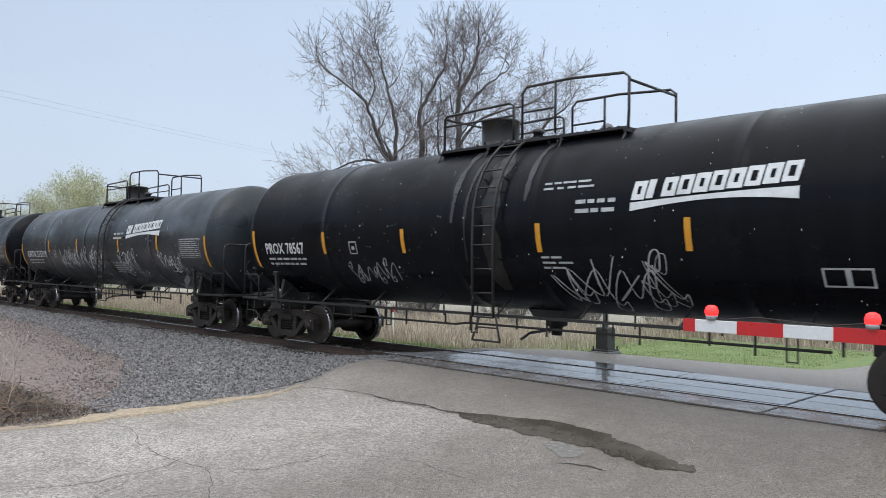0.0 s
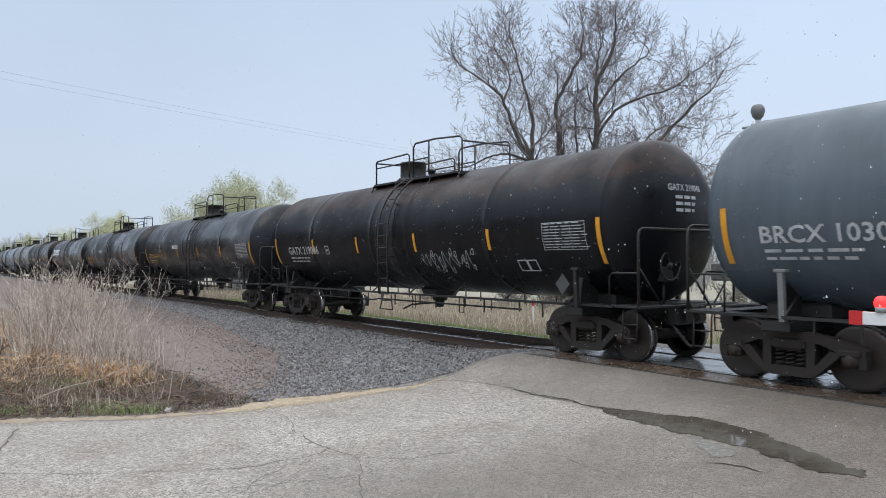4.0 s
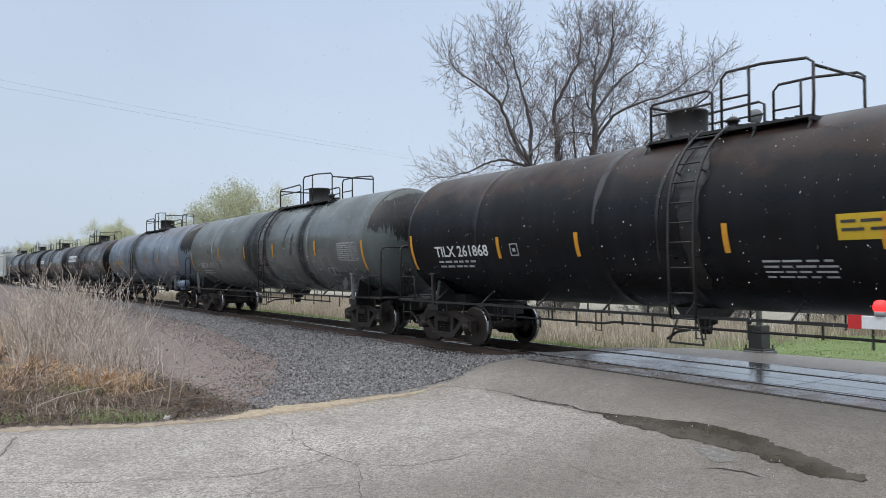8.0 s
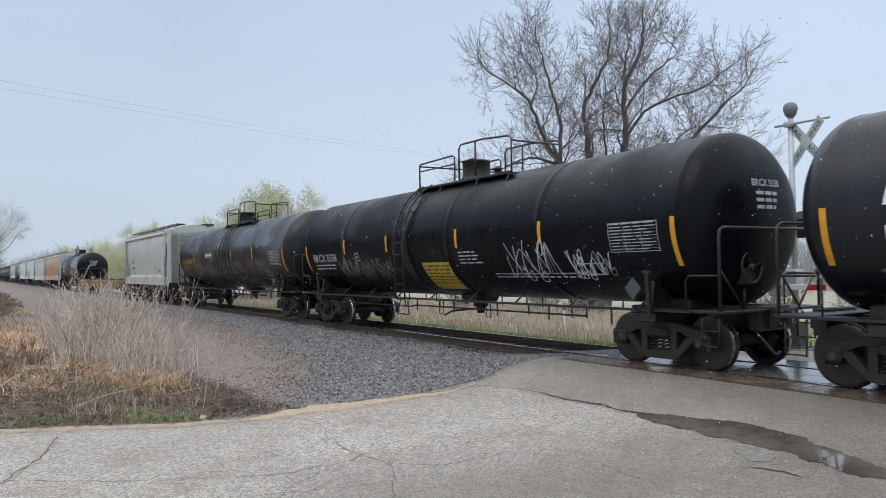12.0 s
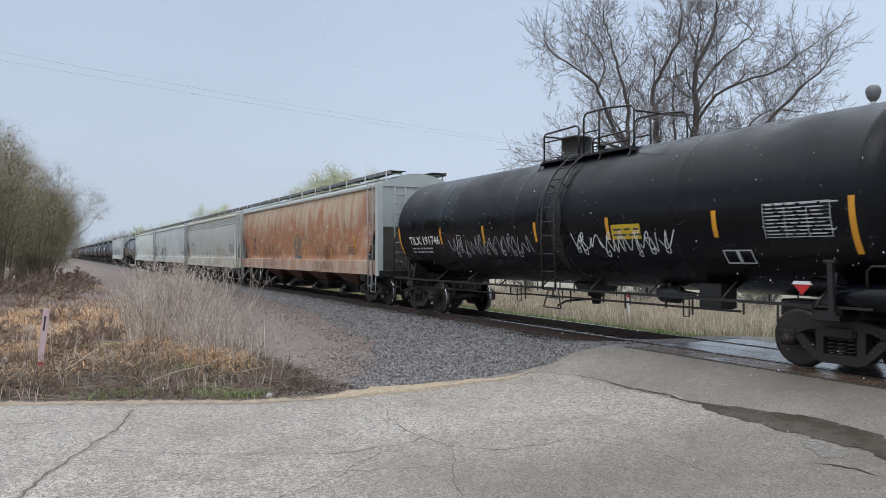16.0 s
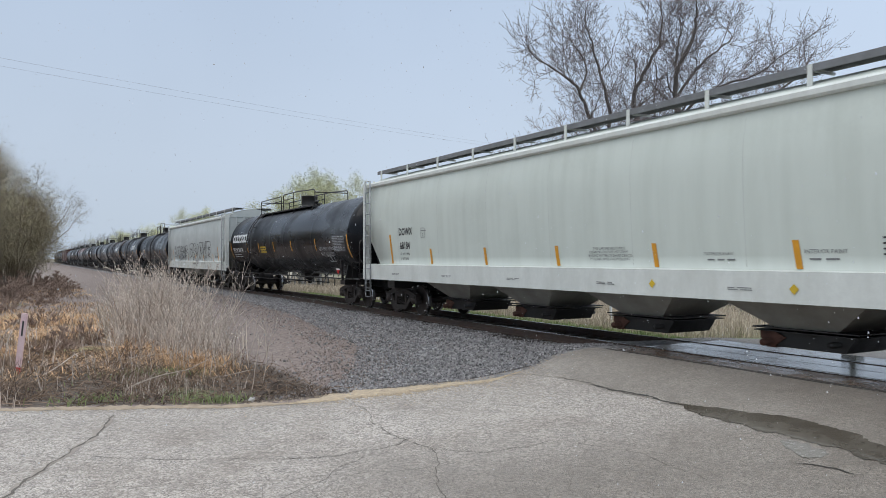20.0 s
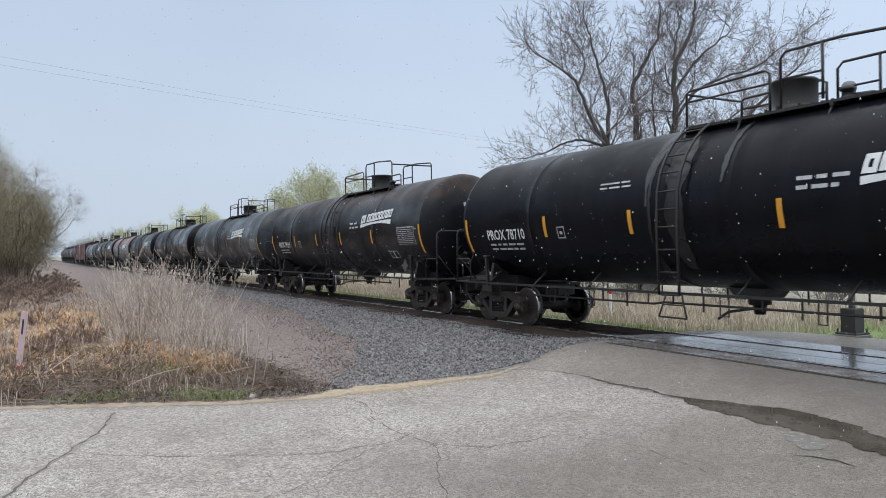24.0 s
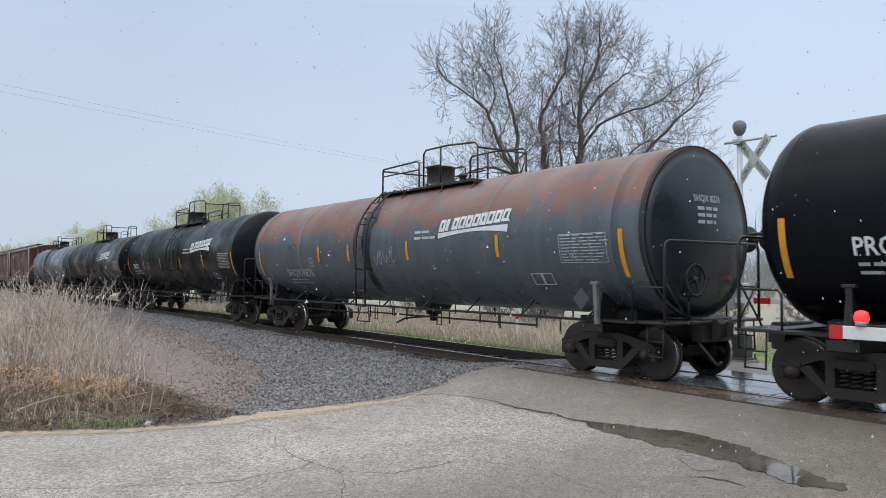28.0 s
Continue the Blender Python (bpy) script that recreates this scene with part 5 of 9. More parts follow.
def railing_mesh(length, tall):
    """Platform railing: low loop, tall loop and corner posts, on both sides."""
    g = Geo()
    h, r = length / 2, 0.024
    z0, z1, z2 = 4.12, 4.72, 4.98 if tall else 4.80
    for y in (-0.75, 0.75):
        g.tube([(-h, y, z0 - 0.2), (-h, y, z1 - 0.05), (-h + 0.06, y, z1), (-h * 0.15 - 0.1, y, z1 + 0.03), (-h * 0.15, y, z1 - 0.03), (-h * 0.15, y, z0 - 0.05)], r, 6)
        g.tube([(-h * 0.1 + 0.1, y, z0 - 0.05), (-h * 0.1 + 0.1, y, z2 - 0.1), (-h * 0.1 + 0.2, y, z2), (h * 0.45, y, z2), (h - 0.1, y, z2 - 0.08), (h, y, z2 - 0.16), (h, y, z0 + 0.2), (h - 0.02, y, z0 - 0.25)], r, 6)
        g.tube([(h * 0.3, y, z2), (h * 0.3, y, z0 - 0.02)], r, 6)
        g.tube([(-h, y, (z0 + z1) / 2 + 0.1), (-h * 0.15, y, (z0 + z1) / 2 + 0.1)], r * 0.8, 5)
        g.tube([(-h * 0.1 + 0.1, y, z0 + 0.42), (h * 0.3, y, z0 + 0.42)], r * 0.8, 5)
    for x in (-h, h):
        g.tube([(x, -0.75, z1 - 0.05 if x < 0 else z2 - 0.2), (x, 0.75, z1 - 0.05 if x < 0 else z2 - 0.2)], r, 6)
    return g.mesh("railing", "pipe")


def platform_mesh(length):
    g = Geo()
    h = length / 2
    for y0, y1 in ((-0.84, -0.48), (0.48, 0.84)):
        g.box(-h, h, y0, y1, 4.00, 4.04)
        for i in range(int(length / 0.16)):
            g.box(-h + 0.03 + i * 0.16, -h + 0.07 + i * 0.16, y0, y1, 4.04, 4.055)
    for x in (-h, -h * 0.4, h * 0.4, h):
        g.box(x - 0.03, x + 0.03, -0.86, 0.86, 3.95, 4.00)
        for s in (-1, 1):
            g.tube([(x, s * 0.82, 3.98), (x, s * 0.98, 3.72)], 0.020, 5)
    return g.mesh("platform", "underframe")


def manway_mesh():
    g = Geo()
    g.lathe([(4.02, 0.50), (4.12, 0.50), (4.13, 0.42), (4.20, 0.38), (4.22, 0.37), (4.60, 0.37), (4.61, 0.385), (4.64, 0.385), (4.66, 0.36), (4.67, 0.0)], "z", 24)
    for i in range(8):
        a = i / 8 * 6.283
        g.lathe([(4.10, 0.03), (4.19, 0.03)], "z", 6, (0.45 * math.cos(a), 0.45 * math.sin(a), 0), smooth=False)
    return g.mesh("manway", "underframe")


def valve_mesh():
    g = Geo()
    g.lathe([(4.05, 0.14), (4.16, 0.14), (4.17, 0.09), (4.30, 0.09), (4.31, 0.12), (4.35, 0.12), (4.40, 0.05), (4.40, 0)], "z", 12)
    g.tube([(0.0, 0, 4.22), (0.35, 0.1, 4.22), (0.42, 0.1, 4.12)], 0.04, 6)
    return g.mesh("safety_valve", "underframe")


def ladder_mesh():
    """Side ladder that leans over the round of the tank up to the platform."""
    g = Geo()
    line = [(-1.62, 1.0), (-1.66, 2.2)]
    for a in (8, 20, 32, 44, 54, 62):
        line.append((-(TANK_R + 0.12) * math.cos(radians(a)), TANK_Z + (TANK_R + 0.12) * math.sin(radians(a))))
    line.append((-0.72, 4.1))
    for x in (-0.24, 0.24):
        g.tube([(x, y, z) for y, z in line], 0.026, 6)
        # flared stirrup below the side rail
        g.tube([(x * 0.75, -1.50, 1.02), (x * 1.35, -1.54, 0.60)], 0.018, 5)
    g.tube([(-0.325, -1.54, 0.60), (0.325, -1.54, 0.60)], 0.018, 5)
    g.tube([(-0.25, -1.52, 0.82), (0.25, -1.52, 0.82)], 0.014, 5)
    zs = []
    for (y0, z0), (y1, z1) in zip(line, line[1:]):
        d = math.hypot(y1 - y0, z1 - z0)
        k = max(1, round(d / 0.36))
        zs += [(y0 + (y1 - y0) * i / k, z0 + (z1 - z0) * i / k) for i in range(k)]
    for y, z in zs:
        g.tube([(-0.24, y, z), (0.24, y, z)], 0.016, 5)
    for y, z in ((-1.66, 1.25), (-1.66, 2.0), (-1.42, 3.35)):
        for x in (-0.24, 0.24):
            g.tube([(x, y, z), (x, y * 0.86, z - 0.05)], 0.018, 5)
    return g.mesh("ladder", "pipe")


def end_railing_mesh():
    """Hoop of pipe across the end platform, with two struts; the end lies towards +x."""
    g = Geo()
    hoop = [(0.05, -1.36, 1.02), (0.05, -1.36, 2.26), (0.05, -1.33, 2.36), (0.05, -1.24, 2.40), (0.05, 1.24, 2.40), (0.05, 1.33, 2.36), (0.05, 1.36, 2.26), (0.05, 1.36, 1.02)]
    g.tube(hoop, 0.026, 6)
    for s in (-1, 1):
        g.tube([(0.05, s * 1.34, 1.72), (0.05, s * 0.75, 1.04)], 0.018, 5)
        g.tube([(-0.62, s * 1.36, 1.04), (-0.62, s * 1.36, 1.55), (-0.55, s * 1.36, 1.62), (0.05, s * 1.36, 1.62)], 0.018, 5)
    return g.mesh("end_railing", "pipe")


def end_platform_mesh():
    g = Geo()
    g.box(-0.55, 0.12, -1.38, 1.38, 1.00, 1.05, 0.01)
    g.box(-1.55, -0.5, 1.05, 1.42, 1.00, 1.04)
    g.box(-1.55, -0.5, -1.42, -1.05, 1.00, 1.04)
    for s in (-1, 1):
        for x in (-0.35, -0.02):
            g.tube([(x, s * 1.3, 1.0), (x, s * 1.33, 0.45)], 0.016, 5)
        for z in (0.47, 0.72):
            g.tube([(-0.35, s * 1.32, z), (-0.02, s * 1.32, z)], 0.014, 5)
    return g.mesh("end_platform", "underframe")


def sill_mesh():
    g = Geo()
    g.box(-2.9, 0.08, -0.24, 0.24, 0.72, 1.02, 0.02)
    g.box(-0.12, 0.10, -0.42, 0.42, 0.68, 1.10, 0.02)
    return g.mesh("stub_sill", "underframe")


def saddle_mesh():
    """Bolster with two wings that carry the tank."""
    g = Geo()
    g.box(-0.22, 0.22, -1.40, 1.40, 0.80, 0.98, 0.02)
    for s in (-1, 1):
        g.prism_x([(s * 1.30, 0.95), (s * 0.35, 0.95), (s * 0.35, 1.12), (s * 0.75, 1.22), (s * 1.10, 1.48), (s * 1.20, 1.52), (s * 1.24, 1.30)][::s], -0.05, 0.05)
    g.box(-0.5, 0.5, -0.8, 0.8, 0.98, 1.20, 0.03)
    return g.mesh("saddle", "underframe")


def brace_mesh(mat):
    """Slim upright from the bolster to the tank's flank."""
    g = Geo().prism_x([(-1.42, 0.96), (-1.49, 0.96), (-1.53, 1.66), (-1.46, 1.66)], -0.04, 0.04)
    return g.box(-0.09, 0.09, -1.54, -1.44, 1.66, 1.71, 0.01).mesh("brace", mat)


def side_rail(tc):
    """Long safety rail along the tank's foot, with hangers."""
    g = Geo()
    h = tc / 2 - 0.15
    for s in (-1, 1):
        g.box(-h, h, s * 1.45 - 0.05, s * 1.45 + 0.05, 1.00, 1.045)
        n = int(tc / 1.7)
        for i in range(n + 1):
            x = -h + 2 * h * i / n
            g.tube([(x, s * 1.45, 1.0), (x, s * 1.05, 1.32)], 0.022, 5)
            if i < n:
                for k in (0.25, 0.62):
                    u = x + 2 * h * k / n
                    g.box(u - 0.014, u + 0.014, s * 1.40 - 0.012, s * 1.40 + 0.012, 0.80 if k < 0.5 else 0.72, 1.0)
    return g


def brake_pipe(tc, seed):
    g, rnd = Geo(), random.Random(seed)
    h = tc / 2 - 1.6
    g.tube([(-h, -1.32, 0.80), (-h * 0.2, -1.32, 0.80), (-h * 0.15, -1.32, 0.84), (h, -1.32, 0.84)], 0.022, 5)
    for i in range(6):
        x = -h + 2 * h * (i + rnd.uniform(0.2, 0.8)) / 6
        w = rnd.choice((0.0, 0.14, 0.18))
        for o in ((0,) if w == 0 else (-w / 2, w / 2)):
            g.box(x + o - 0.009, x + o + 0.009, -1.335, -1.315, 0.66 if w else 0.78, 1.0)
        if w:
            g.tube([(x - w / 2, -1.33, 0.67), (x + w / 2, -1.33, 0.67)], 0.009, 5)
    return g


def outlet_mesh():
    g = Geo()
    g.lathe([(0.62, 0.0), (0.62, 0.10), (0.78, 0.12), (0.80, 0.20), (1.15, 0.22)], "z", 14)
    g.tube([(0.1, -0.1, 0.75), (0.15, -1.0, 0.72), (0.15, -1.25, 0.62)], 0.025, 5)
    g.prism([(-0.4, 1.1), (0.4, 1.1), (0.25, 0.92), (-0.25, 0.92)], -0.35, 0.35)
    return g.mesh("bottom_outlet", "underframe")


def valve_box_mesh():
    """Box of the brake valve, hung under the belly."""
    return Geo().box(-0.25, 0.25, -0.95, -0.55, 0.74, 1.2, 0.03).mesh("brake_valve", "underframe")


def brake_cylinder_mesh():
    """Brake cylinder with its push rod and hanger."""
    g = Geo()
    g.lathe([(-0.28, 0.0), (-0.28, 0.13), (-0.22, 0.17), (0.22, 0.17), (0.27, 0.10), (1.1, 0.022), (1.1, 0.0)], "x", 12, (0, -0.8, 0.9))
    g.box(-0.05, 0.05, -0.86, -0.74, 1.0, 1.25)
    return g.mesh("brake_cylinder", "underframe")


def brake_mesh():
    g = Geo()
    g.tube([(0.0, -0.35, 1.75), (0.06, -0.35, 1.75)], 0.06, 8)
    pts = [(0.05, -0.35 + 0.27 * math.cos(a), 1.75 + 0.27 * math.sin(a)) for a in np.linspace(0, 2 * math.pi, 17)]
    g.tube(pts, 0.018, 5)
    for a in (0.3, 1.9, 3.4, 5.0):
        g.tube([(0.04, -0.35, 1.75), (0.05, -0.35 + 0.27 * math.cos(a), 1.75 + 0.27 * math.sin(a))], 0.012, 4)
    g.box(-0.25, 0.0, -0.5, -0.2, 1.45, 1.95, 0.02)
    g.tube([(-0.1, -0.35, 1.45), (-0.1, -0.35, 1.0)], 0.03, 5)
    return g.mesh("hand_brake", "underframe")


def cylinder_mesh(mat):
    g = Geo()
    g.lathe([(-0.65, 0.0), (-0.65, 0.12), (-0.6, 0.2), (0.6, 0.2), (0.65, 0.12), (0.65, 0)], "x", 14, (0, -1.05, 1.28))
    g.box(-0.5, -0.4, -1.25, -0.85, 1.02, 1.12)
    g.box(0.4, 0.5, -1.25, -0.85, 1.02, 1.12)
    return g.mesh("air_reservoir", mat)


def placard_mesh(z):
    return Geo().add([(0, 0, z - 0.2), (0.19, 0, z), (0, 0, z + 0.2), (-0.19, 0, z), (0, 0.012, z - 0.2), (0.19, 0.012, z), (0, 0.012, z + 0.2), (-0.19, 0.012, z)],
                     [(0, 1, 2, 3), (7, 6, 5, 4), (0, 4, 5, 1), (1, 5, 6, 2), (2, 6, 7, 3), (3, 7, 4, 0)])


def add_red_placards(wagon, half):
    """The lower half of a red diamond under its folded white edge, and a whole one on the end."""
    tilt = Geo().prism([(-0.15, 0.0), (0.0, -0.16), (0.15, 0.0)], -0.006, 0.006)
    side = part("hazard_placard", tilt, "red", wagon, (half - 1.52, -1.56, 1.34), "red placard folded to a triangle")
    part("folded_edge", Geo().prism([(-0.17, 0.0), (0.17, 0.0), (0.13, 0.05), (-0.13, 0.05)], -0.014, 0.0), "white", side)
    m = pose(half + 0.16, -0.15, 1.42, 0, 0, 90)
    end = part("hazard_placard", placard_mesh(0), "white", wagon, m, "red and white diamond placard on the end")
    part("red_field", Geo().add([(0, -0.004, -0.185), (0.176, -0.004, 0), (0, -0.004, 0.185), (-0.176, -0.004, 0)], [(0, 1, 2, 3)]), "red", end)
    part("number_bar", Geo().add([(-0.09, -0.007, -0.028), (0.09, -0.007, -0.028), (0.09, -0.007, 0.028), (-0.09, -0.007, 0.028)], [(0, 1, 2, 3)]), "white", end)


MOVING = []


def drip(x, w, z0, z1, seed, lean=0.0):
    """A wavering stain that runs down the side."""
    k = max(6, int((z1 - z0) / 0.09))
    vs = []
    for i in range(k + 1):
        t = i / k
        z = z0 + (z1 - z0) * t
        c = x + lean * (t - 0.5) + 0.05 * noise.noise((seed, z * 1.1, 0))
        hw = w * 0.5 * (0.35 + 0.75 * t ** 0.5) * (0.75 + 0.6 * noise.noise((seed + 9, z * 2.3, 1)))
        hw = max(0.012, hw * min(1.0, 6 * (1 - t) + 0.25))
        vs += [(c - hw + 0.03 * noise.noise((seed, z * 9, 3)), z), (c + hw + 0.03 * noise.noise((seed, z * 9, 7)), z)]
    return vs, [(2 * i, 2 * i + 1, 2 * i + 3, 2 * i + 2) for i in range(k)]


def build_tank(right, left, paint, label, mark="", mark_mat="letter_white", logo="", graffiti=(), panel="", tall=True, stripes=None, reservoir=False, placard="placard_dull", long_deck=False, size=0.35, wide=1.08, mark_at=1.75, top=0.0, logo_w=3.6, bands=(), drips=(), soot=False, stencils=(), load=(), blocks=(), shield=False, over=1.5, seed=0, bar_z=2.30, mark_z=2.08, side_ladder=False, girth=TANK_R, deck=4.2):
    tc = right - left
    half = tc / 2 + over
    wagon = new("tank_wagon")
    tagged(wagon, label, "tank wagon", group="wagons of the train")
    MOVING.append((wagon, (right + left) / 2))
    lc = half - HEAD

    # a stouter or slimmer barrel keeps its foot at the same height
    foot, f = TANK_Z - TANK_R, girth / TANK_R
    swell = Matrix.Translation((0, 0, foot)) @ Matrix.Diagonal((1, f, f, 1)) @ Matrix.Translation((0, 0, -foot))

    def surf(x, z, off=0.012):
        r = TANK_R + off
        a = (z - TANK_Z) / TANK_R
        return (x, -r * math.cos(a) * f, foot + (TANK_Z - foot + r * math.sin(a)) * f)

    part("tank_shell", tank_mesh(half, paint) if not shield else tank_mesh(half - 0.3, paint), None, wagon, swell)
    if shield:
        # full-height shield plates over both heads
        rim = Geo().lathe([(-1.0, TANK_R + 0.004), (-0.30, TANK_R + 0.004)], "x", 56, (0, 0, TANK_Z))
        plate = Geo().lathe([(-0.315 + 0.24 * (1 - (r / TANK_R) ** 2), r) for r in (TANK_R - 0.012, 1.3, 1.0, 0.6, 0.3, 0.001)], "x", 56, (0, 0, TANK_Z))
        lip = Geo().lathe([(-0.36, TANK_R - 0.012), (-0.285, TANK_R - 0.012), (-0.285, TANK_R + 0.006), (-0.36, TANK_R + 0.006)], "x", 56, (0, 0, TANK_Z), smooth=False)
        for e in (-1, 1):
            m = pose(e * half, 0, 0, 0, 0, 0 if e > 0 else 180)
            part("shield_rim", rim, paint, wagon, m)
            part("head_shield", plate, "charcoal", wagon, m, "dark steel shield over the tank head")
            part("shield_lip", lip, "underframe", wagon, m)
    # the ladder stands beside the manway, or at the end of the deck
    lx = -4.5 if long_deck else top
    dx = 0.2 if long_deck else top + 1.35 if side_ladder else top - 1.1
    deck_x = -1.1 if long_deck else top + 1.75 if side_ladder else top + 0.2
    length = 8.4 if long_deck else deck
    part("manway", shared("manway", manway_mesh), None, wagon, swell @ Matrix.Translation((dx, 0, 0)))
    part("safety_valve", shared("valve", valve_mesh), None, wagon, swell @ Matrix.Translation((dx + 0.95, 0, 0)))
    part("platform", shared(("plat", length), lambda: platform_mesh(length)), None, wagon, swell @ Matrix.Translation((deck_x, 0, 0)))
    part("railing", shared(("rail", tall, length), lambda: railing_mesh(length, tall)), None, wagon, swell @ Matrix.Translation((deck_x, 0, 0)))
    part("ladder", shared("ladder", ladder_mesh), None, wagon, swell @ Matrix.Translation((lx, 0, 0)))
    lay("drip_stain", [drip(lx + 0.05, 0.62, 1.30, 4.02, seed * 1.3 + 50, 0.0), drip(lx - 0.55, 0.10, 1.9, 3.9, seed + 70, 0.15)], "stain", wagon, lambda x, z: surf(x, z, 0.008), "black product spilled down behind the ladder")
    part("side_rail", side_rail(tc), "underframe", wagon)
    part("brake_pipe", brake_pipe(tc, seed), "pipe", wagon)
    part("bottom_outlet", shared("outlet", outlet_mesh), None, wagon, (0.25, 0, 0))
    if reservoir:
        part("brake_valve", shared("valve_box", valve_box_mesh), None, wagon, (tc / 2 - 2.6, 0.0, 0.06))
        part("brake_cylinder", shared("brake_cyl", brake_cylinder_mesh), None, wagon, (tc / 2 - 3.9, 0.2, 0.1))
    for e in (-1, 1):
        m = pose(e * (half - 0.02), 0, 0, 0, 0, 0 if e > 0 else 180)
        part("end_platform", shared("endp", end_platform_mesh), None, wagon, m)
        part("end_railing", shared("endr", end_railing_mesh), None, wagon, m)
        part("stub_sill", shared("sill", sill_mesh), None, wagon, m)
        part("saddle", shared("saddle", saddle_mesh), None, wagon, (e * tc / 2, 0, 0))
        metal = "brace_grey" if paint in ("slate", "blue_grey", "rusty", "olive") else "pipe"
        for turn in (0, 180):
            part("brace", shared(("brace", metal), lambda: brace_mesh(metal)), None, wagon, pose(e * tc / 2 + 0.15, 0, 0, 0, 0, turn))
        add_truck(wagon, e * tc / 2)
    part("hand_brake", shared("brake", brake_mesh), None, wagon, (half - 0.15, 0, 0))
    add_couplers(wagon, half)
    if reservoir:
        part("air_reservoir", shared(("res", paint), lambda: cylinder_mesh(paint if paint.startswith("bl") else "steel_grey")), None, wagon, (tc / 2 + 0.7, -0.2, -0.12), "cylindrical steel air reservoir")
    # amber reflective stripes along the side and at both heads
    for x in (stripes or [k * half / 8.5 for k in (-4.7, -1.75, 1.35, 4.4)]):
        lay("reflective_stripe", [rect(x - 0.05, x + 0.05, bar_z - 0.23, bar_z + 0.23)], "orange", wagon, surf)
    for x in (-half + 0.75, half - 0.75):
        lay("reflective_stripe", [rect(x - 0.05, x + 0.05, 1.75, 2.62)], "orange", wagon, surf)
    if mark:
        vs, fs = words(mark, -half + mark_at, mark_z, size, bold=0.006, squeeze=wide)
        lay("reporting_mark", [(vs, fs)], mark_mat, wagon, surf)
        lay("data_lettering", [words(line, -half + mark_at + 0.05, mark_z - 0.18 - 0.15 * i, 0.115, squeeze=0.9) for i, line in enumerate(load)] or data_lines(-half + mark_at + 0.05, mark_z - 0.10, 1.5, 2, 0.05, 0.12, seed), "letter_dull" if mark_mat == "letter_white" else mark_mat, wagon, surf)
    lay("test_table", ring(half - 2.25, half - 1.08, 2.04, 2.58, 0.013) + [rect(half - 2.24, half - 1.1, 2.50 - 0.057 * k, 2.505 - 0.057 * k) for k in range(8)] + [rect(half - 2.25 + 0.39 * k, half - 2.242 + 0.39 * k, 2.05, 2.5) for k in (1, 2)] + data_lines(half - 2.2, 2.565, 1.07, 9, 0.02, 0.0575, seed + 3), "letter_dull", wagon, surf)
    lay("label_frame", ring(half - 3.2, half - 2.6, 1.56, 1.84, 0.028) + [rect(half - 2.93, half - 2.86, 1.58, 1.82)], "letter_dull", wagon, surf)
    lay("placard_frame", ring(-half + 4.5, -half + 4.75, 2.06, 2.32, 0.022) + [rect(-half + 4.58, -half + 4.67, 2.15, 2.22)], "letter_dull" if mark_mat != "letter_yellow" else mark_mat, wagon, surf)
    if mark:
        # the same mark in small letters on the end towards +x
        g = Geo()
        vs, fs = lettering(mark, 0.17, None, 0, 0.003)
        wid = max(v[0] for v in vs) * 0.9

        def head(y, z):
            d = min(1.5, math.hypot(y, z - TANK_Z))
            return ((half - 0.315 + 0.24 * (1 - (d / TANK_R) ** 2) if shield else lc + dish(d)) + 0.014, y, z)
        g.add([head(-wid / 2 + a * 0.9, 3.12 + b) for a, b, _ in vs], fs)
        for i in range(3):
            for y0, y1 in ((-0.30, -0.11), (-0.07, 0.10), (0.14, 0.27 - 0.03 * i)):
                g.add([head(y, z) for y, z in ((y0, 2.97 - i * 0.12), (y1, 2.97 - i * 0.12), (y1, 3.03 - i * 0.12), (y0, 3.03 - i * 0.12))], [(0, 1, 2, 3)])
        part("end_lettering", g, mark_mat, wagon, swell)
    if logo == "arc":
        lay("company_emblem", brand_arc(-half + 11.28, 2.66, 2.42, 0.50), "letter_white", wagon, surf, "white emblem of blocks over a swoosh")
        lay("data_lettering", data_lines(-half + 10.3, 2.86, 0.8, 2, 0.06, 0.14, seed + 8), "letter_dull", wagon, surf)
    if logo == "wide":
        lay("company_emblem", brand_wide(-half + mark_at, 2.60, logo_w, 0.13 * logo_w + 0.04), "letter_white", wagon, surf, "white emblem of slanted blocks")
    if logo == "tag":
        lay("company_emblem", [rect(-half + 6.0 + 0.17 * k, -half + 6.12 + 0.17 * k, 2.58, 2.70, 0.03) for k in range(6)] + [rect(-half + 6.0, -half + 7.0, 2.53, 2.555)], "letter_white", wagon, surf, "small white slanted emblem")
    for i, (x, z, wd, rows) in enumerate(blocks):
        lay("data_lettering", data_lines(x, z, wd, rows, 0.035, 0.09, seed + 30 + i), "letter_dull", wagon, surf)
    if panel:
        x0, x1, z0, z1 = panel
        lay("warning_panel", [rect(x0, x1, z0, z1)], "sign_yellow", wagon, surf, "yellow warning panel")
        lay("data_lettering", data_lines(x0 + 0.06, z1 - 0.08, x1 - x0 - 0.12, max(2, int((z1 - z0) / 0.14)), 0.04, 0.11, seed), "letter_black", wagon, lambda x, z: surf(x, z, 0.018))
    for i, (x0, x1, z0, z1, mat, *fat) in enumerate(graffiti):
        lay("graffiti", [bubble(x0, x1, z0, z1, fat[0], seed * 7 + i, 0.05) if fat else scribble(x0, x1, z0, z1, seed * 7 + i, 0.024 if x1 - x0 > 2 else 0.019)], mat, wagon, surf, "looping spray-paint scrawl")
    for i, (x, w, z0, z1, lean, mat) in enumerate(drips):
        lay("drip_stain", [drip(x, w, z0, z1, seed * 3.7 + i, lean)], mat, wagon, lambda x, z: surf(x, z, 0.007), "stain run down the tank side")
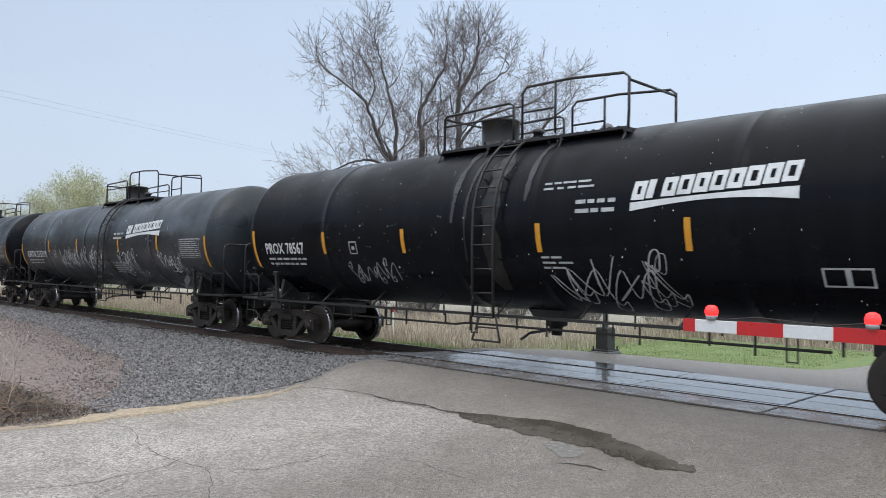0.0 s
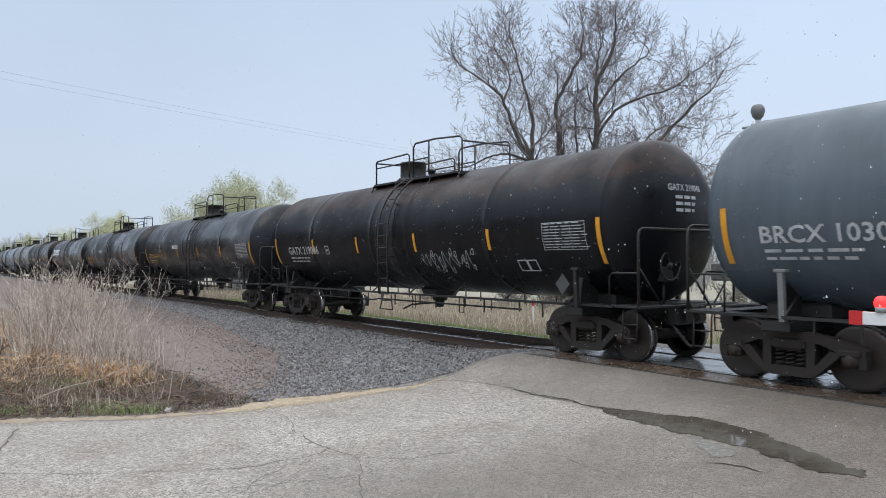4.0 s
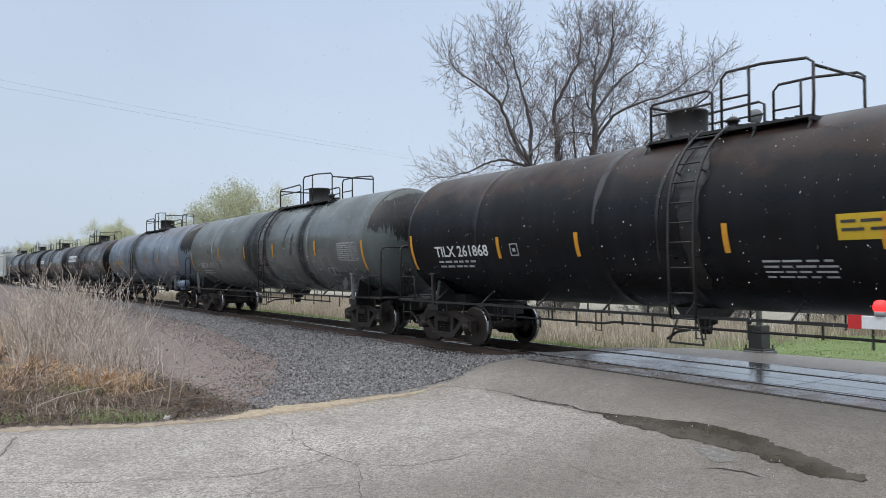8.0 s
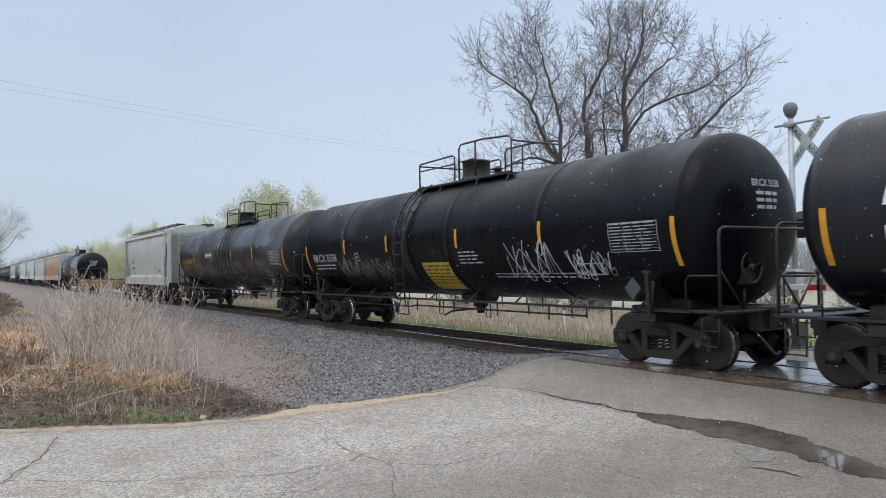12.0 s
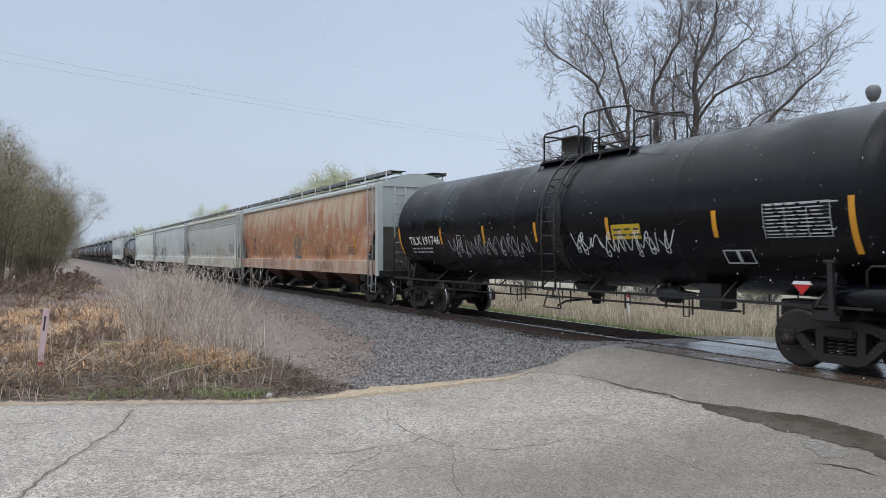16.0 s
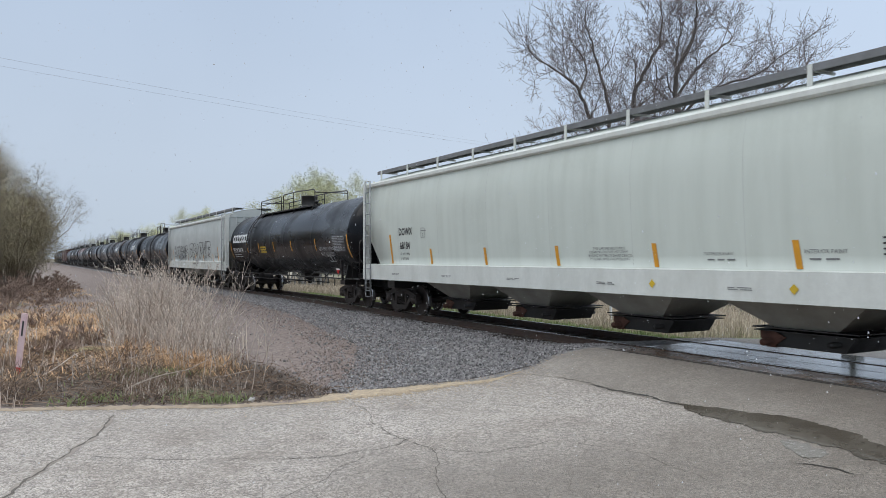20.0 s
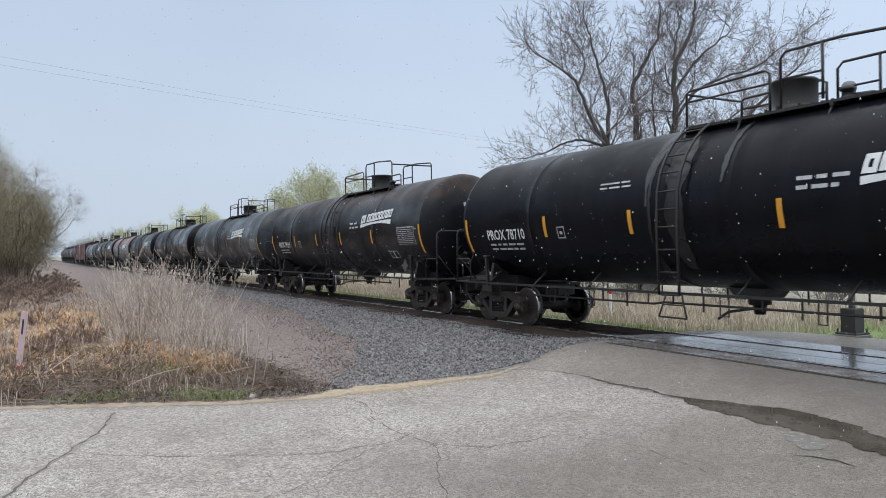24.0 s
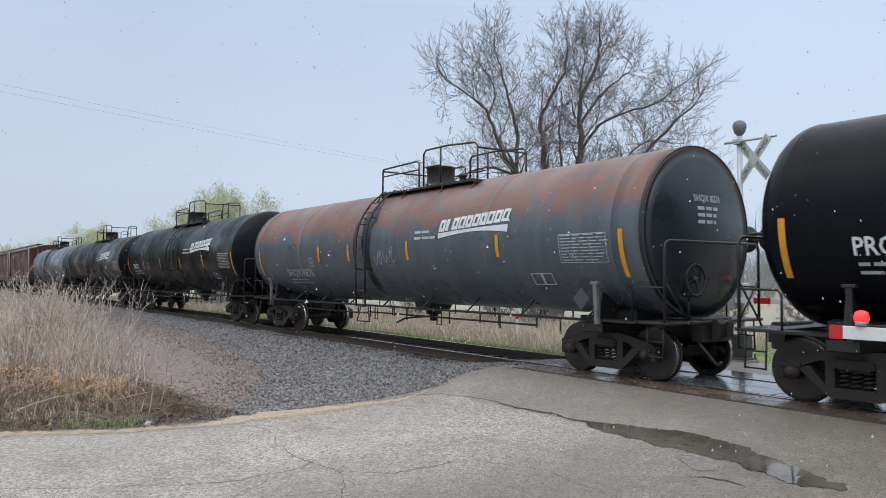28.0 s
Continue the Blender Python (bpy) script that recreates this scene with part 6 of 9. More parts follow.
    for text, x, z, sz in stencils:
        lay("stencil_note", [words(text, x, z, sz, squeeze=0.95)], "letter_dull", wagon, surf)
    for x0, x1, z0, z1, mat in bands:
        lay("repainted_band", [rect(x0, x1, z0, z1)], mat, wagon, lambda x, z: surf(x, z, 0.005), "repainted grey band")
    if soot:
        # spilled soot that has run down from the top of the head in streaks
        g, ys = Geo(), np.arange(-1.47, 0.62, 0.02)
        vs = []
        for y in ys:
            y = float(y)
            hi = math.sqrt(1.5 ** 2 - y * y)
            edge = 0.12 + 0.55 * max(0.0, y + 0.5) + 0.35 * noise.noise((seed, y * 1.3, 0)) + 0.22 * noise.noise((seed, y * 6.0, 3)) + 0.35 * noise.noise((seed, y * 23.0, 5))
            lo = min(hi - 0.01, max(-0.9, edge))
            for k in range(8):
                z = lo + (hi - lo) * k / 7
                vs.append((lc + dish(math.hypot(y, z)) + 0.007, y, TANK_Z + z))
        fs = [(i * 8 + k, i * 8 + 8 + k, i * 8 + 9 + k, i * 8 + 1 + k) for i in range(len(ys) - 1) for k in range(7)]
        part("soot_patch", g.add(vs, fs), "stain", wagon, swell, label="black soot on the tank head")
    if placard == "red":
        add_red_placards(wagon, half)
    else:
        part("hazard_placard", placard_mesh(0), placard, wagon, (tc / 2 - 0.15, -1.55, 1.40))
    return wagon


# ---------------------------------------------------------------- covered hopper wagons
def hopper_half(z, top=4.12):
    """Half width of the bulging hopper side at a height."""
    t = (z - 1.5) / (top - 1.5)
    return 1.50 + 0.09 * math.sin(math.pi * min(1, max(0, t)) * 0.75) - 0.10 * max(0, t - 0.75) / 0.25


def hopper_side(half, notch_z, notch_w, s, top):
    """Curved side sheet with the lower corners cut away at both ends."""
    zs = sorted({1.50, 1.8, 2.1, 2.4, 2.7, 3.0, 3.3, 3.6, 3.85, top, notch_z})
    vs = []
    for off in (0.0, -0.05):
        for z in zs:
            cut = notch_w * max(0.0, (notch_z - z) / (notch_z - 1.5)) if z < notch_z else 0.0
            for u in np.linspace(-1, 1, 13):
                vs.append((float(u) * (half - 0.12 - cut), s * (hopper_half(z, top) + off), z))
    k, rows = 13, len(zs)
    g = Geo()
    g.sm = True
    n = k * rows
    fs = [(j * k + i, j * k + i + 1, (j + 1) * k + i + 1, (j + 1) * k + i) for j in range(rows - 1) for i in range(k - 1)]
    back = [(d + n, c + n, b + n, a + n) for a, b, c, d in fs]
    rim = [(j * k + e, (j + 1) * k + e, (j + 1) * k + e + n, j * k + e + n) for j in range(rows - 1) for e in (0, k - 1)]
    rim += [(i, i + 1, i + 1 + n, i + n) for i in range(k - 1)]
    return g.add(vs, [f if s < 0 else f[::-1] for f in fs] + [f if s < 0 else f[::-1] for f in back] + rim)


def chute_mesh():
    g = Geo()
    t, b, zt, zb = (1.62, 1.45), (0.46, 0.62), 1.45, 0.60
    vs = [(sx * t[0], sy * t[1], zt) for sx, sy in ((-1, -1), (1, -1), (1, 1), (-1, 1))] + [(sx * b[0], sy * b[1], zb) for sx, sy in ((-1, -1), (1, -1), (1, 1), (-1, 1))]
    g.add(vs, [(0, 1, 5, 4), (1, 2, 6, 5), (2, 3, 7, 6), (3, 0, 4, 7), (7, 6, 5, 4)])
    return g


def gate_mesh():
    """Flanged outlet tray with a rack and a slide."""
    g = Geo()
    g.box(-0.66, 0.80, -0.74, 0.74, 0.585, 0.62)
    g.box(-0.50, 0.92, -0.70, 0.70, 0.535, 0.56)
    g.prism([(-0.42, 0.30), (0.30, 0.30), (0.62, 0.54), (-0.54, 0.54)], -0.60, 0.60)
    g.box(-0.60, 0.70, -0.75, -0.70, 0.50, 0.53)
    for x in (-0.5, -0.2, 0.1, 0.4, 0.66):
        g.box(x - 0.02, x + 0.02, -0.745, -0.60, 0.44, 0.60)
    return g.mesh("discharge_gate", "underframe")


def gate_end_mesh():
    """Round capped pipe that sticks out under the tray."""
    g = Geo()
    g.lathe([(-1.02, 0.0), (-1.02, 0.085), (-0.96, 0.13), (-0.90, 0.13), (-0.90, 0.10), (0.90, 0.10), (0.90, 0.13), (0.96, 0.13), (1.02, 0.085), (1.02, 0.0)], "y", 12, (-0.42, 0, 0.33))
    g.box(-0.60, -0.34, -0.86, -0.80, 0.26, 0.56, 0.01)
    return g.mesh("outlet_pipe", "gate_grey")


def slide_gate_mesh():
    """Boxed slide gate with a shaft."""
    g = Geo()
    g.box(-0.80, 0.80, -0.72, 0.72, 0.595, 0.615)
    g.box(-0.78, 0.78, -0.70, 0.70, 0.545, 0.56)
    g.prism([(-0.50, 0.29), (0.54, 0.29), (0.70, 0.56), (-0.50, 0.56)], -0.58, 0.58)
    g.tube([(0.44, -0.78, 0.42), (0.44, 0.78, 0.42)], 0.05, 6)
    return g.mesh("discharge_gate", "underframe")


def slide_end_mesh():
    """Cast rusty housing at the end of an outlet gate, with its pinion boss."""
    g = Geo()
    g.prism([(-0.64, 0.27), (-0.48, 0.27), (-0.48, 0.54), (-0.74, 0.54), (-0.74, 0.44)], -0.60, 0.60)
    g.tube([(-0.58, -0.78, 0.36), (-0.58, 0.78, 0.36)], 0.06, 8)
    g.prism([(-0.50, 0.30), (-0.32, 0.45), (-0.50, 0.54)], -0.61, -0.585)
    return g.mesh("gate_end", "gate_rust")


def hopper_ladder(zt):
    g = Geo()
    for x in (-0.2, 0.2):
        g.tube([(x, 0, 0.62), (x, 0, zt)], 0.022, 5)
    for i in range(int((zt - 0.7) / 0.36) + 1):
        g.tube([(-0.2, 0, 0.7 + i * 0.36), (0.2, 0, 0.7 + i * 0.36)], 0.016, 5)
    return g.mesh("ladder", "steel_grey")


def build_hopper(right, left, paint, sill, label, mark="", mark2="", bays=4, notch=(2.75, 1.05), over=1.72, graffiti=(), stripes=(), texts=(), top=4.14, ink="letter_black", chutes="hopper_dull", ribs=False, load=(), scrawl=(), stencils=(), diamonds=(), drop=0.0, tags=(), cactus=None, washed=None, slides=False, seed=0):
    tc = right - left
    half = tc / 2 + over
    wagon = tagged(new("hopper_wagon"), label, "hopper wagon", group="wagons of the train")
    MOVING.append((wagon, (right + left) / 2))

    def surf(x, z):
        if z < 1.5:
            return (x, -1.615, z)
        return (x, -hopper_half(z, top) - 0.008, z)

    for s in (-1, 1):
        part("side_sheet", hopper_side(half, notch[0], notch[1], s, top), paint, wagon)
        g = Geo().prism_x([(s * 1.60, 1.08 - drop), (s * 1.60, 1.56), (s * 1.52, 1.575), (s * 1.42, 1.575), (s * 1.42, 1.08 - drop)][::s], -half + 0.1, half - 0.1)
        part("side_sill", g, sill, wagon)
        g = Geo().prism_x([(s * 1.40, top - 0.05), (s * 1.53, top - 0.04), (s * 1.56, top - 0.01), (s * 1.56, top + 0.07), (s * 1.50, top + 0.12), (s * 1.28, top + 0.17), (s * 1.2, top + 0.12)][::s], -half, half)
        part("roof_rail", g, sill if sill != "sill_rust" else "hopper_grey", wagon)
        if ribs:
            for z in (3.66, 3.80, 3.94):
                y = s * (hopper_half(z, top) + 0.005)
                part("side_rib", Geo().box(-half + 0.12, half - 0.12, min(y, y + s * 0.03), max(y, y + s * 0.03), z, z + 0.06, 0.008), paint, wagon)
    # arched roof
    g, vs = Geo(), []
    g.sm = True
    for x in (-half, half):
        for i in range(9):
            y = -1.3 + 2.6 * i / 8
            vs.append((x, y, top + 0.13 + 0.36 * (1 - (y / 1.3) ** 2)))
    g.add(vs, [(i + 1, i, i + 9, i + 10) for i in range(8)])
    part("roof", g, paint if sill != "sill_rust" else "hopper_grey", wagon)
    for e in (-1, 1):
        vs = [(e * half - d, y, z) for d in (0.0, e * 0.06) for y, z in [(-1.3, top)] + [(-1.3 + 2.6 * i / 8, top + 0.125 + 0.36 * (1 - (1 - i / 4) ** 2)) for i in range(9)] + [(1.3, top)]]
        n = len(vs) // 2
        part("roof_end", Geo().add(vs, [tuple(range(n))[::e], tuple(range(n, 2 * n))[::-e]] + [(i, (i + 1) % n, n + (i + 1) % n, n + i) for i in range(n)]), paint if sill != "sill_rust" else "hopper_grey", wagon)
    # running boards on brackets along both edges of the roof
    n = int(half * 2 / 2.0)
    br = shared("bracket", lambda: Geo().prism([(-0.05, 4.22), (0.05, 4.22), (0.035, 4.70), (-0.035, 4.70)], -1.115, -1.09).box(-0.02, 0.02, -1.10, -0.5, 4.60, 4.64).mesh("bracket", "sill_white"))
    for s in (-1, 1):
        g = Geo()
        g.box(-half - 0.05, half + 0.05, s * 0.78 - 0.28, s * 0.78 + 0.28, 4.665, 4.69)
        for i in range(int(half * 2 / 0.5)):
            x = -half + 0.2 + i * 0.5
            g.box(x, x + 0.05, s * 0.78 - 0.28, s * 0.78 + 0.28, 4.69, 4.705)
        part("running_board", g, "hatch_dark", wagon)
        edge = Geo().box(-half - 0.05, half + 0.05, s * 1.075 - 0.012, s * 1.075 + 0.012, 4.585, 4.705, 0.004)
        part("board_edge", edge, "board_grey", wagon, label="grey galvanised edge of the roof walkway")
        for i in range(n + 1):
            part("bracket", br, None, wagon, pose(-half + 0.3 + (2 * half - 0.6) * i / n, 0, top - 4.14, 0, 0, 0 if s < 0 else 180))
    hat = shared("hatch", lambda: Geo().lathe([(4.30, 0.34), (4.50, 0.34), (4.52, 0.38), (4.58, 0.36), (4.60, 0.0)], "z", 16).mesh("hatch", "hopper_grey"))
    for i in range(5):
        part("hatch", hat, None, wagon, (-half + 2 * half * (i + 0.5) / 5, 0, 0))
    # ends: posts, upper sheet, sloping floor, ladders
    for e in (-1, 1):
        for s in (-1, 1):
            part("end_post", Geo().box(e * half - 0.11, e * half + 0.11, s * 1.50 - 0.10, s * 1.50 + 0.10, 1.05, top + 0.12, 0.015), sill if sill != "sill_rust" else "hopper_grey", wagon)
            part("ladder", shared("hladder", lambda: hopper_ladder(4.3)), None, wagon, pose(e * (half + 0.0) - e * 0.42, s * 1.66, 0, 0, 0, 0))
            g = Geo().tube([(e * (half + 0.08), s * 0.55, 1.1), (e * (half + 0.08), s * 0.55, top)], 0.022, 5).tube([(e * (half + 0.08), s * 0.95, 1.1), (e * (half + 0.08), s * 0.95, top)], 0.022, 5)
            for i in range(9):
                g.tube([(e * (half + 0.08), s * 0.55, 1.2 + i * 0.33), (e * (half + 0.08), s * 0.95, 1.2 + i * 0.33)], 0.016, 5)
            part("end_ladder", g, "steel_grey", wagon)
        g = Geo()
        x0, x1 = e * (half - 0.05), e * (half - notch[1] - 0.35)
        g.add([(x0, -1.42, notch[0]), (x0, 1.42, notch[0]), (x0, 1.40, top + 0.1), (x0, -1.40, top + 0.1), (x0 - e * 0.05, -1.42, notch[0]), (x0 - e * 0.05, 1.42, notch[0]), (x0 - e * 0.05, 1.40, top + 0.1), (x0 - e * 0.05, -1.40, top + 0.1)],
              [(0, 1, 2, 3), (7, 6, 5, 4), (0, 3, 7, 4), (1, 5, 6, 2), (0, 4, 5, 1), (3, 2, 6, 7)])
        part("end_sheet", g, paint if sill != "sill_rust" else "hopper_grey", wagon)
        g = Geo().add([(x0 - e * 0.02, -1.44, notch[0] + 0.02), (x0 - e * 0.02, 1.44, notch[0] + 0.02), (x1, 1.44, 1.2), (x1, -1.44, 1.2), (x0 - e * 0.1, -1.44, notch[0] + 0.04), (x0 - e * 0.1, 1.44, notch[0] + 0.04), (x1 - e * 0.1, 1.44, 1.2), (x1 - e * 0.1, -1.44, 1.2)],
                      [(0, 1, 2, 3), (7, 6, 5, 4), (0, 4, 5, 1), (2, 6, 7, 3), (1, 5, 6, 2), (3, 7, 4, 0)])
        part("slope_sheet", g, "hopper_dull" if bays > 2 else paint, wagon)
        part("end_sill", Geo().box(e * half - 0.14, e * half + 0.14, -1.55, 1.55, 1.02, 1.24, 0.02).box(min(e * half, e * (half - 2.6)), max(e * half, e * (half - 2.6)), -0.28, 0.28, 0.72, 1.08, 0.02), "underframe", wagon)
        part("bolster", Geo().box(e * tc / 2 - 0.25, e * tc / 2 + 0.25, -1.42, 1.42, 0.82, 1.10, 0.03), "underframe", wagon)
        part("corner_step", Geo().tube([(e * (half - 0.1), -1.58, 1.1), (e * (half - 0.1), -1.60, 0.5), (e * (half - 0.5), -1.60, 0.5), (e * (half - 0.5), -1.58, 1.1)], 0.02, 5).tube([(e * (half - 0.1), -1.60, 0.78), (e * (half - 0.5), -1.60, 0.78)], 0.016, 5), "steel_grey", wagon)
        add_truck(wagon, e * tc / 2)
    span = tc - 2.3
    w = span / bays
    cm = shared(("chute", bays, round(w, 1), chutes), lambda: chute_mesh().mesh("chute", chutes))
    for i in range(bays):
        x = -span / 2 + w * (i + 0.5)
        ch = part("chute", cm, None, wagon, Matrix.Translation((x, 0, 0)) @ Matrix.Diagonal((w / 3.1, 1, 1, 1)))
        if slides:
            part("discharge_gate", shared("slide_gate", slide_gate_mesh), None, ch)
            part("gate_end", shared("slide_end", slide_end_mesh), None, ch, label="orange rusty cast end")
        else:
            part("discharge_gate", shared("gate", gate_mesh), None, ch)
            part("outlet_pipe", shared("gate_end", gate_end_mesh), None, ch, label="capped grey outlet pipe")
    add_couplers(wagon, half)
    for x, z0, z1 in stripes or [(-half + m, 1.60, 2.02) for m in (4.6, 8.0, 10.7, 13.3, 16.2)] + [(-half + 2.2, 1.60, 2.45), (half - 2.0, 1.60, 2.45)]:
        lay("reflective_stripe", [rect(x - 0.055, x + 0.055, z0, z1, -0.12)], "orange", wagon, surf)
    if mark:
        lay("reporting_mark", [words(mark, -half + 2.62, 2.46, 0.31, bold=0.007, squeeze=0.88), words(mark2, -half + 2.66, 2.04, 0.31, bold=0.007, squeeze=0.88)], ink, wagon, surf)
    lay("data_lettering", ([words(line, -half + 2.68, 1.86 - 0.15 * i, 0.11, squeeze=0.85) for i, line in enumerate(load)] or data_lines(-half + 2.65, 1.92, 1.2, 2, 0.03, 0.12, seed)) + data_lines(half - 2.9, 2.05, 0.8, 4, 0.026, 0.075, seed + 1), ink, wagon, surf)
    for i, (x, z, wd, rows) in enumerate(texts):
        lay("stencil_note", data_lines(x, z, wd, rows, 0.026, 0.075, seed + 5 + i), "ink_faded" if ink == "letter_black" else ink, wagon, surf)
    if washed:
        x0, x1 = washed
        k = 24
        vs = []
        for i in range(k + 1):
            u = i / k
            x, zt = x0 + (x1 - x0) * u, 3.05 + 0.25 * noise.noise((u * 3, seed, 0)) - 0.9 * max(0, u - 0.93) / 0.07
            vs += [(x, 1.62 + (zt - 1.62) * j / 6) for j in range(7)]
        fs = [(i * 7 + j, i * 7 + 7 + j, i * 7 + 8 + j, i * 7 + 1 + j) for i in range(k) for j in range(6)]
        lay("washed_patch", [(vs, fs)], "hopper_washed", wagon, lambda x, z: (surf(x, z)[0], surf(x, z)[1] + 0.004, z), "cleaner repainted patch on the side sheet")
    # welded sheet joints and rain streaks down the side
    for k in range(1, 8):
        x = -half + 2 * half * k / 8
        lay("weld_seam", [stroke([(x, 1.62 + (top - 1.76) * j / 14) for j in range(15)], 0.007, random.Random(k))], "seam" if sill != "sill_rust" else "seam_rust", wagon, lambda x, z: (surf(x, z)[0], surf(x, z)[1] + 0.003, z))
    rnd = random.Random(seed)
    for k in range(7 if paint == "hopper_rust" else 4 if paint == "hopper_beige" else 0):
        x = rnd.uniform(-half + 1.5, half - 1.5)
        z = rnd.uniform(2.0, 3.6)
        lay("rust_streak", [drip(x, rnd.uniform(0.02, 0.07), max(1.62, z - rnd.uniform(0.3, 1.2)), z, seed + 20 + k, 0.0)], "rust_spray" if paint != "hopper_rust" else "seam_rust", wagon, lambda x, z: (surf(x, z)[0], surf(x, z)[1] + 0.002, z), "rust streak below a weld")
    if cactus is not None:
        rnd, arms = random.Random(3), []
        for line in (((0, 1.55), (0.03, 2.2), (0, 2.72)), ((0, 1.9), (-0.3, 1.95), (-0.42, 2.2), (-0.4, 2.55)), ((0, 2.05), (0.3, 2.1), (0.36, 2.3), (0.33, 2.5))):
            arms.append(stroke(rounded([(cactus + a, b) for a, b in line]), 0.24, rnd))
        lay("graffiti", arms, "cactus_green", wagon, surf, "faded grey-green painted cactus")
        lay("graffiti", [stroke(rounded([(cactus - 0.6, 1.66), (cactus - 0.1, 1.72), (cactus + 0.5, 1.62)]), 0.12, rnd)], "teal", wagon, surf, "teal spray-paint stroke")
    for k, (line, x, z, size) in enumerate(stencils):
        lay("stencil_line", [words(line, x, z, size, squeeze=1.05)], "ink_faded", wagon, surf)
    for line, x, z, size in tags:
        lay("graffiti", [words(line, x, z, size, shear=0.15, bold=0.004, squeeze=0.9)], "letter_black", wagon, surf, "black hand-sprayed capital letters")
    if mark:
        lay("inspection_stencil", ring(-half + 4.08, -half + 4.34, 2.36, 2.64, 0.014) + [words("C", -half + 4.16, 2.40, 0.12)] + data_lines(-half + 4.13, 2.57, 0.15, 1, 0.018, 0.03, seed), "ink_faded" if ink == "letter_black" else ink, wagon, surf, "small square outlined stencil")
    for x in diamonds:
        lay("warning_diamond", [([(x - 0.08, 1.30), (x, 1.22), (x + 0.08, 1.30), (x, 1.38)], [(0, 1, 2, 3)])], "sign_yellow", wagon, surf, "small yellow diamond")
    for line, x, z in scrawl:
        lay("handwriting", [words(line, x, z, 0.19, squeeze=1.05)], "rust_spray", wagon, surf, "rust-coloured scrawled words")
    lay("sill_lettering", [r for x in np.linspace(-half + 2.2, half - 2.2, 6) for r in data_lines(float(x), 1.30, 0.42, 2, 0.014, 0.032, seed + int(x * 3))], "ink_faded" if ink == "letter_black" else ink, wagon, surf)
    for i, (x0, x1, z0, z1, mat, *fat) in enumerate(graffiti):
        lay("graffiti", [bubble(x0, x1, z0, z1, fat[0], seed * 9 + i, 0.022 if mat in ("tag_rust", "tag_pale") else 0.05) if fat else scribble(x0, x1, z0, z1, seed * 9 + i, 0.012 if mat in ("tag_rust", "tag_pale") else 0.022)], mat, wagon, surf, "looping spray-paint scrawl")
    return wagon


M["hopper_dull"] = material("dull_grey_chute_paint", (0.33, 0.325, 0.29), 0.6, second=(0.20, 0.19, 0.165), amount=0.8, scale=1.5)
M["chute_rust"] = material("rust_brown_chute", (0.085, 0.045, 0.03), 0.65, second=(0.15, 0.07, 0.04), amount=0.8, scale=1.5)


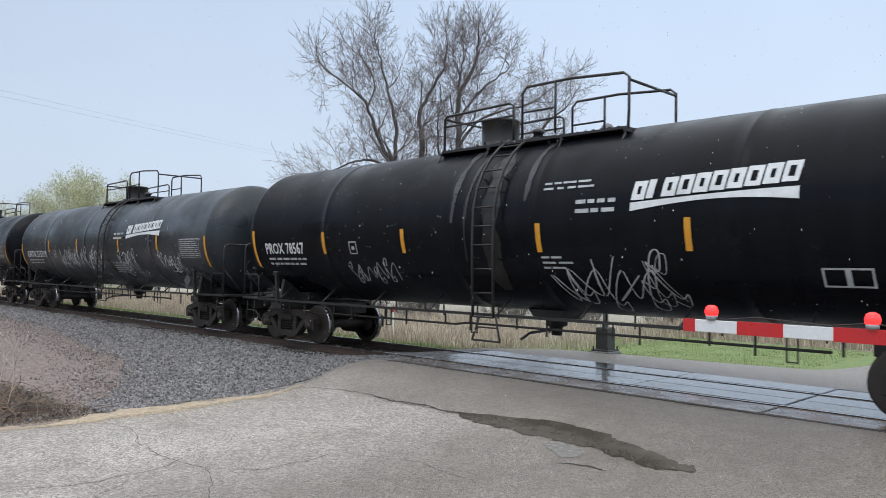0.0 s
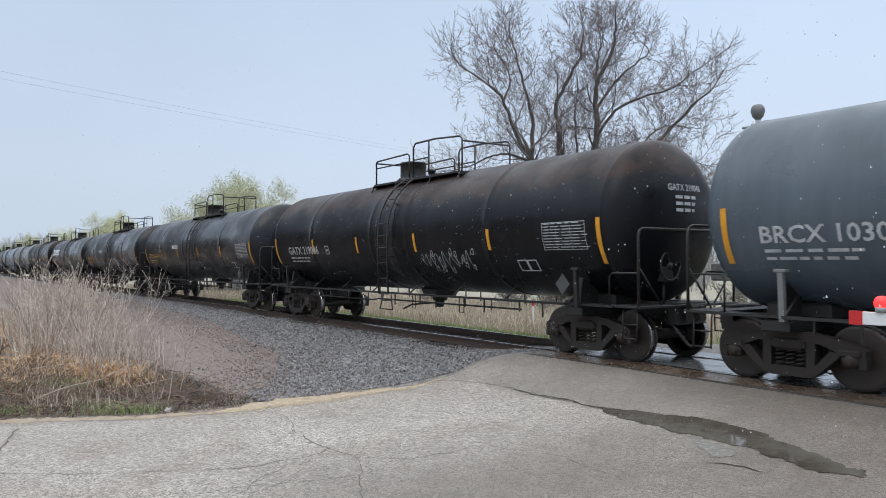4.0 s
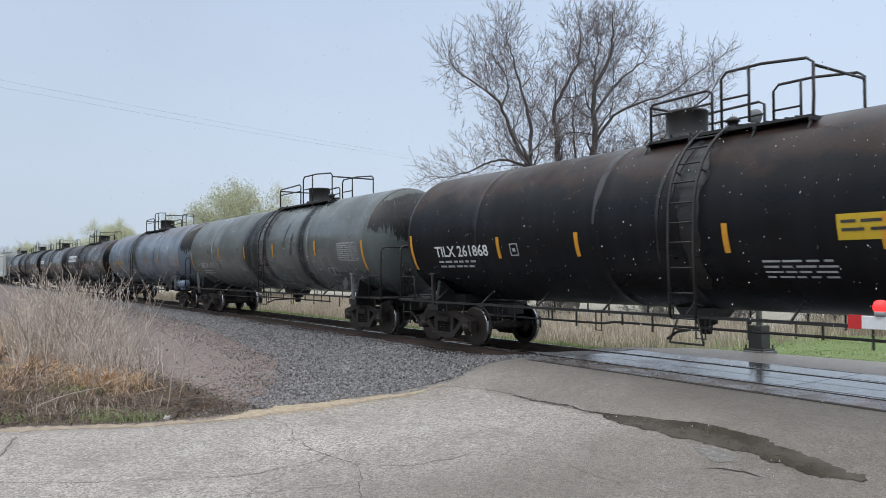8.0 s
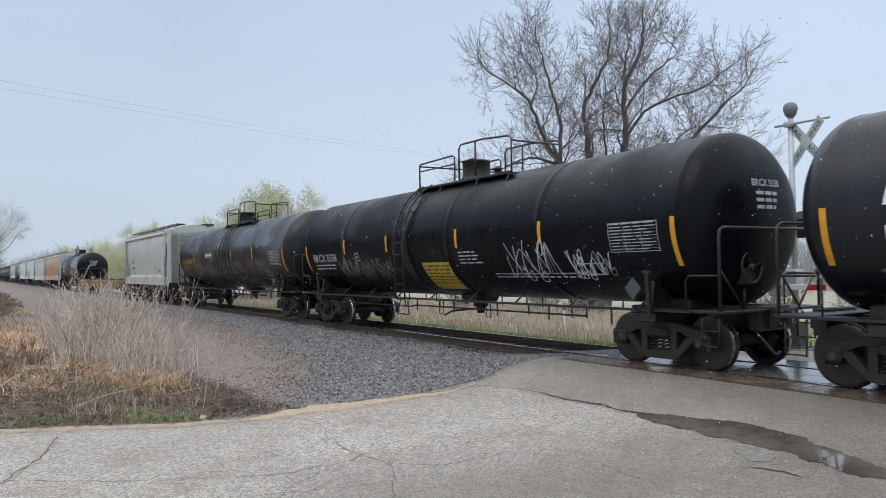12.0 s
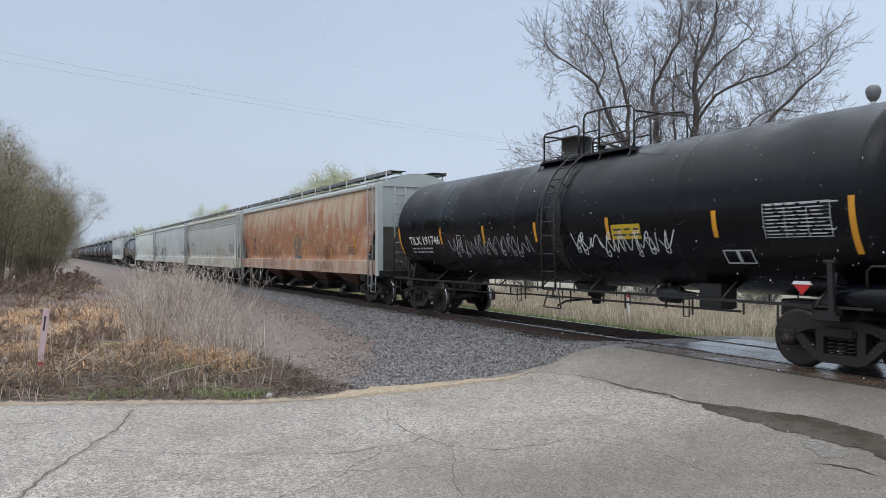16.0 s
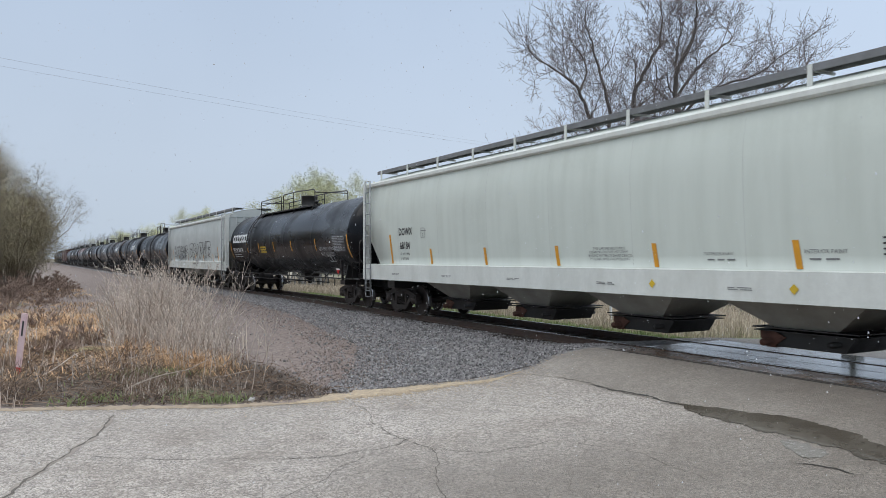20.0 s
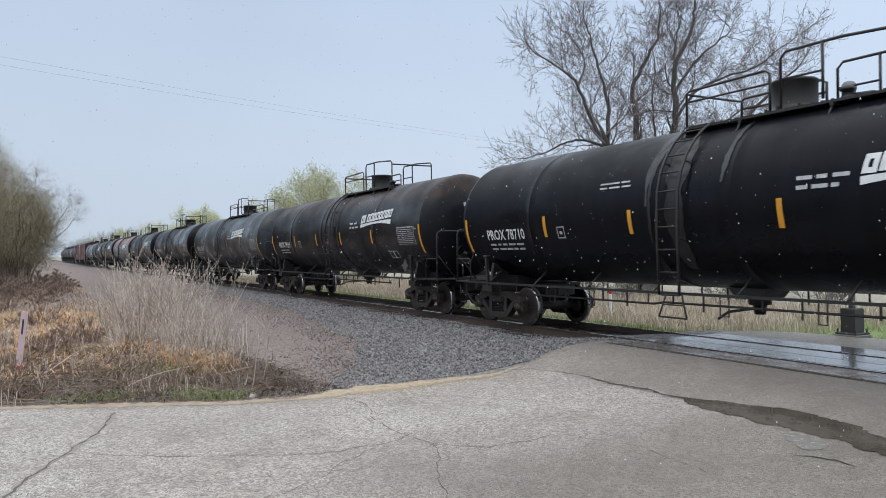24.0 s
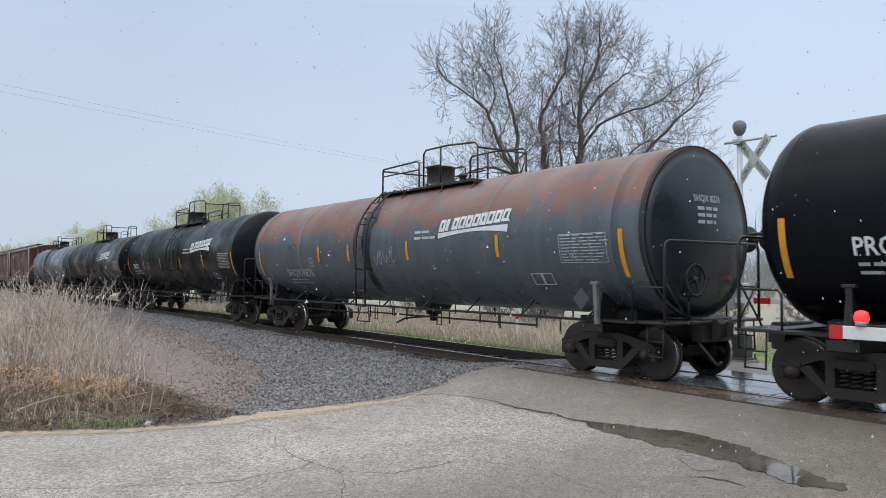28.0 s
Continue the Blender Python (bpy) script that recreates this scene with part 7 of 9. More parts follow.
# ---------------------------------------------------------------- long flat wagon
def build_flat(right, left, label):
    tc = right - left
    half = tc / 2 + 3.2
    wagon = tagged(new("flat_wagon"), label, "flat wagon", group="wagons of the train")
    MOVING.append((wagon, (right + left) / 2))
    part("deck", Geo().box(-half, half, -1.35, 1.35, 1.08, 1.14, 0.01), "hatch_dark", wagon)
    for s in (-1, 1):
        y0, y1 = s * 1.36, s * 1.42
        # the sill is cut away over the bogies
        e1, e2 = tc / 2 + 0.50, tc / 2 - 1.83
        out = [(-half, 1.145), (-half, 0.64), (-e1 - 0.44, 0.66), (-e1, 0.97), (-e2 - 0.36, 0.97), (-e2, 0.67), (e2, 0.67), (e2 + 0.36, 0.97), (e1, 0.97), (e1 + 0.44, 0.66), (half, 0.64), (half, 1.145)]
        part("side_sill", Geo().prism(out, min(y0, y1), max(y0, y1)), "flat_yellow", wagon)
        part("sill_flange", Geo().box(-half, half, min(s * 1.34, s * 1.50), max(s * 1.34, s * 1.50), 1.145, 1.172), "flange_brown", wagon)
        rail = Geo()
        for k in range(4):
            x0 = -half + 0.6 + k * (2 * half - 1.2) / 4
            rail.box(x0, x0 + (2 * half - 1.2) / 4 - 0.9, min(s * 0.95, s * 1.12), max(s * 0.95, s * 1.12), 1.172, 1.275, 0.01)
            rail.box(x0 - 0.12, x0 + 0.10, min(s * 1.13, s * 1.46), max(s * 1.13, s * 1.46), 1.174, 1.31, 0.015)
        part("guide_rail", rail, "underframe", wagon)
    hook = Geo().box(-0.05, 0.05, -1.47, -1.425, 0.98, 1.13, 0.012).tube([(0, -1.45, 1.0), (0.02, -1.49, 0.92), (-0.02, -1.47, 0.86), (0.03, -1.46, 0.80)], 0.028, 6).lathe([(-1.475, 0.0), (-1.475, 0.05), (-1.425, 0.06)], "y", 10, (0.0, 0, 0.78))
    pk = shared("pocket", lambda: hook.mesh("lashing_hook", "chute_rust"))
    bk = shared("chock", lambda: Geo().box(-0.12, 0.12, -1.45, -1.24, 1.174, 1.262, 0.012).box(-0.05, 0.05, -1.462, -1.445, 1.19, 1.245, 0.008).mesh("deck_bracket", "flat_yellow"))
    for i in range(21):
        x = -half + 0.65 + (2 * half - 1.3) * i / 20
        if abs(abs(x) - tc / 2 + 0.6) > 1.0:
            part("lashing_hook", pk, None, wagon, (x, 0, 0.02 * (i % 3)))
        part("deck_bracket", bk, None, wagon, (x + 0.2, 0, 0))
    for e in (-1, 1):
        part("hanging_box", Geo().box(e * (tc / 2 - 0.34) - 0.33, e * (tc / 2 - 0.34) + 0.33, -1.475, -1.40, 0.76, 1.14, 0.012), "flat_yellow", wagon)
    stack = Geo()
    for k in range(7):
        stack.box(-0.9 + 0.22 * k, -0.62 + 0.22 * k, -0.7 + 0.11 * (k % 3), -0.1 + 0.13 * (k % 2), 1.145, 1.20 + 0.045 * (k % 4), 0.012)
    part("loose_chains", stack, "chute_rust", wagon, (-tc / 2 + 1.2, 0.3, 0.0), "rusty hardware lying on the deck")
    hp = Geo()
    hp.lathe([(1.145, 0.5), (1.30, 0.5), (1.33, 0.42), (1.34, 0.0)], "z", 14)
    hp.box(-1.0, 1.0, -0.3, 0.3, 1.145, 1.25, 0.02)
    hm = hp.mesh("hitch", "underframe")
    for x in (-half + 3.2, -half + 4.6, 1.0, half - 4.5, half - 3.0):
        part("hitch", hm, None, wagon, (x, 0.1, 0))
    part("centre_sill", Geo().prism([(-half, 1.06), (half, 1.06), (half, 0.74), (tc / 2 - 1.6, 0.74), (tc / 2 - 2.6, 0.42), (-tc / 2 + 2.6, 0.42), (-tc / 2 + 1.6, 0.74), (-half, 0.74)][::-1], -0.3, 0.3), "underframe", wagon)

    def surf(x, z):
        return (x, -1.430, z)

    for x in (-half + 0.6, -7.3, 4.4, 7.9):
        lay("yellow_panel", [rect(x, x + 0.62, 0.88, 0.98)], "bright_yellow", wagon, surf)
    for i in range(15):
        x = -half + 0.7 + (2 * half - 1.4) * ((i * 0.618) % 1.0)
        if abs(abs(x) - tc / 2 + 0.6) > 1.5:
            lay("rust_streak", [drip(x, 0.16, 0.69, 1.10, i * 2.1, 0.0)], "rust_spray", wagon, lambda a, z: (a, -1.427, z), "rust run down from the deck's edge")
    for x in (-half + 0.35, -tc / 2 + 2.3):
        lay("data_lettering", data_lines(x, 0.80, 0.7, 1, 0.03, 0.06, 3) + data_lines(x + 0.2, 0.98, 0.6, 3, 0.022, 0.05, 4), "letter_black", wagon, surf)
    lay("mark_panel", [rect(-6.12, -4.75, 0.70, 1.0)], "letter_black", wagon, surf)
    lay("reporting_mark", [words("PTTX", -5.92, 0.745, 0.30, bold=0.008, squeeze=1.12)], "letter_white", wagon, lambda x, z: (x, -1.436, z))
    for e in (-1, 1):
        part("end_sill", Geo().box(e * half - 0.1, e * half + 0.1, -1.4, 1.4, 0.70, 1.12, 0.02), "flat_yellow", wagon)
        part("bolster", Geo().box(e * tc / 2 - 0.3, e * tc / 2 + 0.3, -1.35, 1.35, 0.78, 1.06, 0.02), "underframe", wagon)
        add_truck(wagon, e * tc / 2)
    add_couplers(wagon, half)
    return wagon


# ---------------------------------------------------------------- the train, from its head to its tail
W, D, K, Y = "letter_white", "letter_dull", "letter_black", "letter_yellow"
build_tank(282.55, 268.45, "black", "black tank wagon with white arc emblem and spray-paint tags", "PROX 78567", logo="arc", drips=((-0.95, 0.2, 2.6, 4.6, 0.1, "dust"), (0.75, 0.16, 2.9, 4.6, 0.1, "dust")), seed=1, top=-0.09, wide=0.84, mark_at=1.23, stripes=(-4.94, -2.34, 1.0, 3.64), graffiti=((-4.2, -2.75, 1.42, 1.92, D), (1.1, 3.33, 1.0, 2.03, D)), blocks=((1.08, 3.18, 0.8, 2), (1.0, 2.0, 0.5, 3)), girth=1.60)
build_tank(264.3, 250.05, "charcoal", "charcoal tank wagon with white arc emblem and spray-paint tags", "GATX 215319", logo="arc", seed=2, top=0.9, mark_at=1.36, bar_z=2.49, stripes=(-4.6, -1.67, 2.03, 4.9), graffiti=((-3.5, -0.97, 1.73, 2.37, D), (-0.99, 0.42, 1.56, 2.46, W), (2.0, 3.3, 1.37, 2.32, W), (5.0, 6.3, 1.6, 2.2, W)), blocks=((1.3, 1.87, 1.1, 5),))
build_tank(246.12, 231.97, "black", "black tank wagon with a grey reporting mark", "GATX 229174", mark_mat=W, top=1.0, seed=3, mark_at=1.82, mark_z=1.8, bar_z=2.46, stripes=(-4.53, -1.34, 1.7, 4.6), blocks=((-2.65, 1.50, 0.6, 2), (-1.85, 1.69, 1.1, 4)))
build_tank(227.8, 215.45, "black_dusty", "black tank wagon with wide white emblem", "PROX 74954", load=("LD LMT 190700 LB  86500 KG", "LT WT  72300 LB  32800 KG"), logo="wide", graffiti=((-2.6, -0.6, 1.6, 2.0, D), (2.0, 4.2, 1.6, 2.1, D)), drips=((-0.95, 0.2, 2.6, 4.6, 0.1, "dust"), (0.75, 0.16, 2.9, 4.6, 0.1, "dust")), seed=4, top=0.0, mark_at=2.1, wide=0.74, stripes=(-3.45, -1.6, 1.09, 3.5), girth=1.47)
build_tank(211.09, 197.08, "slate", "slate grey tank wagon with soot-streaked head", "BRCX 1030", mark_mat=D, soot=True, drips=((-1.15, 0.5, 1.6, 3.4, 0.0, "stain"), (-3.3, 0.05, 3.0, 4.6, 0.2, "stain"), (1.6, 0.05, 2.8, 4.5, 0.1, "stain")), seed=5, top=0.0, side_ladder=True, mark_at=1.3, stripes=(-4.6, -1.86, 1.46, 4.95))
build_tank(193.0, 179.5, "black_brown", "plain brownish black tank wagon", "GATX 219046", mark_mat=D, seed=6, graffiti=((1.5, 3.5, 1.6, 2.1, D),))
build_tank(175.3, 160.98, "black_dusty", "black tank wagon with yellow reporting mark and small white emblem", "UTLX 666474", mark_mat=Y, logo="tag", seed=7, top=0.4, mark_at=1.31, girth=1.495)
build_tank(156.68, 142.5, "black_dusty", "black tank wagon with yellow reporting mark and small white emblem", "UTLX 666124", mark_mat=Y, logo="tag", seed=8, top=0.45, mark_at=1.31, bar_z=1.95, stripes=(-5.24, -1.78, 1.19, 4.71), graffiti=((1.69, 3.03, 1.62, 2.21, W),), girth=1.495)
build_tank(138.6, 124.32, "black_dusty", "black tank wagon with wide white emblem and large spray-paint tags", "PROX 77154", logo="wide", drips=((-0.95, 0.2, 2.6, 4.6, 0.1, "dust"), (0.75, 0.16, 2.9, 4.6, 0.1, "dust")), seed=9, top=0.31, mark_at=1.55, wide=0.82, bar_z=2.25, stripes=(-4.8, -1.82, 1.15, 4.23), graffiti=((-2.26, -0.13, 1.58, 2.06, D), (0.2, 5.3, 0.80, 2.34, "spray_grey", 4), (5.3, 7.3, 1.5, 2.2, "spray_grey")), girth=1.465)
build_tank(119.97, 107.18, "black_brown", "brownish black tank wagon with yellow warning panel", "TILX 261868", drips=((-0.95, 0.2, 2.6, 4.6, 0.1, "dust"), (0.75, 0.16, 2.9, 4.6, 0.1, "dust")), seed=10, top=1.0, bar_z=2.24, stripes=(-3.77, -1.45, 1.70, 4.0), blocks=((2.22, 1.88, 1.2, 4),), panel=(3.4, 4.2, 2.15, 2.5), deck=3.0)
build_tank(103.1, 88.69, "olive", "olive grey tank wagon with black spill marks", "BRCX 1017", mark_mat=D, soot=True, seed=11, top=0.75, side_ladder=True, mark_at=1.89, mark_z=1.89, bar_z=2.47, stripes=(-4.22, -1.25, 1.56, 4.93), drips=((-4.1, 0.06, 1.6, 3.7, 0.7, 'stain'), (-1.15, 0.07, 2.3, 3.7, 0.6, 'stain'), (-0.8, 0.10, 2.6, 3.9, 0.5, 'stain'), (2.6, 0.08, 2.6, 3.4, 0.2, 'stain'), (3.1, 0.10, 2.3, 3.0, 0.1, 'stain')))
build_tank(84.91, 70.7, "blue_grey", "pale blue-grey tank wagon with yellow reporting mark and air reservoir", "UTLX 668333", mark_mat=Y, reservoir=True, soot=True, seed=12, top=-1.1, side_ladder=True, mark_at=2.0, mark_z=2.15, bar_z=2.48, stripes=(-4.14, -1.52, 1.4, 4.3), drips=((-3.95, 0.05, 1.8, 3.9, 0.35, "stain"), (3.4, 0.12, 1.35, 4.3, 0.25, "stain"), (-1.8, 0.04, 1.5, 2.7, 0.1, "stain")))
build_tank(66.52, 52.53, "black_brown", "brownish black tank wagon with wide white emblem and coloured spray-paint lettering", "PROX 77165", load=("LD LMT 209800 LB 95200 KG", "LT WT 76200 LB 34590 KG"), logo="wide", graffiti=((-4.0, -2.9, 1.6, 2.0, W), (0.8, 4.6, 1.35, 2.25, "teal", 4), (0.86, 4.66, 1.38, 2.28, D, 4), (3.6, 4.8, 1.9, 2.5, "salmon"), (1.2, 3.0, 2.1, 2.5, "salmon"), (3.9, 4.6, 2.1, 2.6, W)), reservoir=True, drips=((-0.95, 0.2, 2.6, 4.6, 0.1, "dust"), (0.75, 0.16, 2.9, 4.6, 0.1, "dust")), seed=13, top=-1.0, side_ladder=True, mark_at=2.07, wide=0.8, bar_z=2.27, stripes=(-4.09, -1.3, 1.3, 4.19), girth=1.47)
build_tank(48.25, 35.6, "black_dusty", "black tank wagon with wide white emblem", "PROX 74277", mark_at=1.55, logo="wide", logo_w=2.2, graffiti=((-2.5, -1.2, 1.7, 2.1, D),), drips=((-0.95, 0.2, 2.6, 4.6, 0.1, "dust"), (0.75, 0.16, 2.9, 4.6, 0.1, "dust")), seed=14, top=0.45, bar_z=2.22, stripes=(-4.1, -1.98, 1.40, 4.11), girth=1.47)
build_tank(31.52, 17.03, "black", "black tank wagon with yellow warning panel and white spray-paint tags", "BRCX 5538", mark_mat=D, seed=15, top=-1.2, side_ladder=True, mark_at=1.29, bar_z=2.52, stripes=(-4.93, -2.16, 1.40, 4.53), panel=(-0.42, 0.88, 1.02, 1.95), graffiti=((-5.5, -2.1, 1.5, 2.15, "spray_grey"), (3.36, 4.93, 1.51, 2.42, W), (5.22, 6.38, 1.55, 2.12, W)), blocks=((1.4, 2.2, 0.8, 4), (2.6, 1.62, 3.0, 2)))
build_tank(13.16, -1.25, "black_dusty", "black tank wagon with yellow reporting mark and small white emblem", "UTLX 667447", mark_mat=Y, logo="tag", seed=16, top=0.29, mark_at=1.39, bar_z=2.54, mark_z=2.25, stripes=(-4.82, -1.63, 1.51, 4.44))
build_hopper(-6.47, -16.67, "hopper_beige", "hopper_beige", "short light grey two-bay hopper wagon with open ends", "CBFX", "440417", bays=2, notch=(4.0, 1.3), over=1.75, seed=17, stripes=((-5.2, 1.6, 1.9), (0.0, 1.6, 1.75), (5.2, 1.6, 1.9)))
build_flat(-22.12, -41.9, "long weathered yellow flat wagon with empty deck")
build_tank(-48.1, -62.49, "black_clean", "clean glossy black tank wagon with white spray-paint tags", "TILX 191746", reservoir=True, placard="red", over=1.25, seed=19, top=0.6, mark_at=1.44, stripes=(-4.87, -2.47, -0.11, 2.45, 5.21), graffiti=((-4.39, -0.41, 1.75, 2.26, D), (1.26, 4.22, 1.79, 2.25, W)), panel=(2.56, 3.39, 2.08, 2.38), deck=3.2)
build_hopper(-66.47, -83.39, "hopper_rust", "sill_rust", "rust-streaked hopper wagon with cactus tag and scrawled letters", "CCBX", "72405", load=("LD LMT 219200 LB 99400 KG", "LT WT 66800 LB 30300 KG"), cactus=0.85, graffiti=((-5.5, -2.2, 1.14, 2.08, "tag_rust", 5), (3.3, 5.8, 1.14, 2.1, "tag_rust", 5), (-4.0, -3.55, 1.24, 1.36, "salmon")), texts=((1.5, 2.55, 1.2, 3),), stripes=((-8.11, 1.6, 2.53), (-5.67, 1.6, 2.04), (-1.73, 1.6, 2.02), (1.9, 1.6, 2.02), (5.4, 1.6, 2.02), (8.1, 1.6, 2.5)), chutes="chute_rust", seed=20)
build_hopper(-87.25, -103.15, "hopper_beige", "sill_cream", "stained beige hopper wagon with black tags", "DOWX", "22400", graffiti=((1.3, 1.8, 1.66, 1.86, "rust_spray"), (1.9, 4.5, 1.15, 2.28, "tag_pale", 4), (4.6, 5.2, 1.62, 2.2, "rust_spray"), (5.3, 5.85, 1.62, 1.85, "rust_spray"), (-6.2, -5.6, 1.2, 1.34, K)), drop=0.10, tags=(("PASE", -1.32, 1.80, 0.26), ("INC..", -1.12, 1.60, 0.2), ("KFA", -0.30, 1.78, 0.2), ("AOW..", -0.24, 1.60, 0.2)),
             stencils=(("CAUTION: DO NOT USE STEAM", 6.34, 2.34, 0.10), ("BOILING WATER OR SHARP OBJECTS", 6.34, 2.25, 0.10), ("TO CLEAN. ENTER CAR WITH", 6.34, 2.16, 0.10), ("CLEAN SOFT SOLED SHOES", 6.34, 2.07, 0.10), ("NOTE: CAR HAS FOUR COMPARTMENTS", -0.64, 1.24, 0.085), ("CAUTION: REMOVE BOTH CAPS BEFORE OPERATING", -0.76, 1.03, 0.085)), texts=((-0.38, 1.14, 1.5, 1), (6.36, 1.78, 0.5, 3), (-4.62, 1.2, 1.15, 1)), ribs=True, scrawl=(("yes you should", -3.6, 1.80), ("get to know Hime", -3.45, 1.62)), load=("LD LMT 220000", "LT WT 68000"), stripes=((-7.6, 1.6, 2.5), (-4.9, 1.6, 2.0), (-1.56, 1.6, 1.98), (2.77, 1.6, 1.98), (5.96, 1.6, 1.98), (7.7, 1.6, 2.5)), seed=21)
build_hopper(-106.73, -124.11, "hopper_grey", "sill_white", "light grey hopper wagon with bulging black spray-paint letters", "CCBX", "73377", load=("LD LMT 219400 LBS 99500 KGS", "LT WT 66600 LBS 30200 KGS"), graffiti=((-5.6, -1.9, 1.18, 2.4, K, 4),), washed=(-1.2, 6.4), stripes=((-8.2, 1.6, 2.5), (-5.6, 1.6, 2.0), (-0.03, 1.6, 2.02), (2.9, 1.6, 2.02), (6.32, 1.6, 2.02), (8.4, 1.6, 2.5)), seed=22)
build_hopper(-127.8, -144.73, "hopper_white", "sill_white", "clean dull white hopper wagon with stencilled notes", "DOWX", "68184", load=("LD LMT 219700", "LT WT 66300"), texts=((4.32, 1.75, 0.6, 1), (6.2, 1.76, 0.55, 1)), stencils=(("THIS CAR SPECIALLY LINED", 1.42, 1.93, 0.072), ("CLEANING: DO NOT USE STEAM,", 1.30, 1.86, 0.072), ("BOILING WATER OR SHARP OBJECTS", 1.27, 1.79, 0.072), ("TO CLEAN RINSE CAR WITH SOFT", 1.30, 1.72, 0.072), ("EXTERIOR PAINT", 4.25, 1.81, 0.075), ("INTERIOR PAINT", 6.12, 1.83, 0.085)), diamonds=(3.12, 6.0), stripes=((-8.1, 1.6, 2.5), (-5.5, 1.6, 2.03), (-2.63, 1.6, 2.03), (0.27, 1.6, 2.03), (3.15, 1.6, 2.03), (6.03, 1.6, 2.03), (8.3, 1.6, 2.5)), slides=True, seed=23)
build_tank(-148.97, -164.91, "black_clean", "black pressure tank wagon with wide white emblem and long top deck", "PROX 94124", mark_at=1.20, logo="wide", logo_w=2.9, long_deck=True, tall=False, placard="red", stencils=(("LIQUEFIED PETROLEUM GAS", 5.65, 2.06, 0.2), ("NOT-ODORIZED", 5.7, 1.84, 0.2)), seed=24, stripes=(-5.26, -3.08, -0.51, 2.13, 5.27), panel=(-2.79, -1.85, 2.03, 2.34))
build_hopper(-168.57, -184.8, "hopper_grey", "sill_white", "light grey hopper wagon covered with black spray-paint letters", "CCBX", "73451", graffiti=((-6.4, -2.0, 1.5, 2.6, K, 4), (-1.0, 5.4, 1.45, 2.7, K, 6), (-5.6, -3.0, 1.7, 2.2, "blue_grey")), seed=25)
build_tank(-189.2, -203.9, "black", "black tank wagon with a grey reporting mark", "GATX 229156", mark_mat=W, seed=26)
build_tank(-208.3, -221.68, "black", "black tank wagon with white arc emblem", "PROX 78710", logo="arc", drips=((-0.95, 0.2, 2.6, 4.6, 0.1, "dust"), (0.75, 0.16, 2.9, 4.6, 0.1, "dust")), seed=27, top=-0.35, side_ladder=True, mark_at=1.68, wide=0.84, bar_z=2.33, stripes=(-4.11, -1.43, 1.82, 4.0), blocks=((-2.3, 3.13, 0.8, 2),))
build_tank(-225.9, -239.29, "black_brown", "brownish black tank wagon with white arc emblem", "PROX 79219", logo="arc", drips=((-0.95, 0.2, 2.6, 4.6, 0.1, "dust"), (0.75, 0.16, 2.9, 4.6, 0.1, "dust")), seed=28, top=0.15, side_ladder=True, mark_at=1.68, wide=0.84, bar_z=2.33, stripes=(-4.20, -1.48, 1.13, 3.95), graffiti=((-0.55, 0.0, 1.9, 2.4, "blue_grey"),))
build_tank(-243.52, -257.89, "charcoal", "charcoal tank wagon with white arc emblem", "GATX 215307", size=0.38, wide=0.95, logo="arc", seed=29, top=-0.5, side_ladder=True, mark_at=1.58, bar_z=2.52, stripes=(-4.72, -2.0, 1.38, 4.49), graffiti=((-4.84, -4.39, 1.51, 1.97, D), (-4.3, -3.45, 1.25, 1.9, D), (-2.98, -2.1, 1.62, 2.0, D)))
build_tank(-262.32, -276.11, "black", "black tank wagon with yellow warning panels", "TILX 283615", load=("LD LMT 207500 LB 94100 KG", "LT WT 78500 LB 35600 KG"), size=0.38, seed=30, top=-0.6, side_ladder=True, bar_z=2.55, stripes=(-4.64, -1.6, 1.22, 4.26), panel=(-2.5, -1.75, 2.26, 2.52), bands=((5.5, 7.2, 2.5, 4.7, "slate"),), blocks=((1.0, 2.25, 0.9, 4),), mark_at=1.97)
build_tank(-280.47, -293.82, "black", "black tank wagon with white arc emblem and yellow scrawl", "PROX 78685", logo="arc", graffiti=((-2.0, -0.4, 1.5, 2.0, Y),), drips=((-0.95, 0.2, 2.6, 4.6, 0.1, "dust"), (0.75, 0.16, 2.9, 4.6, 0.1, "dust")), seed=31, top=0.37, mark_at=1.68, wide=0.84, bar_z=2.36, stripes=(-4.60, -1.92, 1.34, 4.04))
build_tank(-298.22, -312.62, "rusty", "slate grey tank wagon with rust-stained top and white arc emblem", "SHQX 8276", mark_mat=D, logo="arc", shield=True, seed=32, top=-0.8, side_ladder=True, mark_at=2.7, mark_z=1.74, bar_z=2.42, stripes=(-3.5, -1.7, 1.25, 4.66), graffiti=((-0.35, 0.7, 2.0, 2.5, D),))
u = -312.62 - 4.1
for i, (kind, paint, label) in enumerate((("arc", "black", "black tank wagon with white arc emblem"), ("arc", "black", "black tank wagon with white arc emblem"), ("", "slate", "plain slate grey tank wagon"),
                                          ("box", "brown_car", "plain oxide brown hopper wagon"), ("box", "brown_car", "plain oxide brown hopper wagon"), ("", "black", "plain black tank wagon"), ("arc", "charcoal", "charcoal tank wagon with white arc emblem"),
                                          ("", "black", "plain black tank wagon"), ("", "black_brown", "plain brownish black tank wagon"), ("", "black", "plain black tank wagon"))):
    if kind == "box":
        build_hopper(u, u - 12.6, paint, paint, label, seed=40 + i, ink=D, chutes="chute_rust")
        u -= 12.6 + 4.2
    else:
        build_tank(u, u - 13.9, paint, label, mark="PROX" if i == 0 else "", logo=kind, seed=40 + i, girth=1.585 if i == 0 else TANK_R)
        u -= 13.9 + 4.1


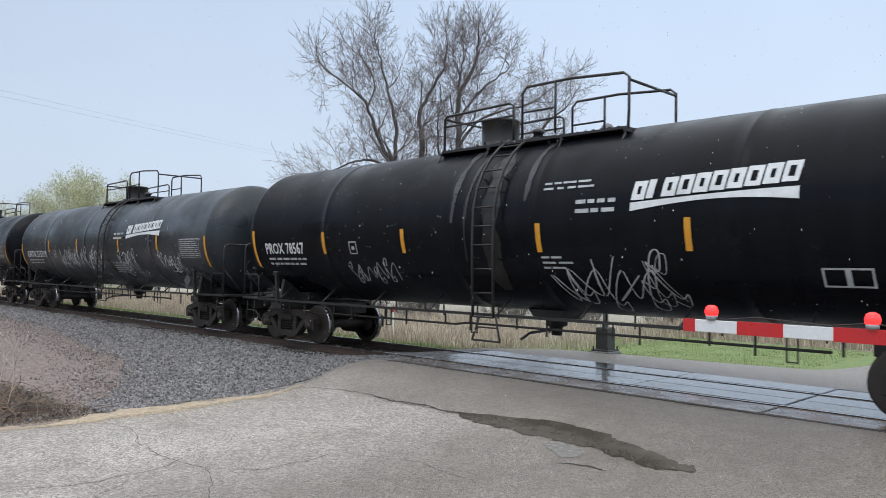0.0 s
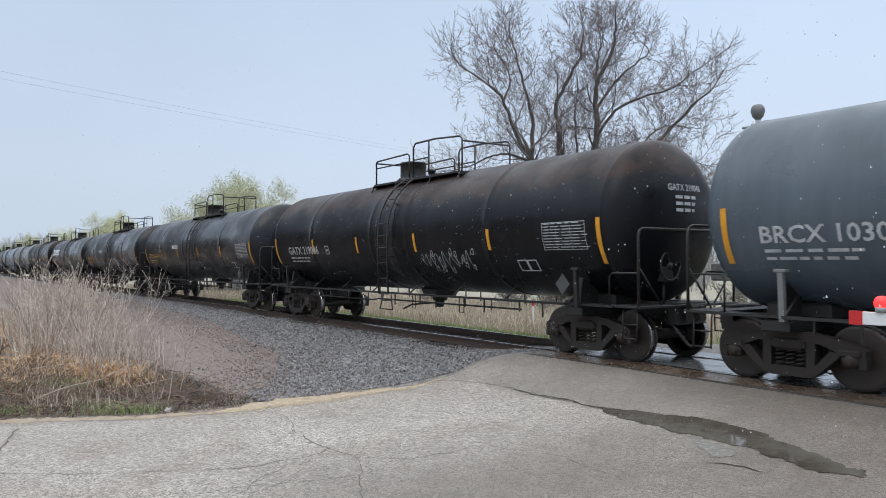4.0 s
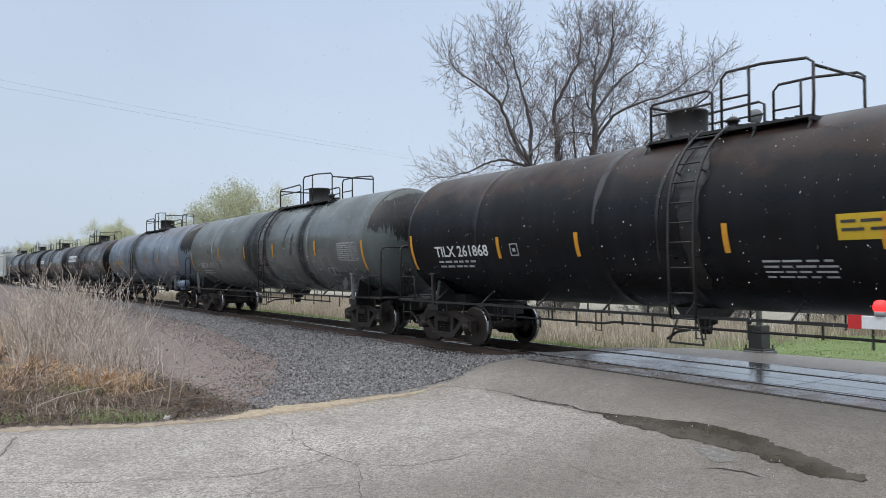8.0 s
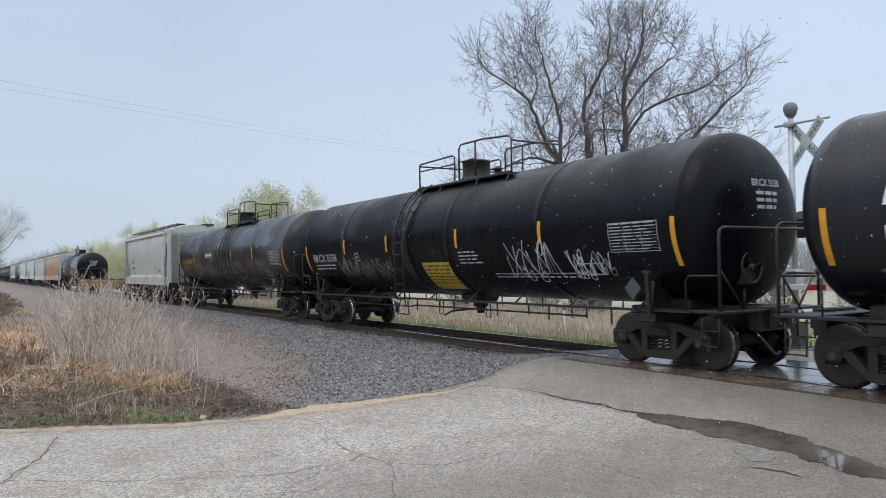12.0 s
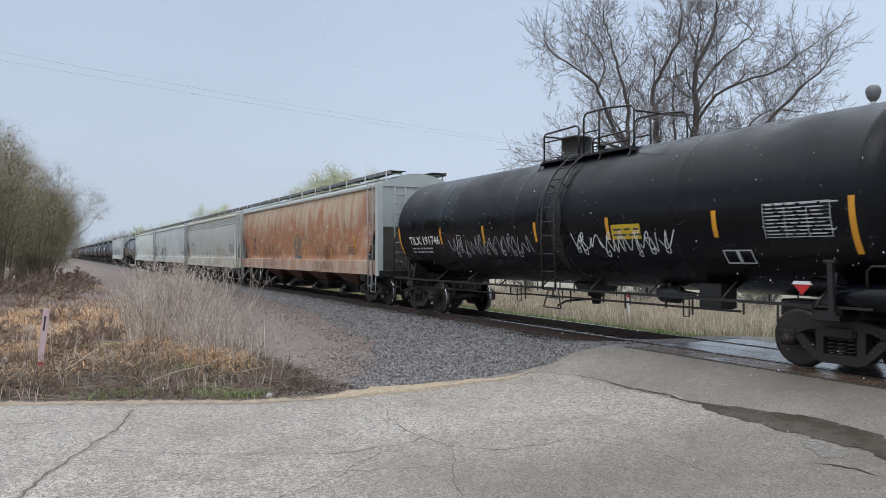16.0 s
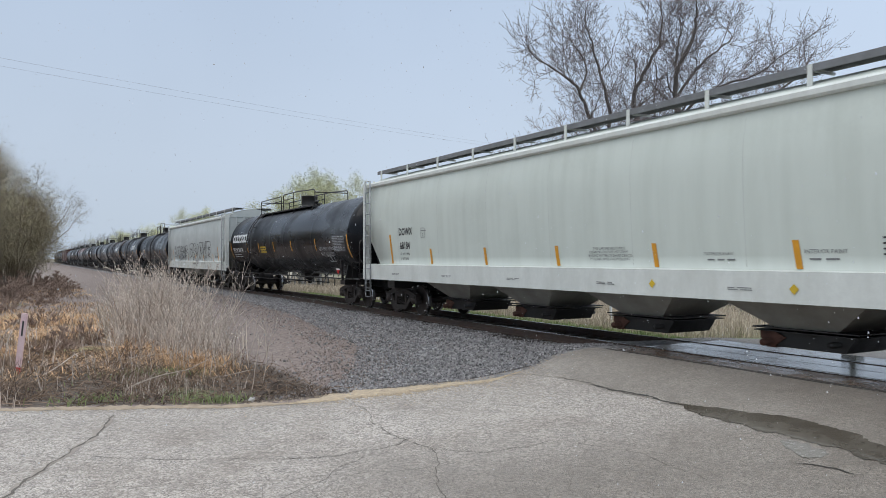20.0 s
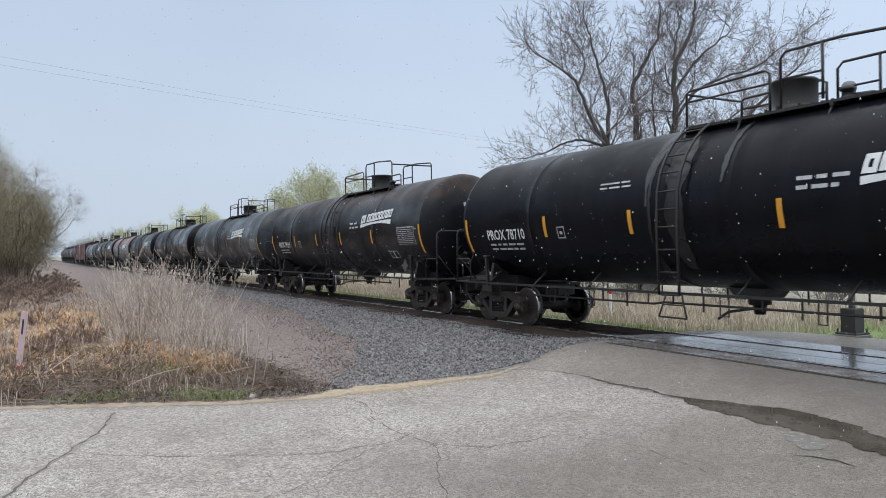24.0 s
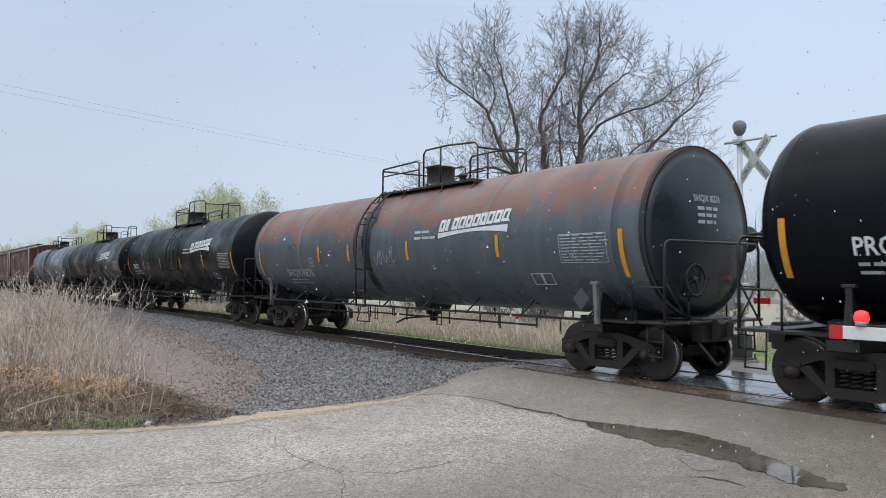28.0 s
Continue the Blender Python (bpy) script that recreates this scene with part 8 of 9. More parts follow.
# ---------------------------------------------------------------- trees, shrubs, weeds
def wander(rnd, p, d, length, n, bend, lift):
    """A crooked line of points from p along d."""
    pts, d = [Vector(p)], Vector(d).normalized()
    for _ in range(n):
        d = (d + Vector((rnd.gauss(0, bend), rnd.gauss(0, bend), rnd.gauss(0, bend) + lift))).normalized()
        pts.append(pts[-1] + d * (length / n))
    return pts


def side_way(rnd, d, spread):
    """A direction that leaves d at an angle of about spread degrees."""
    d = Vector(d).normalized()
    o = d.orthogonal().normalized()
    o.rotate(Matrix.Rotation(rnd.uniform(0, 6.283), 3, d))
    a = radians(spread * rnd.uniform(0.7, 1.3))
    return d * math.cos(a) + o * math.sin(a)


def branch_out(rnd, twig, line, r0, level, top, length, count, tips):
    """Children along a branch, thinner from level to level; their ends are gathered in tips."""
    for i in range(count):
        t = rnd.uniform(0.25, 1.0)
        k = min(len(line) - 2, int(t * (len(line) - 1)))
        f = t * (len(line) - 1) - k
        p = line[k].lerp(line[k + 1], min(1, f))
        d = side_way(rnd, line[k + 1] - line[k], 42)
        ln = length * rnd.uniform(0.6, 1.25) * (1.15 - 0.5 * t)
        n = 4 if level == 1 else 3
        pts = wander(rnd, p, d, ln, n, 0.16, 0.10)
        r = max(r0 * (1 - 0.65 * t) * rnd.uniform(0.40, 0.6), (0.015, 0.010, 0.008)[min(level - 1, 2)])
        twig.tube(pts, [r * (1 - 0.75 * j / n) for j in range(n + 1)], 3, caps=False)
        if level < top:
            branch_out(rnd, twig, pts, r, level + 1, top, length * 0.52, 6 if level == 1 else 4, tips)
        else:
            tips += [pts[-1], pts[-2]]


def grow(rnd, wood, twig, buds, p, d, length, r, level):
    """A crooked limb that bends up to the light and forks into ever finer twigs with buds."""
    n = (5, 4, 3, 2)[level]
    pts, d = [Vector(p)], Vector(d).normalized()
    for k in range(n):
        d = (d + Vector((rnd.gauss(0, 0.20), rnd.gauss(0, 0.20), rnd.gauss(0, 0.16) + (0.10, 0.09, 0.10, 0.06)[level]))).normalized()
        pts.append(pts[-1] + d * (length / n))
    g = wood if level == 0 else twig
    g.tube(pts, [max(r * (1 - 0.7 * k / n), 0.0062) for k in range(n + 1)], (6, 4, 3, 3)[level], caps=False)
    if level == 3:
        for k in range(1, n + 1):
            buds.append((pts[k], d))
        return
    step_m = (0.33, 0.245, 0.18)[level]
    at = length * (0.18 if level else 0.12)
    side = rnd.uniform(0, 6.283)
    while at < length:
        t = at / length
        k = min(n - 1, int(t * n))
        q = pts[k].lerp(pts[k + 1], t * n - k)
        way = (pts[k + 1] - pts[k]).normalized()
        side += 2.4 + rnd.gauss(0, 0.5)
        o = way.orthogonal().normalized()
        o.rotate(Matrix.Rotation(side, 3, way))
        a = radians(rnd.uniform(32, 62))
        ln = (1.75, 0.78, 0.36)[level] * rnd.uniform(0.55, 1.25) * (1.15 - 0.55 * t)
        grow(rnd, wood, twig, buds, q, way * math.cos(a) + o * math.sin(a), ln, max(r * (1 - 0.7 * t) * 0.5, (0.016, 0.0095, 0.0075)[level]), level + 1)
        at += step_m * rnd.uniform(0.6, 1.5)
    grow(rnd, wood, twig, buds, pts[-1], d, (1.2, 0.6, 0.32)[level] * rnd.uniform(0.7, 1.2), max(r * 0.3, 0.008), level + 1)


def build_big_tree():
    """Several stems from one stool, spreading limbs, and a fine uneven crown."""
    base = Vector((-29.4, 28.0, -0.55))
    right = Vector((0.69, 0.724, 0))
    back = Vector((-0.724, 0.69, 0))
    rnd = random.Random(5)
    tree = tagged(new("bare_tree"), "large bare tree with several stems and budding twigs", "tree")
    tree.matrix_basis = Matrix.Translation(base)
    wood, twig, buds = Geo(), Geo(), []

    def limb(r0, r1, deep, *places):
        """A main limb through places (across, height), drifting in depth from one value to the other; it carries side branches."""
        line = []
        flat = rounded(list(places), 5)
        for i, (a, z) in enumerate(flat):
            f = i / (len(flat) - 1)
            y = deep[0] + (deep[1] - deep[0]) * f
            line.append(right * (a * (0.88 if a > 2 else 1.0) + (0.24 if a > 2 else 0.0) + rnd.gauss(0, 0.035)) + back * (y + rnd.gauss(0, 0.035)) + Vector((0, 0, z + rnd.gauss(0, 0.02))))
        n = len(line) - 1
        wood.tube(line, [(1.12 if places[0][1] == 0 else 0.95) * (r0 + (r1 - r0) * (i / n) ** 0.8) * (1.5 if places[0][1] == 0 and i == 0 else 1.15 if places[0][1] == 0 and i == 1 else 1.0) for i in range(n + 1)], 9, caps=False)
        run, since, turn = 0.0, 0.0, rnd.uniform(0, 6.283)
        for i in range(1, n + 1):
            seg = line[i] - line[i - 1]
            run += seg.length
            since += seg.length
            h, f = line[i].z, i / n
            gap = 0.52 if h > 7 else 0.75 if h > 4.5 else 1.2
            if since < gap * rnd.uniform(0.7, 1.3) or h < 2.6:
                continue
            since, turn = 0.0, turn + 2.4 + rnd.gauss(0, 0.4)
            way = seg.normalized()
            o = way.orthogonal().normalized()
            o.rotate(Matrix.Rotation(turn, 3, way))
            a = radians(rnd.uniform(38, 66))
            r = max(0.02, (r0 + (r1 - r0) * f) * rnd.uniform(0.25, 0.42))
            grow(rnd, wood, twig, buds, line[i], way * math.cos(a) + o * math.sin(a), rnd.uniform(1.1, 2.3) * (1.1 - 0.35 * f), r, 0)
        grow(rnd, wood, twig, buds, line[-1], line[-1] - line[-3], rnd.uniform(1.0, 1.6), r1, 0)

    limb(0.27, 0.17, (-0.2, -0.8), (-0.35, 0), (-0.6, 1.8), (-1.1, 4.6), (-1.5, 7.6))
    limb(0.14, 0.03, (-0.8, -1.8), (-1.5, 7.5), (-2.4, 9.2), (-3.0, 10.9), (-3.9, 11.8), (-5.0, 12.5))
    limb(0.13, 0.03, (-0.8, 0.6), (-1.5, 7.6), (-1.56, 10.2), (-2.0, 12.1), (-2.4, 13.6), (-2.7, 14.8))
    limb(0.085, 0.025, (-0.9, -2.2), (-1.6, 7.7), (-2.75, 8.05), (-3.7, 7.9), (-4.6, 7.4), (-5.4, 7.2))
    limb(0.07, 0.025, (-1.2, 0.8), (-3.0, 10.8), (-2.7, 12.4), (-3.5, 14.0))
    limb(0.06, 0.02, (-0.6, 1.6), (-1.2, 5.6), (-2.4, 6.3), (-3.6, 5.9), (-4.4, 5.2))
    limb(0.20, 0.04, (0.3, 1.0), (-0.1, 0), (-0.1, 5.3), (-0.1, 9.3), (-0.3, 10.8), (0.2, 12.0), (1.0, 13.6), (1.2, 14.8))
    limb(0.11, 0.03, (0.5, 2.4), (0.15, 0), (0.2, 4.1), (1.1, 7.0), (0.9, 8.6), (0.8, 10.8), (1.0, 12.6))
    limb(0.26, 0.05, (-0.2, -0.3), (0.4, 0), (1.1, 4.5), (1.5, 7.0), (1.85, 9.3), (1.85, 11.6), (2.7, 13.4), (3.0, 14.6))
    limb(0.10, 0.025, (-0.3, -1.6), (1.85, 9.0), (2.95, 10.3), (4.6, 10.9), (6.1, 11.2), (7.0, 11.8))
    limb(0.05, 0.02, (-0.2, -1.2), (1.9, 9.4), (0.75, 9.5), (0.1, 9.2))
    limb(0.09, 0.025, (-0.3, 1.4), (1.85, 11.6), (2.0, 13.4), (2.3, 15.0))
    limb(0.09, 0.025, (-0.2, 1.6), (1.9, 10.6), (3.2, 12.2), (4.4, 13.2), (5.2, 13.9))
    limb(0.20, 0.03, (-0.4, -1.4), (0.6, 0), (1.85, 4.9), (2.95, 6.4), (4.05, 7.2), (5.7, 8.9), (7.2, 10.3), (8.2, 11.0))
    limb(0.09, 0.025, (-0.2, 1.2), (1.5, 7.1), (2.6, 7.8), (3.9, 8.2), (5.8, 9.6), (7.4, 9.6))
    limb(0.065, 0.02, (-0.4, -1.6), (1.6, 4.3), (2.95, 4.6), (4.6, 4.3), (5.8, 3.6))
    limb(0.065, 0.02, (-0.4, 1.0), (2.4, 5.5), (3.9, 5.7), (4.95, 4.9), (5.5, 3.9))
    limb(0.075, 0.02, (-0.8, 0.4), (4.05, 7.2), (6.2, 7.8), (8.1, 7.5))
    limb(0.07, 0.02, (-0.9, -2.8), (3.4, 6.7), (5.0, 6.9), (6.8, 6.0))
    limb(0.06, 0.02, (-0.4, 0.8), (1.2, 3.4), (2.6, 4.0), (3.9, 3.4), (4.9, 2.7))
    limb(0.055, 0.02, (-0.6, -1.8), (3.0, 6.4), (4.8, 5.6), (6.2, 4.8), (7.2, 4.9))
    limb(0.05, 0.02, (0.2, 1.4), (1.3, 5.4), (2.4, 6.6), (3.6, 6.4))
    part("trunk", wood, "bark", tree)
    part("crown", twig, "twig_pale", tree)
    g = Geo()
    for p, d in buds:
        if rnd.random() < 0.75:
            a, b = d * rnd.uniform(0.018, 0.034), d.orthogonal().normalized() * rnd.uniform(0.010, 0.018)
            c = d.cross(b)
            q = p + Vector((rnd.gauss(0, 0.02), rnd.gauss(0, 0.02), rnd.gauss(0, 0.02)))
            g.add([q - a, q + b, q + c, q - b * 0.5 - c * 0.5, q + a], [(0, 2, 1), (0, 3, 2), (0, 1, 3), (4, 1, 2), (4, 2, 3), (4, 3, 1)])
    tagged(part("budding", g, "bud", tree), kind="stuff")


def shrub(name, label, category, seed, height, width, stems, leaf_mat, leaf_count, wood_mat="twig", leaf=0.09, loose=0.3, at=(0, 0, 0), droop=0.0, deep=2):
    """A many-stemmed shrub or young tree: fanned stems, twigs and a loose cloud of small leaves."""
    rnd = random.Random(seed)
    ob = tagged(new(name), label, category)
    wood, twig, tips = Geo(), Geo(), []
    for i in range(stems):
        a = rnd.uniform(0, 6.283)
        lean = rnd.uniform(0.05, 0.95) * width / height
        d = Vector((math.cos(a) * lean, math.sin(a) * lean, 1))
        ln = height * rnd.uniform(0.6, 1.0)
        pts = wander(rnd, (rnd.gauss(0, width * 0.12), rnd.gauss(0, width * 0.12), 0), d, ln, 6, 0.10, -0.02)
        wood.tube(pts, [0.075 * height / 8 * (1 - 0.85 * j / 6) for j in range(7)], 4, caps=False)
        branch_out(rnd, twig, pts, 0.05, 1, deep, height * 0.22, 8 if deep > 2 else 11, tips)
    part("trunk", wood, wood_mat, ob)
    part("crown", twig, wood_mat, ob)
    if leaf_mat:
        g = Geo()
        for _ in range(leaf_count):
            c = rnd.choice(tips) + Vector((rnd.gauss(0, loose), rnd.gauss(0, loose), rnd.gauss(0, loose) - droop * rnd.random()))
            a = Vector((rnd.gauss(0, 1), rnd.gauss(0, 1), rnd.gauss(0, 1))).normalized() * leaf * rnd.uniform(0.6, 1.3)
            b = a.orthogonal().normalized() * leaf * 0.55
            g.add([c - a, c + b * 1.3, c + a], [(0, 1, 2)])
        tagged(part("foliage", g, leaf_mat, ob), kind="stuff")
    ob.matrix_basis = Matrix.Translation(at)
    return ob


def build_woods():
    willow = shrub("willow_shrub", "yellow-green willow shrub just coming into leaf", "shrub", 21, 8.9, 6.2, 30, "leaf_yellow", 90000, "twig_far", 0.060, 0.22, (-57.6, 19.9, -0.7))
    for x, y, a, z in ((-63.5, 28.0, 80, -1.6), (-108, 22.0, 200, -0.2), (-118, 22.5, 30, -0.6), (-98, 34.0, 130, -2.0), (-155, 23, 150, -0.2), (-200, 20, 60, -0.2)):
        copy_thing(willow, pose(x, y, z - 0.6, 0, 0, a))
    thicket = shrub("thicket_shrub", "dense olive-brown thicket beside the track", "shrub", 22, 9.6, 3.9, 46, "leaf_olive", 110000, "twig_thicket", 0.040, 0.30, (-44.5, -6.0, -0.8), deep=3)
    for x, y, a, z in ((-52.5, -1.9, 70, -0.9), (-42.0, -9.0, 200, -0.2), (-47.5, -6.5, 290, -0.3), (-58.5, -4.0, 130, -0.3), (-66, 0.2, 250, -1.6), (-80, 0.6, 310, -0.8)):
        copy_thing(thicket, pose(x, y - 1.5, z - 0.1, 0, 0, a))
    # woodland trees and underwood carry the haze in their twig colour
    pale = [shrub("bare_woodland_tree", "slender bare woodland tree, greyed for haze", "tree", 31 + k, 10.5 - k, 4.0, 5 + 2 * k, None, 0, "twig_far", at=(-62.0 + 9 * k, 66.0 + 4 * k, -0.7)) for k in range(2)]
    for x, y, a, k in ((-44.5, 60.4, 20, 0.95), (-54.5, 46.5, 200, 0.72), (-39.0, 66.0, 110, 0.9)):
        copy_thing(pale[0], pose(x, y, -0.8, 0, 0, a) @ Matrix.Diagonal((k, k, k, 1)))
    rnd = random.Random(8)
    for i in range(40):
        x = -92 + 118 * ((i * 0.618) % 1.0)
        copy_thing(pale[i % 2], pose(x + rnd.uniform(-2, 2), 58 + rnd.uniform(0, 42) - 0.15 * x, -0.8 + rnd.uniform(-2.2, 0.3), 0, 0, rnd.uniform(0, 360)))
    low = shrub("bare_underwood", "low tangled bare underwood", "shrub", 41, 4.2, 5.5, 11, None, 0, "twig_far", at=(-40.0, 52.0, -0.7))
    for i in range(24):
        x = -100 + 5.3 * i
        copy_thing(low, pose(x + rnd.uniform(-2, 2), 50 + rnd.uniform(0, 8) - 0.12 * x, -0.8 + rnd.uniform(-0.8, 0.1), 0, 0, rnd.uniform(0, 360)))
    hedge = shrub("brown_brush", "low brown brush behind the lawn", "shrub", 43, 2.2, 2.6, 16, "leaf_yellow", 500, "twig", 0.05, 0.2, at=(-18.5, 27.5, -0.65))
    bramble = shrub("bramble", "leafless tangle of brown bramble stems", "bramble", 47, 0.9, 2.0, 12, None, 0, "bramble_stem", at=(-19.5, -1.6, -0.4))
    for x, y, a in ((-17.6, -3.2, 40), (-21.8, -4.0, 150), (-18.4, 0.6, 250), (-23.5, -1.2, 80), (-26.5, -3.4, 300), (-16.4, -5.2, 20), (-28.0, 0.2, 200), (-20.6, 1.3, 120), (-31.0, -2.0, 60)):
        copy_thing(bramble, pose(x, y, ground_z(x, y) - 0.05, 0, 0, a))
    for x, y, a, k in ((-33, -5.5, 10, 1.5), (-36, -3.2, 100, 1.7), (-40, -5.0, 220, 2.0), (-44, -3.0, 330, 2.2), (-38, -7.5, 60, 2.2), (-49, -2.2, 170, 2.3), (-55, -1.2, 20, 2.0), (-62, -0.6, 250, 2.1), (-35, -9.0, 300, 2.0), (-45, -6.0, 140, 2.6), (-41, 0.6, 75, 1.1), (-47, 1.3, 190, 1.2), (-54, 1.8, 320, 1.3), (-61, 2.3, 45, 1.4), (-70, 2.3, 115, 1.5), (-82, 2.4, 265, 1.7), (-50, -0.4, 280, 1.7), (-57, 0.4, 15, 1.8), (-36, -0.8, 230, 1.1), (-44, -0.6, 140, 1.5), (-65, 0.9, 70, 1.9)):
        copy_thing(bramble, pose(x, y, ground_z(x, y) - 0.05, 0, 0, a) @ Matrix.Diagonal((k, k, k, 1)))
    for x, y in ((-15.5, 29.0), (-21.5, 26.0), (-24.0, 29.0), (-11.0, 30.5), (-27.0, 24.5), (-31.0, 26.0), (-36.0, 24.0)):
        copy_thing(hedge, pose(x, y, -0.7, 0, 0, x * 50))


def build_far_woods():
    """Bare woods in the distance: crooked stems with thin side branches, haze put into their pale colour."""
    rnd = random.Random(77)
    g = Geo()
    for i in range(3600):
        if i < 2500:
            x, y = rnd.uniform(-190, 70), rnd.uniform(92, 135)
        else:
            x, y = rnd.uniform(-420, -150), rnd.choice((rnd.uniform(32, 90), rnd.uniform(-60, -8)))
        h = rnd.uniform(5.5, 11.5) * (0.75 + 0.35 * noise.noise((x * 0.05, y * 0.02, 1)))
        pts = wander(rnd, (x, y, -0.8), (rnd.gauss(0, 0.12), rnd.gauss(0, 0.12), 1), h, 3, 0.10, 0.02)
        r = rnd.uniform(0.05, 0.13)
        g.tube(pts, [r, r * 0.8, r * 0.5, 0.02], 3, caps=False)
        for _ in range(5):
            k = rnd.randint(0, 2)
            p = pts[k].lerp(pts[k + 1], rnd.random())
            tw = wander(rnd, p, side_way(rnd, pts[k + 1] - pts[k], 38), h * rnd.uniform(0.18, 0.38), 2, 0.2, 0.12)
            g.tube(tw, [0.045, 0.035, 0.02], 3, caps=False)
    for i in range(700):
        x, y = rnd.uniform(-430, -190), rnd.uniform(19, 36)
        h = rnd.uniform(7.5, 11.5) * (0.8 + 0.35 * noise.noise((x * 0.03, y * 0.05, 5)))
        pts = wander(rnd, (x, y, -0.8), (rnd.gauss(0, 0.15), rnd.gauss(0, 0.15), 1), h, 3, 0.10, 0.02)
        g.tube(pts, [0.11, 0.09, 0.055, 0.02], 3, caps=False)
        for _ in range(13):
            k = rnd.randint(1, 2)
            p = pts[k].lerp(pts[k + 1], rnd.random())
            side = wander(rnd, p, side_way(rnd, pts[k + 1] - pts[k], 42), h * rnd.uniform(0.14, 0.32), 2, 0.2, 0.12)
            g.tube(side, [0.045, 0.032, 0.018], 3, caps=False)
            for _ in range(2):
                q = side[0].lerp(side[2], rnd.uniform(0.3, 0.95))
                g.tube(wander(rnd, q, side_way(rnd, side[2] - side[0], 45), h * rnd.uniform(0.06, 0.14), 1, 0.2, 0.1), [0.026, 0.014], 3, caps=False)
    tagged(part("far_woods", g, "twig_mist"), "bare woods in the distance, coloured pale for haze", "woods", kind="stuff")


def blades(count, seed, where, height, mat, label, name="grass", width=0.012, lean=0.35, bits=2):
    """Grass blades: bent strips of two quads, all in one object."""
    rnd = random.Random(seed)
    g = Geo()
    for _ in range(count):
        q = where(rnd)
        if q is None:
            continue
        x, y = q
        h = height * rnd.uniform(0.45, 1.2)
        a = rnd.uniform(0, 6.283)
        w = width * rnd.uniform(0.6, 1.4)
        sx, sy = math.cos(a) * w, math.sin(a) * w
        b = rnd.uniform(0, 6.283)
        l = lean * h * rnd.uniform(0.2, 1.4)
        lx, ly = math.cos(b) * l, math.sin(b) * l
        z = ground_z(x, y) - 0.02
        g.add([(x - sx, y - sy, z), (x + sx, y + sy, z), (x + lx * 0.35 + sx * 0.8, y + ly * 0.35 + sy * 0.8, z + h * 0.6), (x + lx * 0.35 - sx * 0.8, y + ly * 0.35 - sy * 0.8, z + h * 0.6),
               (x + lx, y + ly, z + h * (1.0 - 0.3 * min(1, l / h)))], [(0, 1, 2, 3), (3, 2, 4)])
    return tagged(part(name, g, mat), label, "grass", kind="stuff")


def in_box(x0, x1, y0, y1, test=None):
    def pick(rnd):
        x, y = rnd.uniform(x0, x1), rnd.uniform(y0, y1)
        if x > road_edge(y) - 0.15 and y < 60:
            return None
        if test and not test(x, y, rnd):
            return None
        return x, y
    return pick


def build_stalk_clump():
    """Tall bleached weed stalks with thin side twigs, in a loose clump."""
    rnd = random.Random(15)
    g = Geo()
    tufts = [(rnd.gauss(-21.4, 1.5), rnd.gauss(2.95, 0.55), rnd.gauss(0, 0.12), rnd.gauss(0, 0.14), rnd.uniform(0.75, 1.2)) for _ in range(46)]
    for i in range(1000):
        t = rnd.random()
        lx = ly = 0.0
        if t < 0.66:
            x, y, lx, ly, tall = rnd.choice(tufts)
            ox, oy = rnd.gauss(0, 0.17), rnd.gauss(0, 0.17)
            x, y, lx, ly = x + ox, y + oy, lx + ox * 0.8, ly + oy * 0.8
            h = rnd.uniform(0.55, 2.0) * tall
        elif t < 0.84:
            x, y = rnd.gauss(-17.6, 1.6), rnd.gauss(3.1, 0.5)
            h = rnd.uniform(0.35, 1.15)
        else:
            x, y = rnd.uniform(-24, -13.5), rnd.uniform(-4.5, 2.6)
            h = rnd.uniform(0.35, 0.9)
        z = ground_z(x, y) - 0.03
        pts = wander(rnd, (x, y, z), (lx + rnd.gauss(0, 0.14), ly + rnd.gauss(0, 0.14), 1), h, 4, 0.10, 0)
        g.tube(pts, [0.010, 0.009, 0.008, 0.006, 0.004], 3, caps=False)
        for _ in range(rnd.randint(3, 8)):
            k = rnd.randint(1, 3)
            p = pts[k].lerp(pts[k + 1], rnd.random())
            tw = wander(rnd, p, side_way(rnd, pts[k + 1] - pts[k], 40), h * rnd.uniform(0.10, 0.28), 2, 0.15, 0.1)
            g.tube(tw, [0.005, 0.004, 0.003], 3, caps=False)
            if rnd.random() < 0.5:
                c = tw[-1]
                s = rnd.uniform(0.012, 0.03)
                g.add([c + Vector((s, 0, 0)), c + Vector((0, s, 0)), c + Vector((0, 0, s * 1.4)), c - Vector((0, 0, s))], [(0, 1, 2), (1, 0, 3), (0, 2, 3), (2, 1, 3)])
    tagged(part("weed_stalks", g, "stalk"), "tall bleached dead weed stalks", "weeds", kind="stuff")
    g = Geo()
    for i in range(3000):
        x, y = rnd.uniform(-18.5, -11.3), rnd.uniform(-5.5, 4.4)
        if x > road_edge(y) - 0.25 or rnd.random() > 4.6 - y:
            continue
        z = ground_z(x, y) + 0.02
        a = rnd.uniform(0, 6.283)
        pts = wander(rnd, (x, y, z), (math.cos(a), math.sin(a), rnd.uniform(0.0, 0.5)), rnd.uniform(0.2, 0.8), 3, 0.25, -0.03)
        g.tube(pts, [0.007, 0.006, 0.005, 0.003], 3, caps=False)
    tagged(part("dead_twigs", g, "dead_brown"), "fallen dead twigs and brown weed litter", "weeds", kind="stuff")


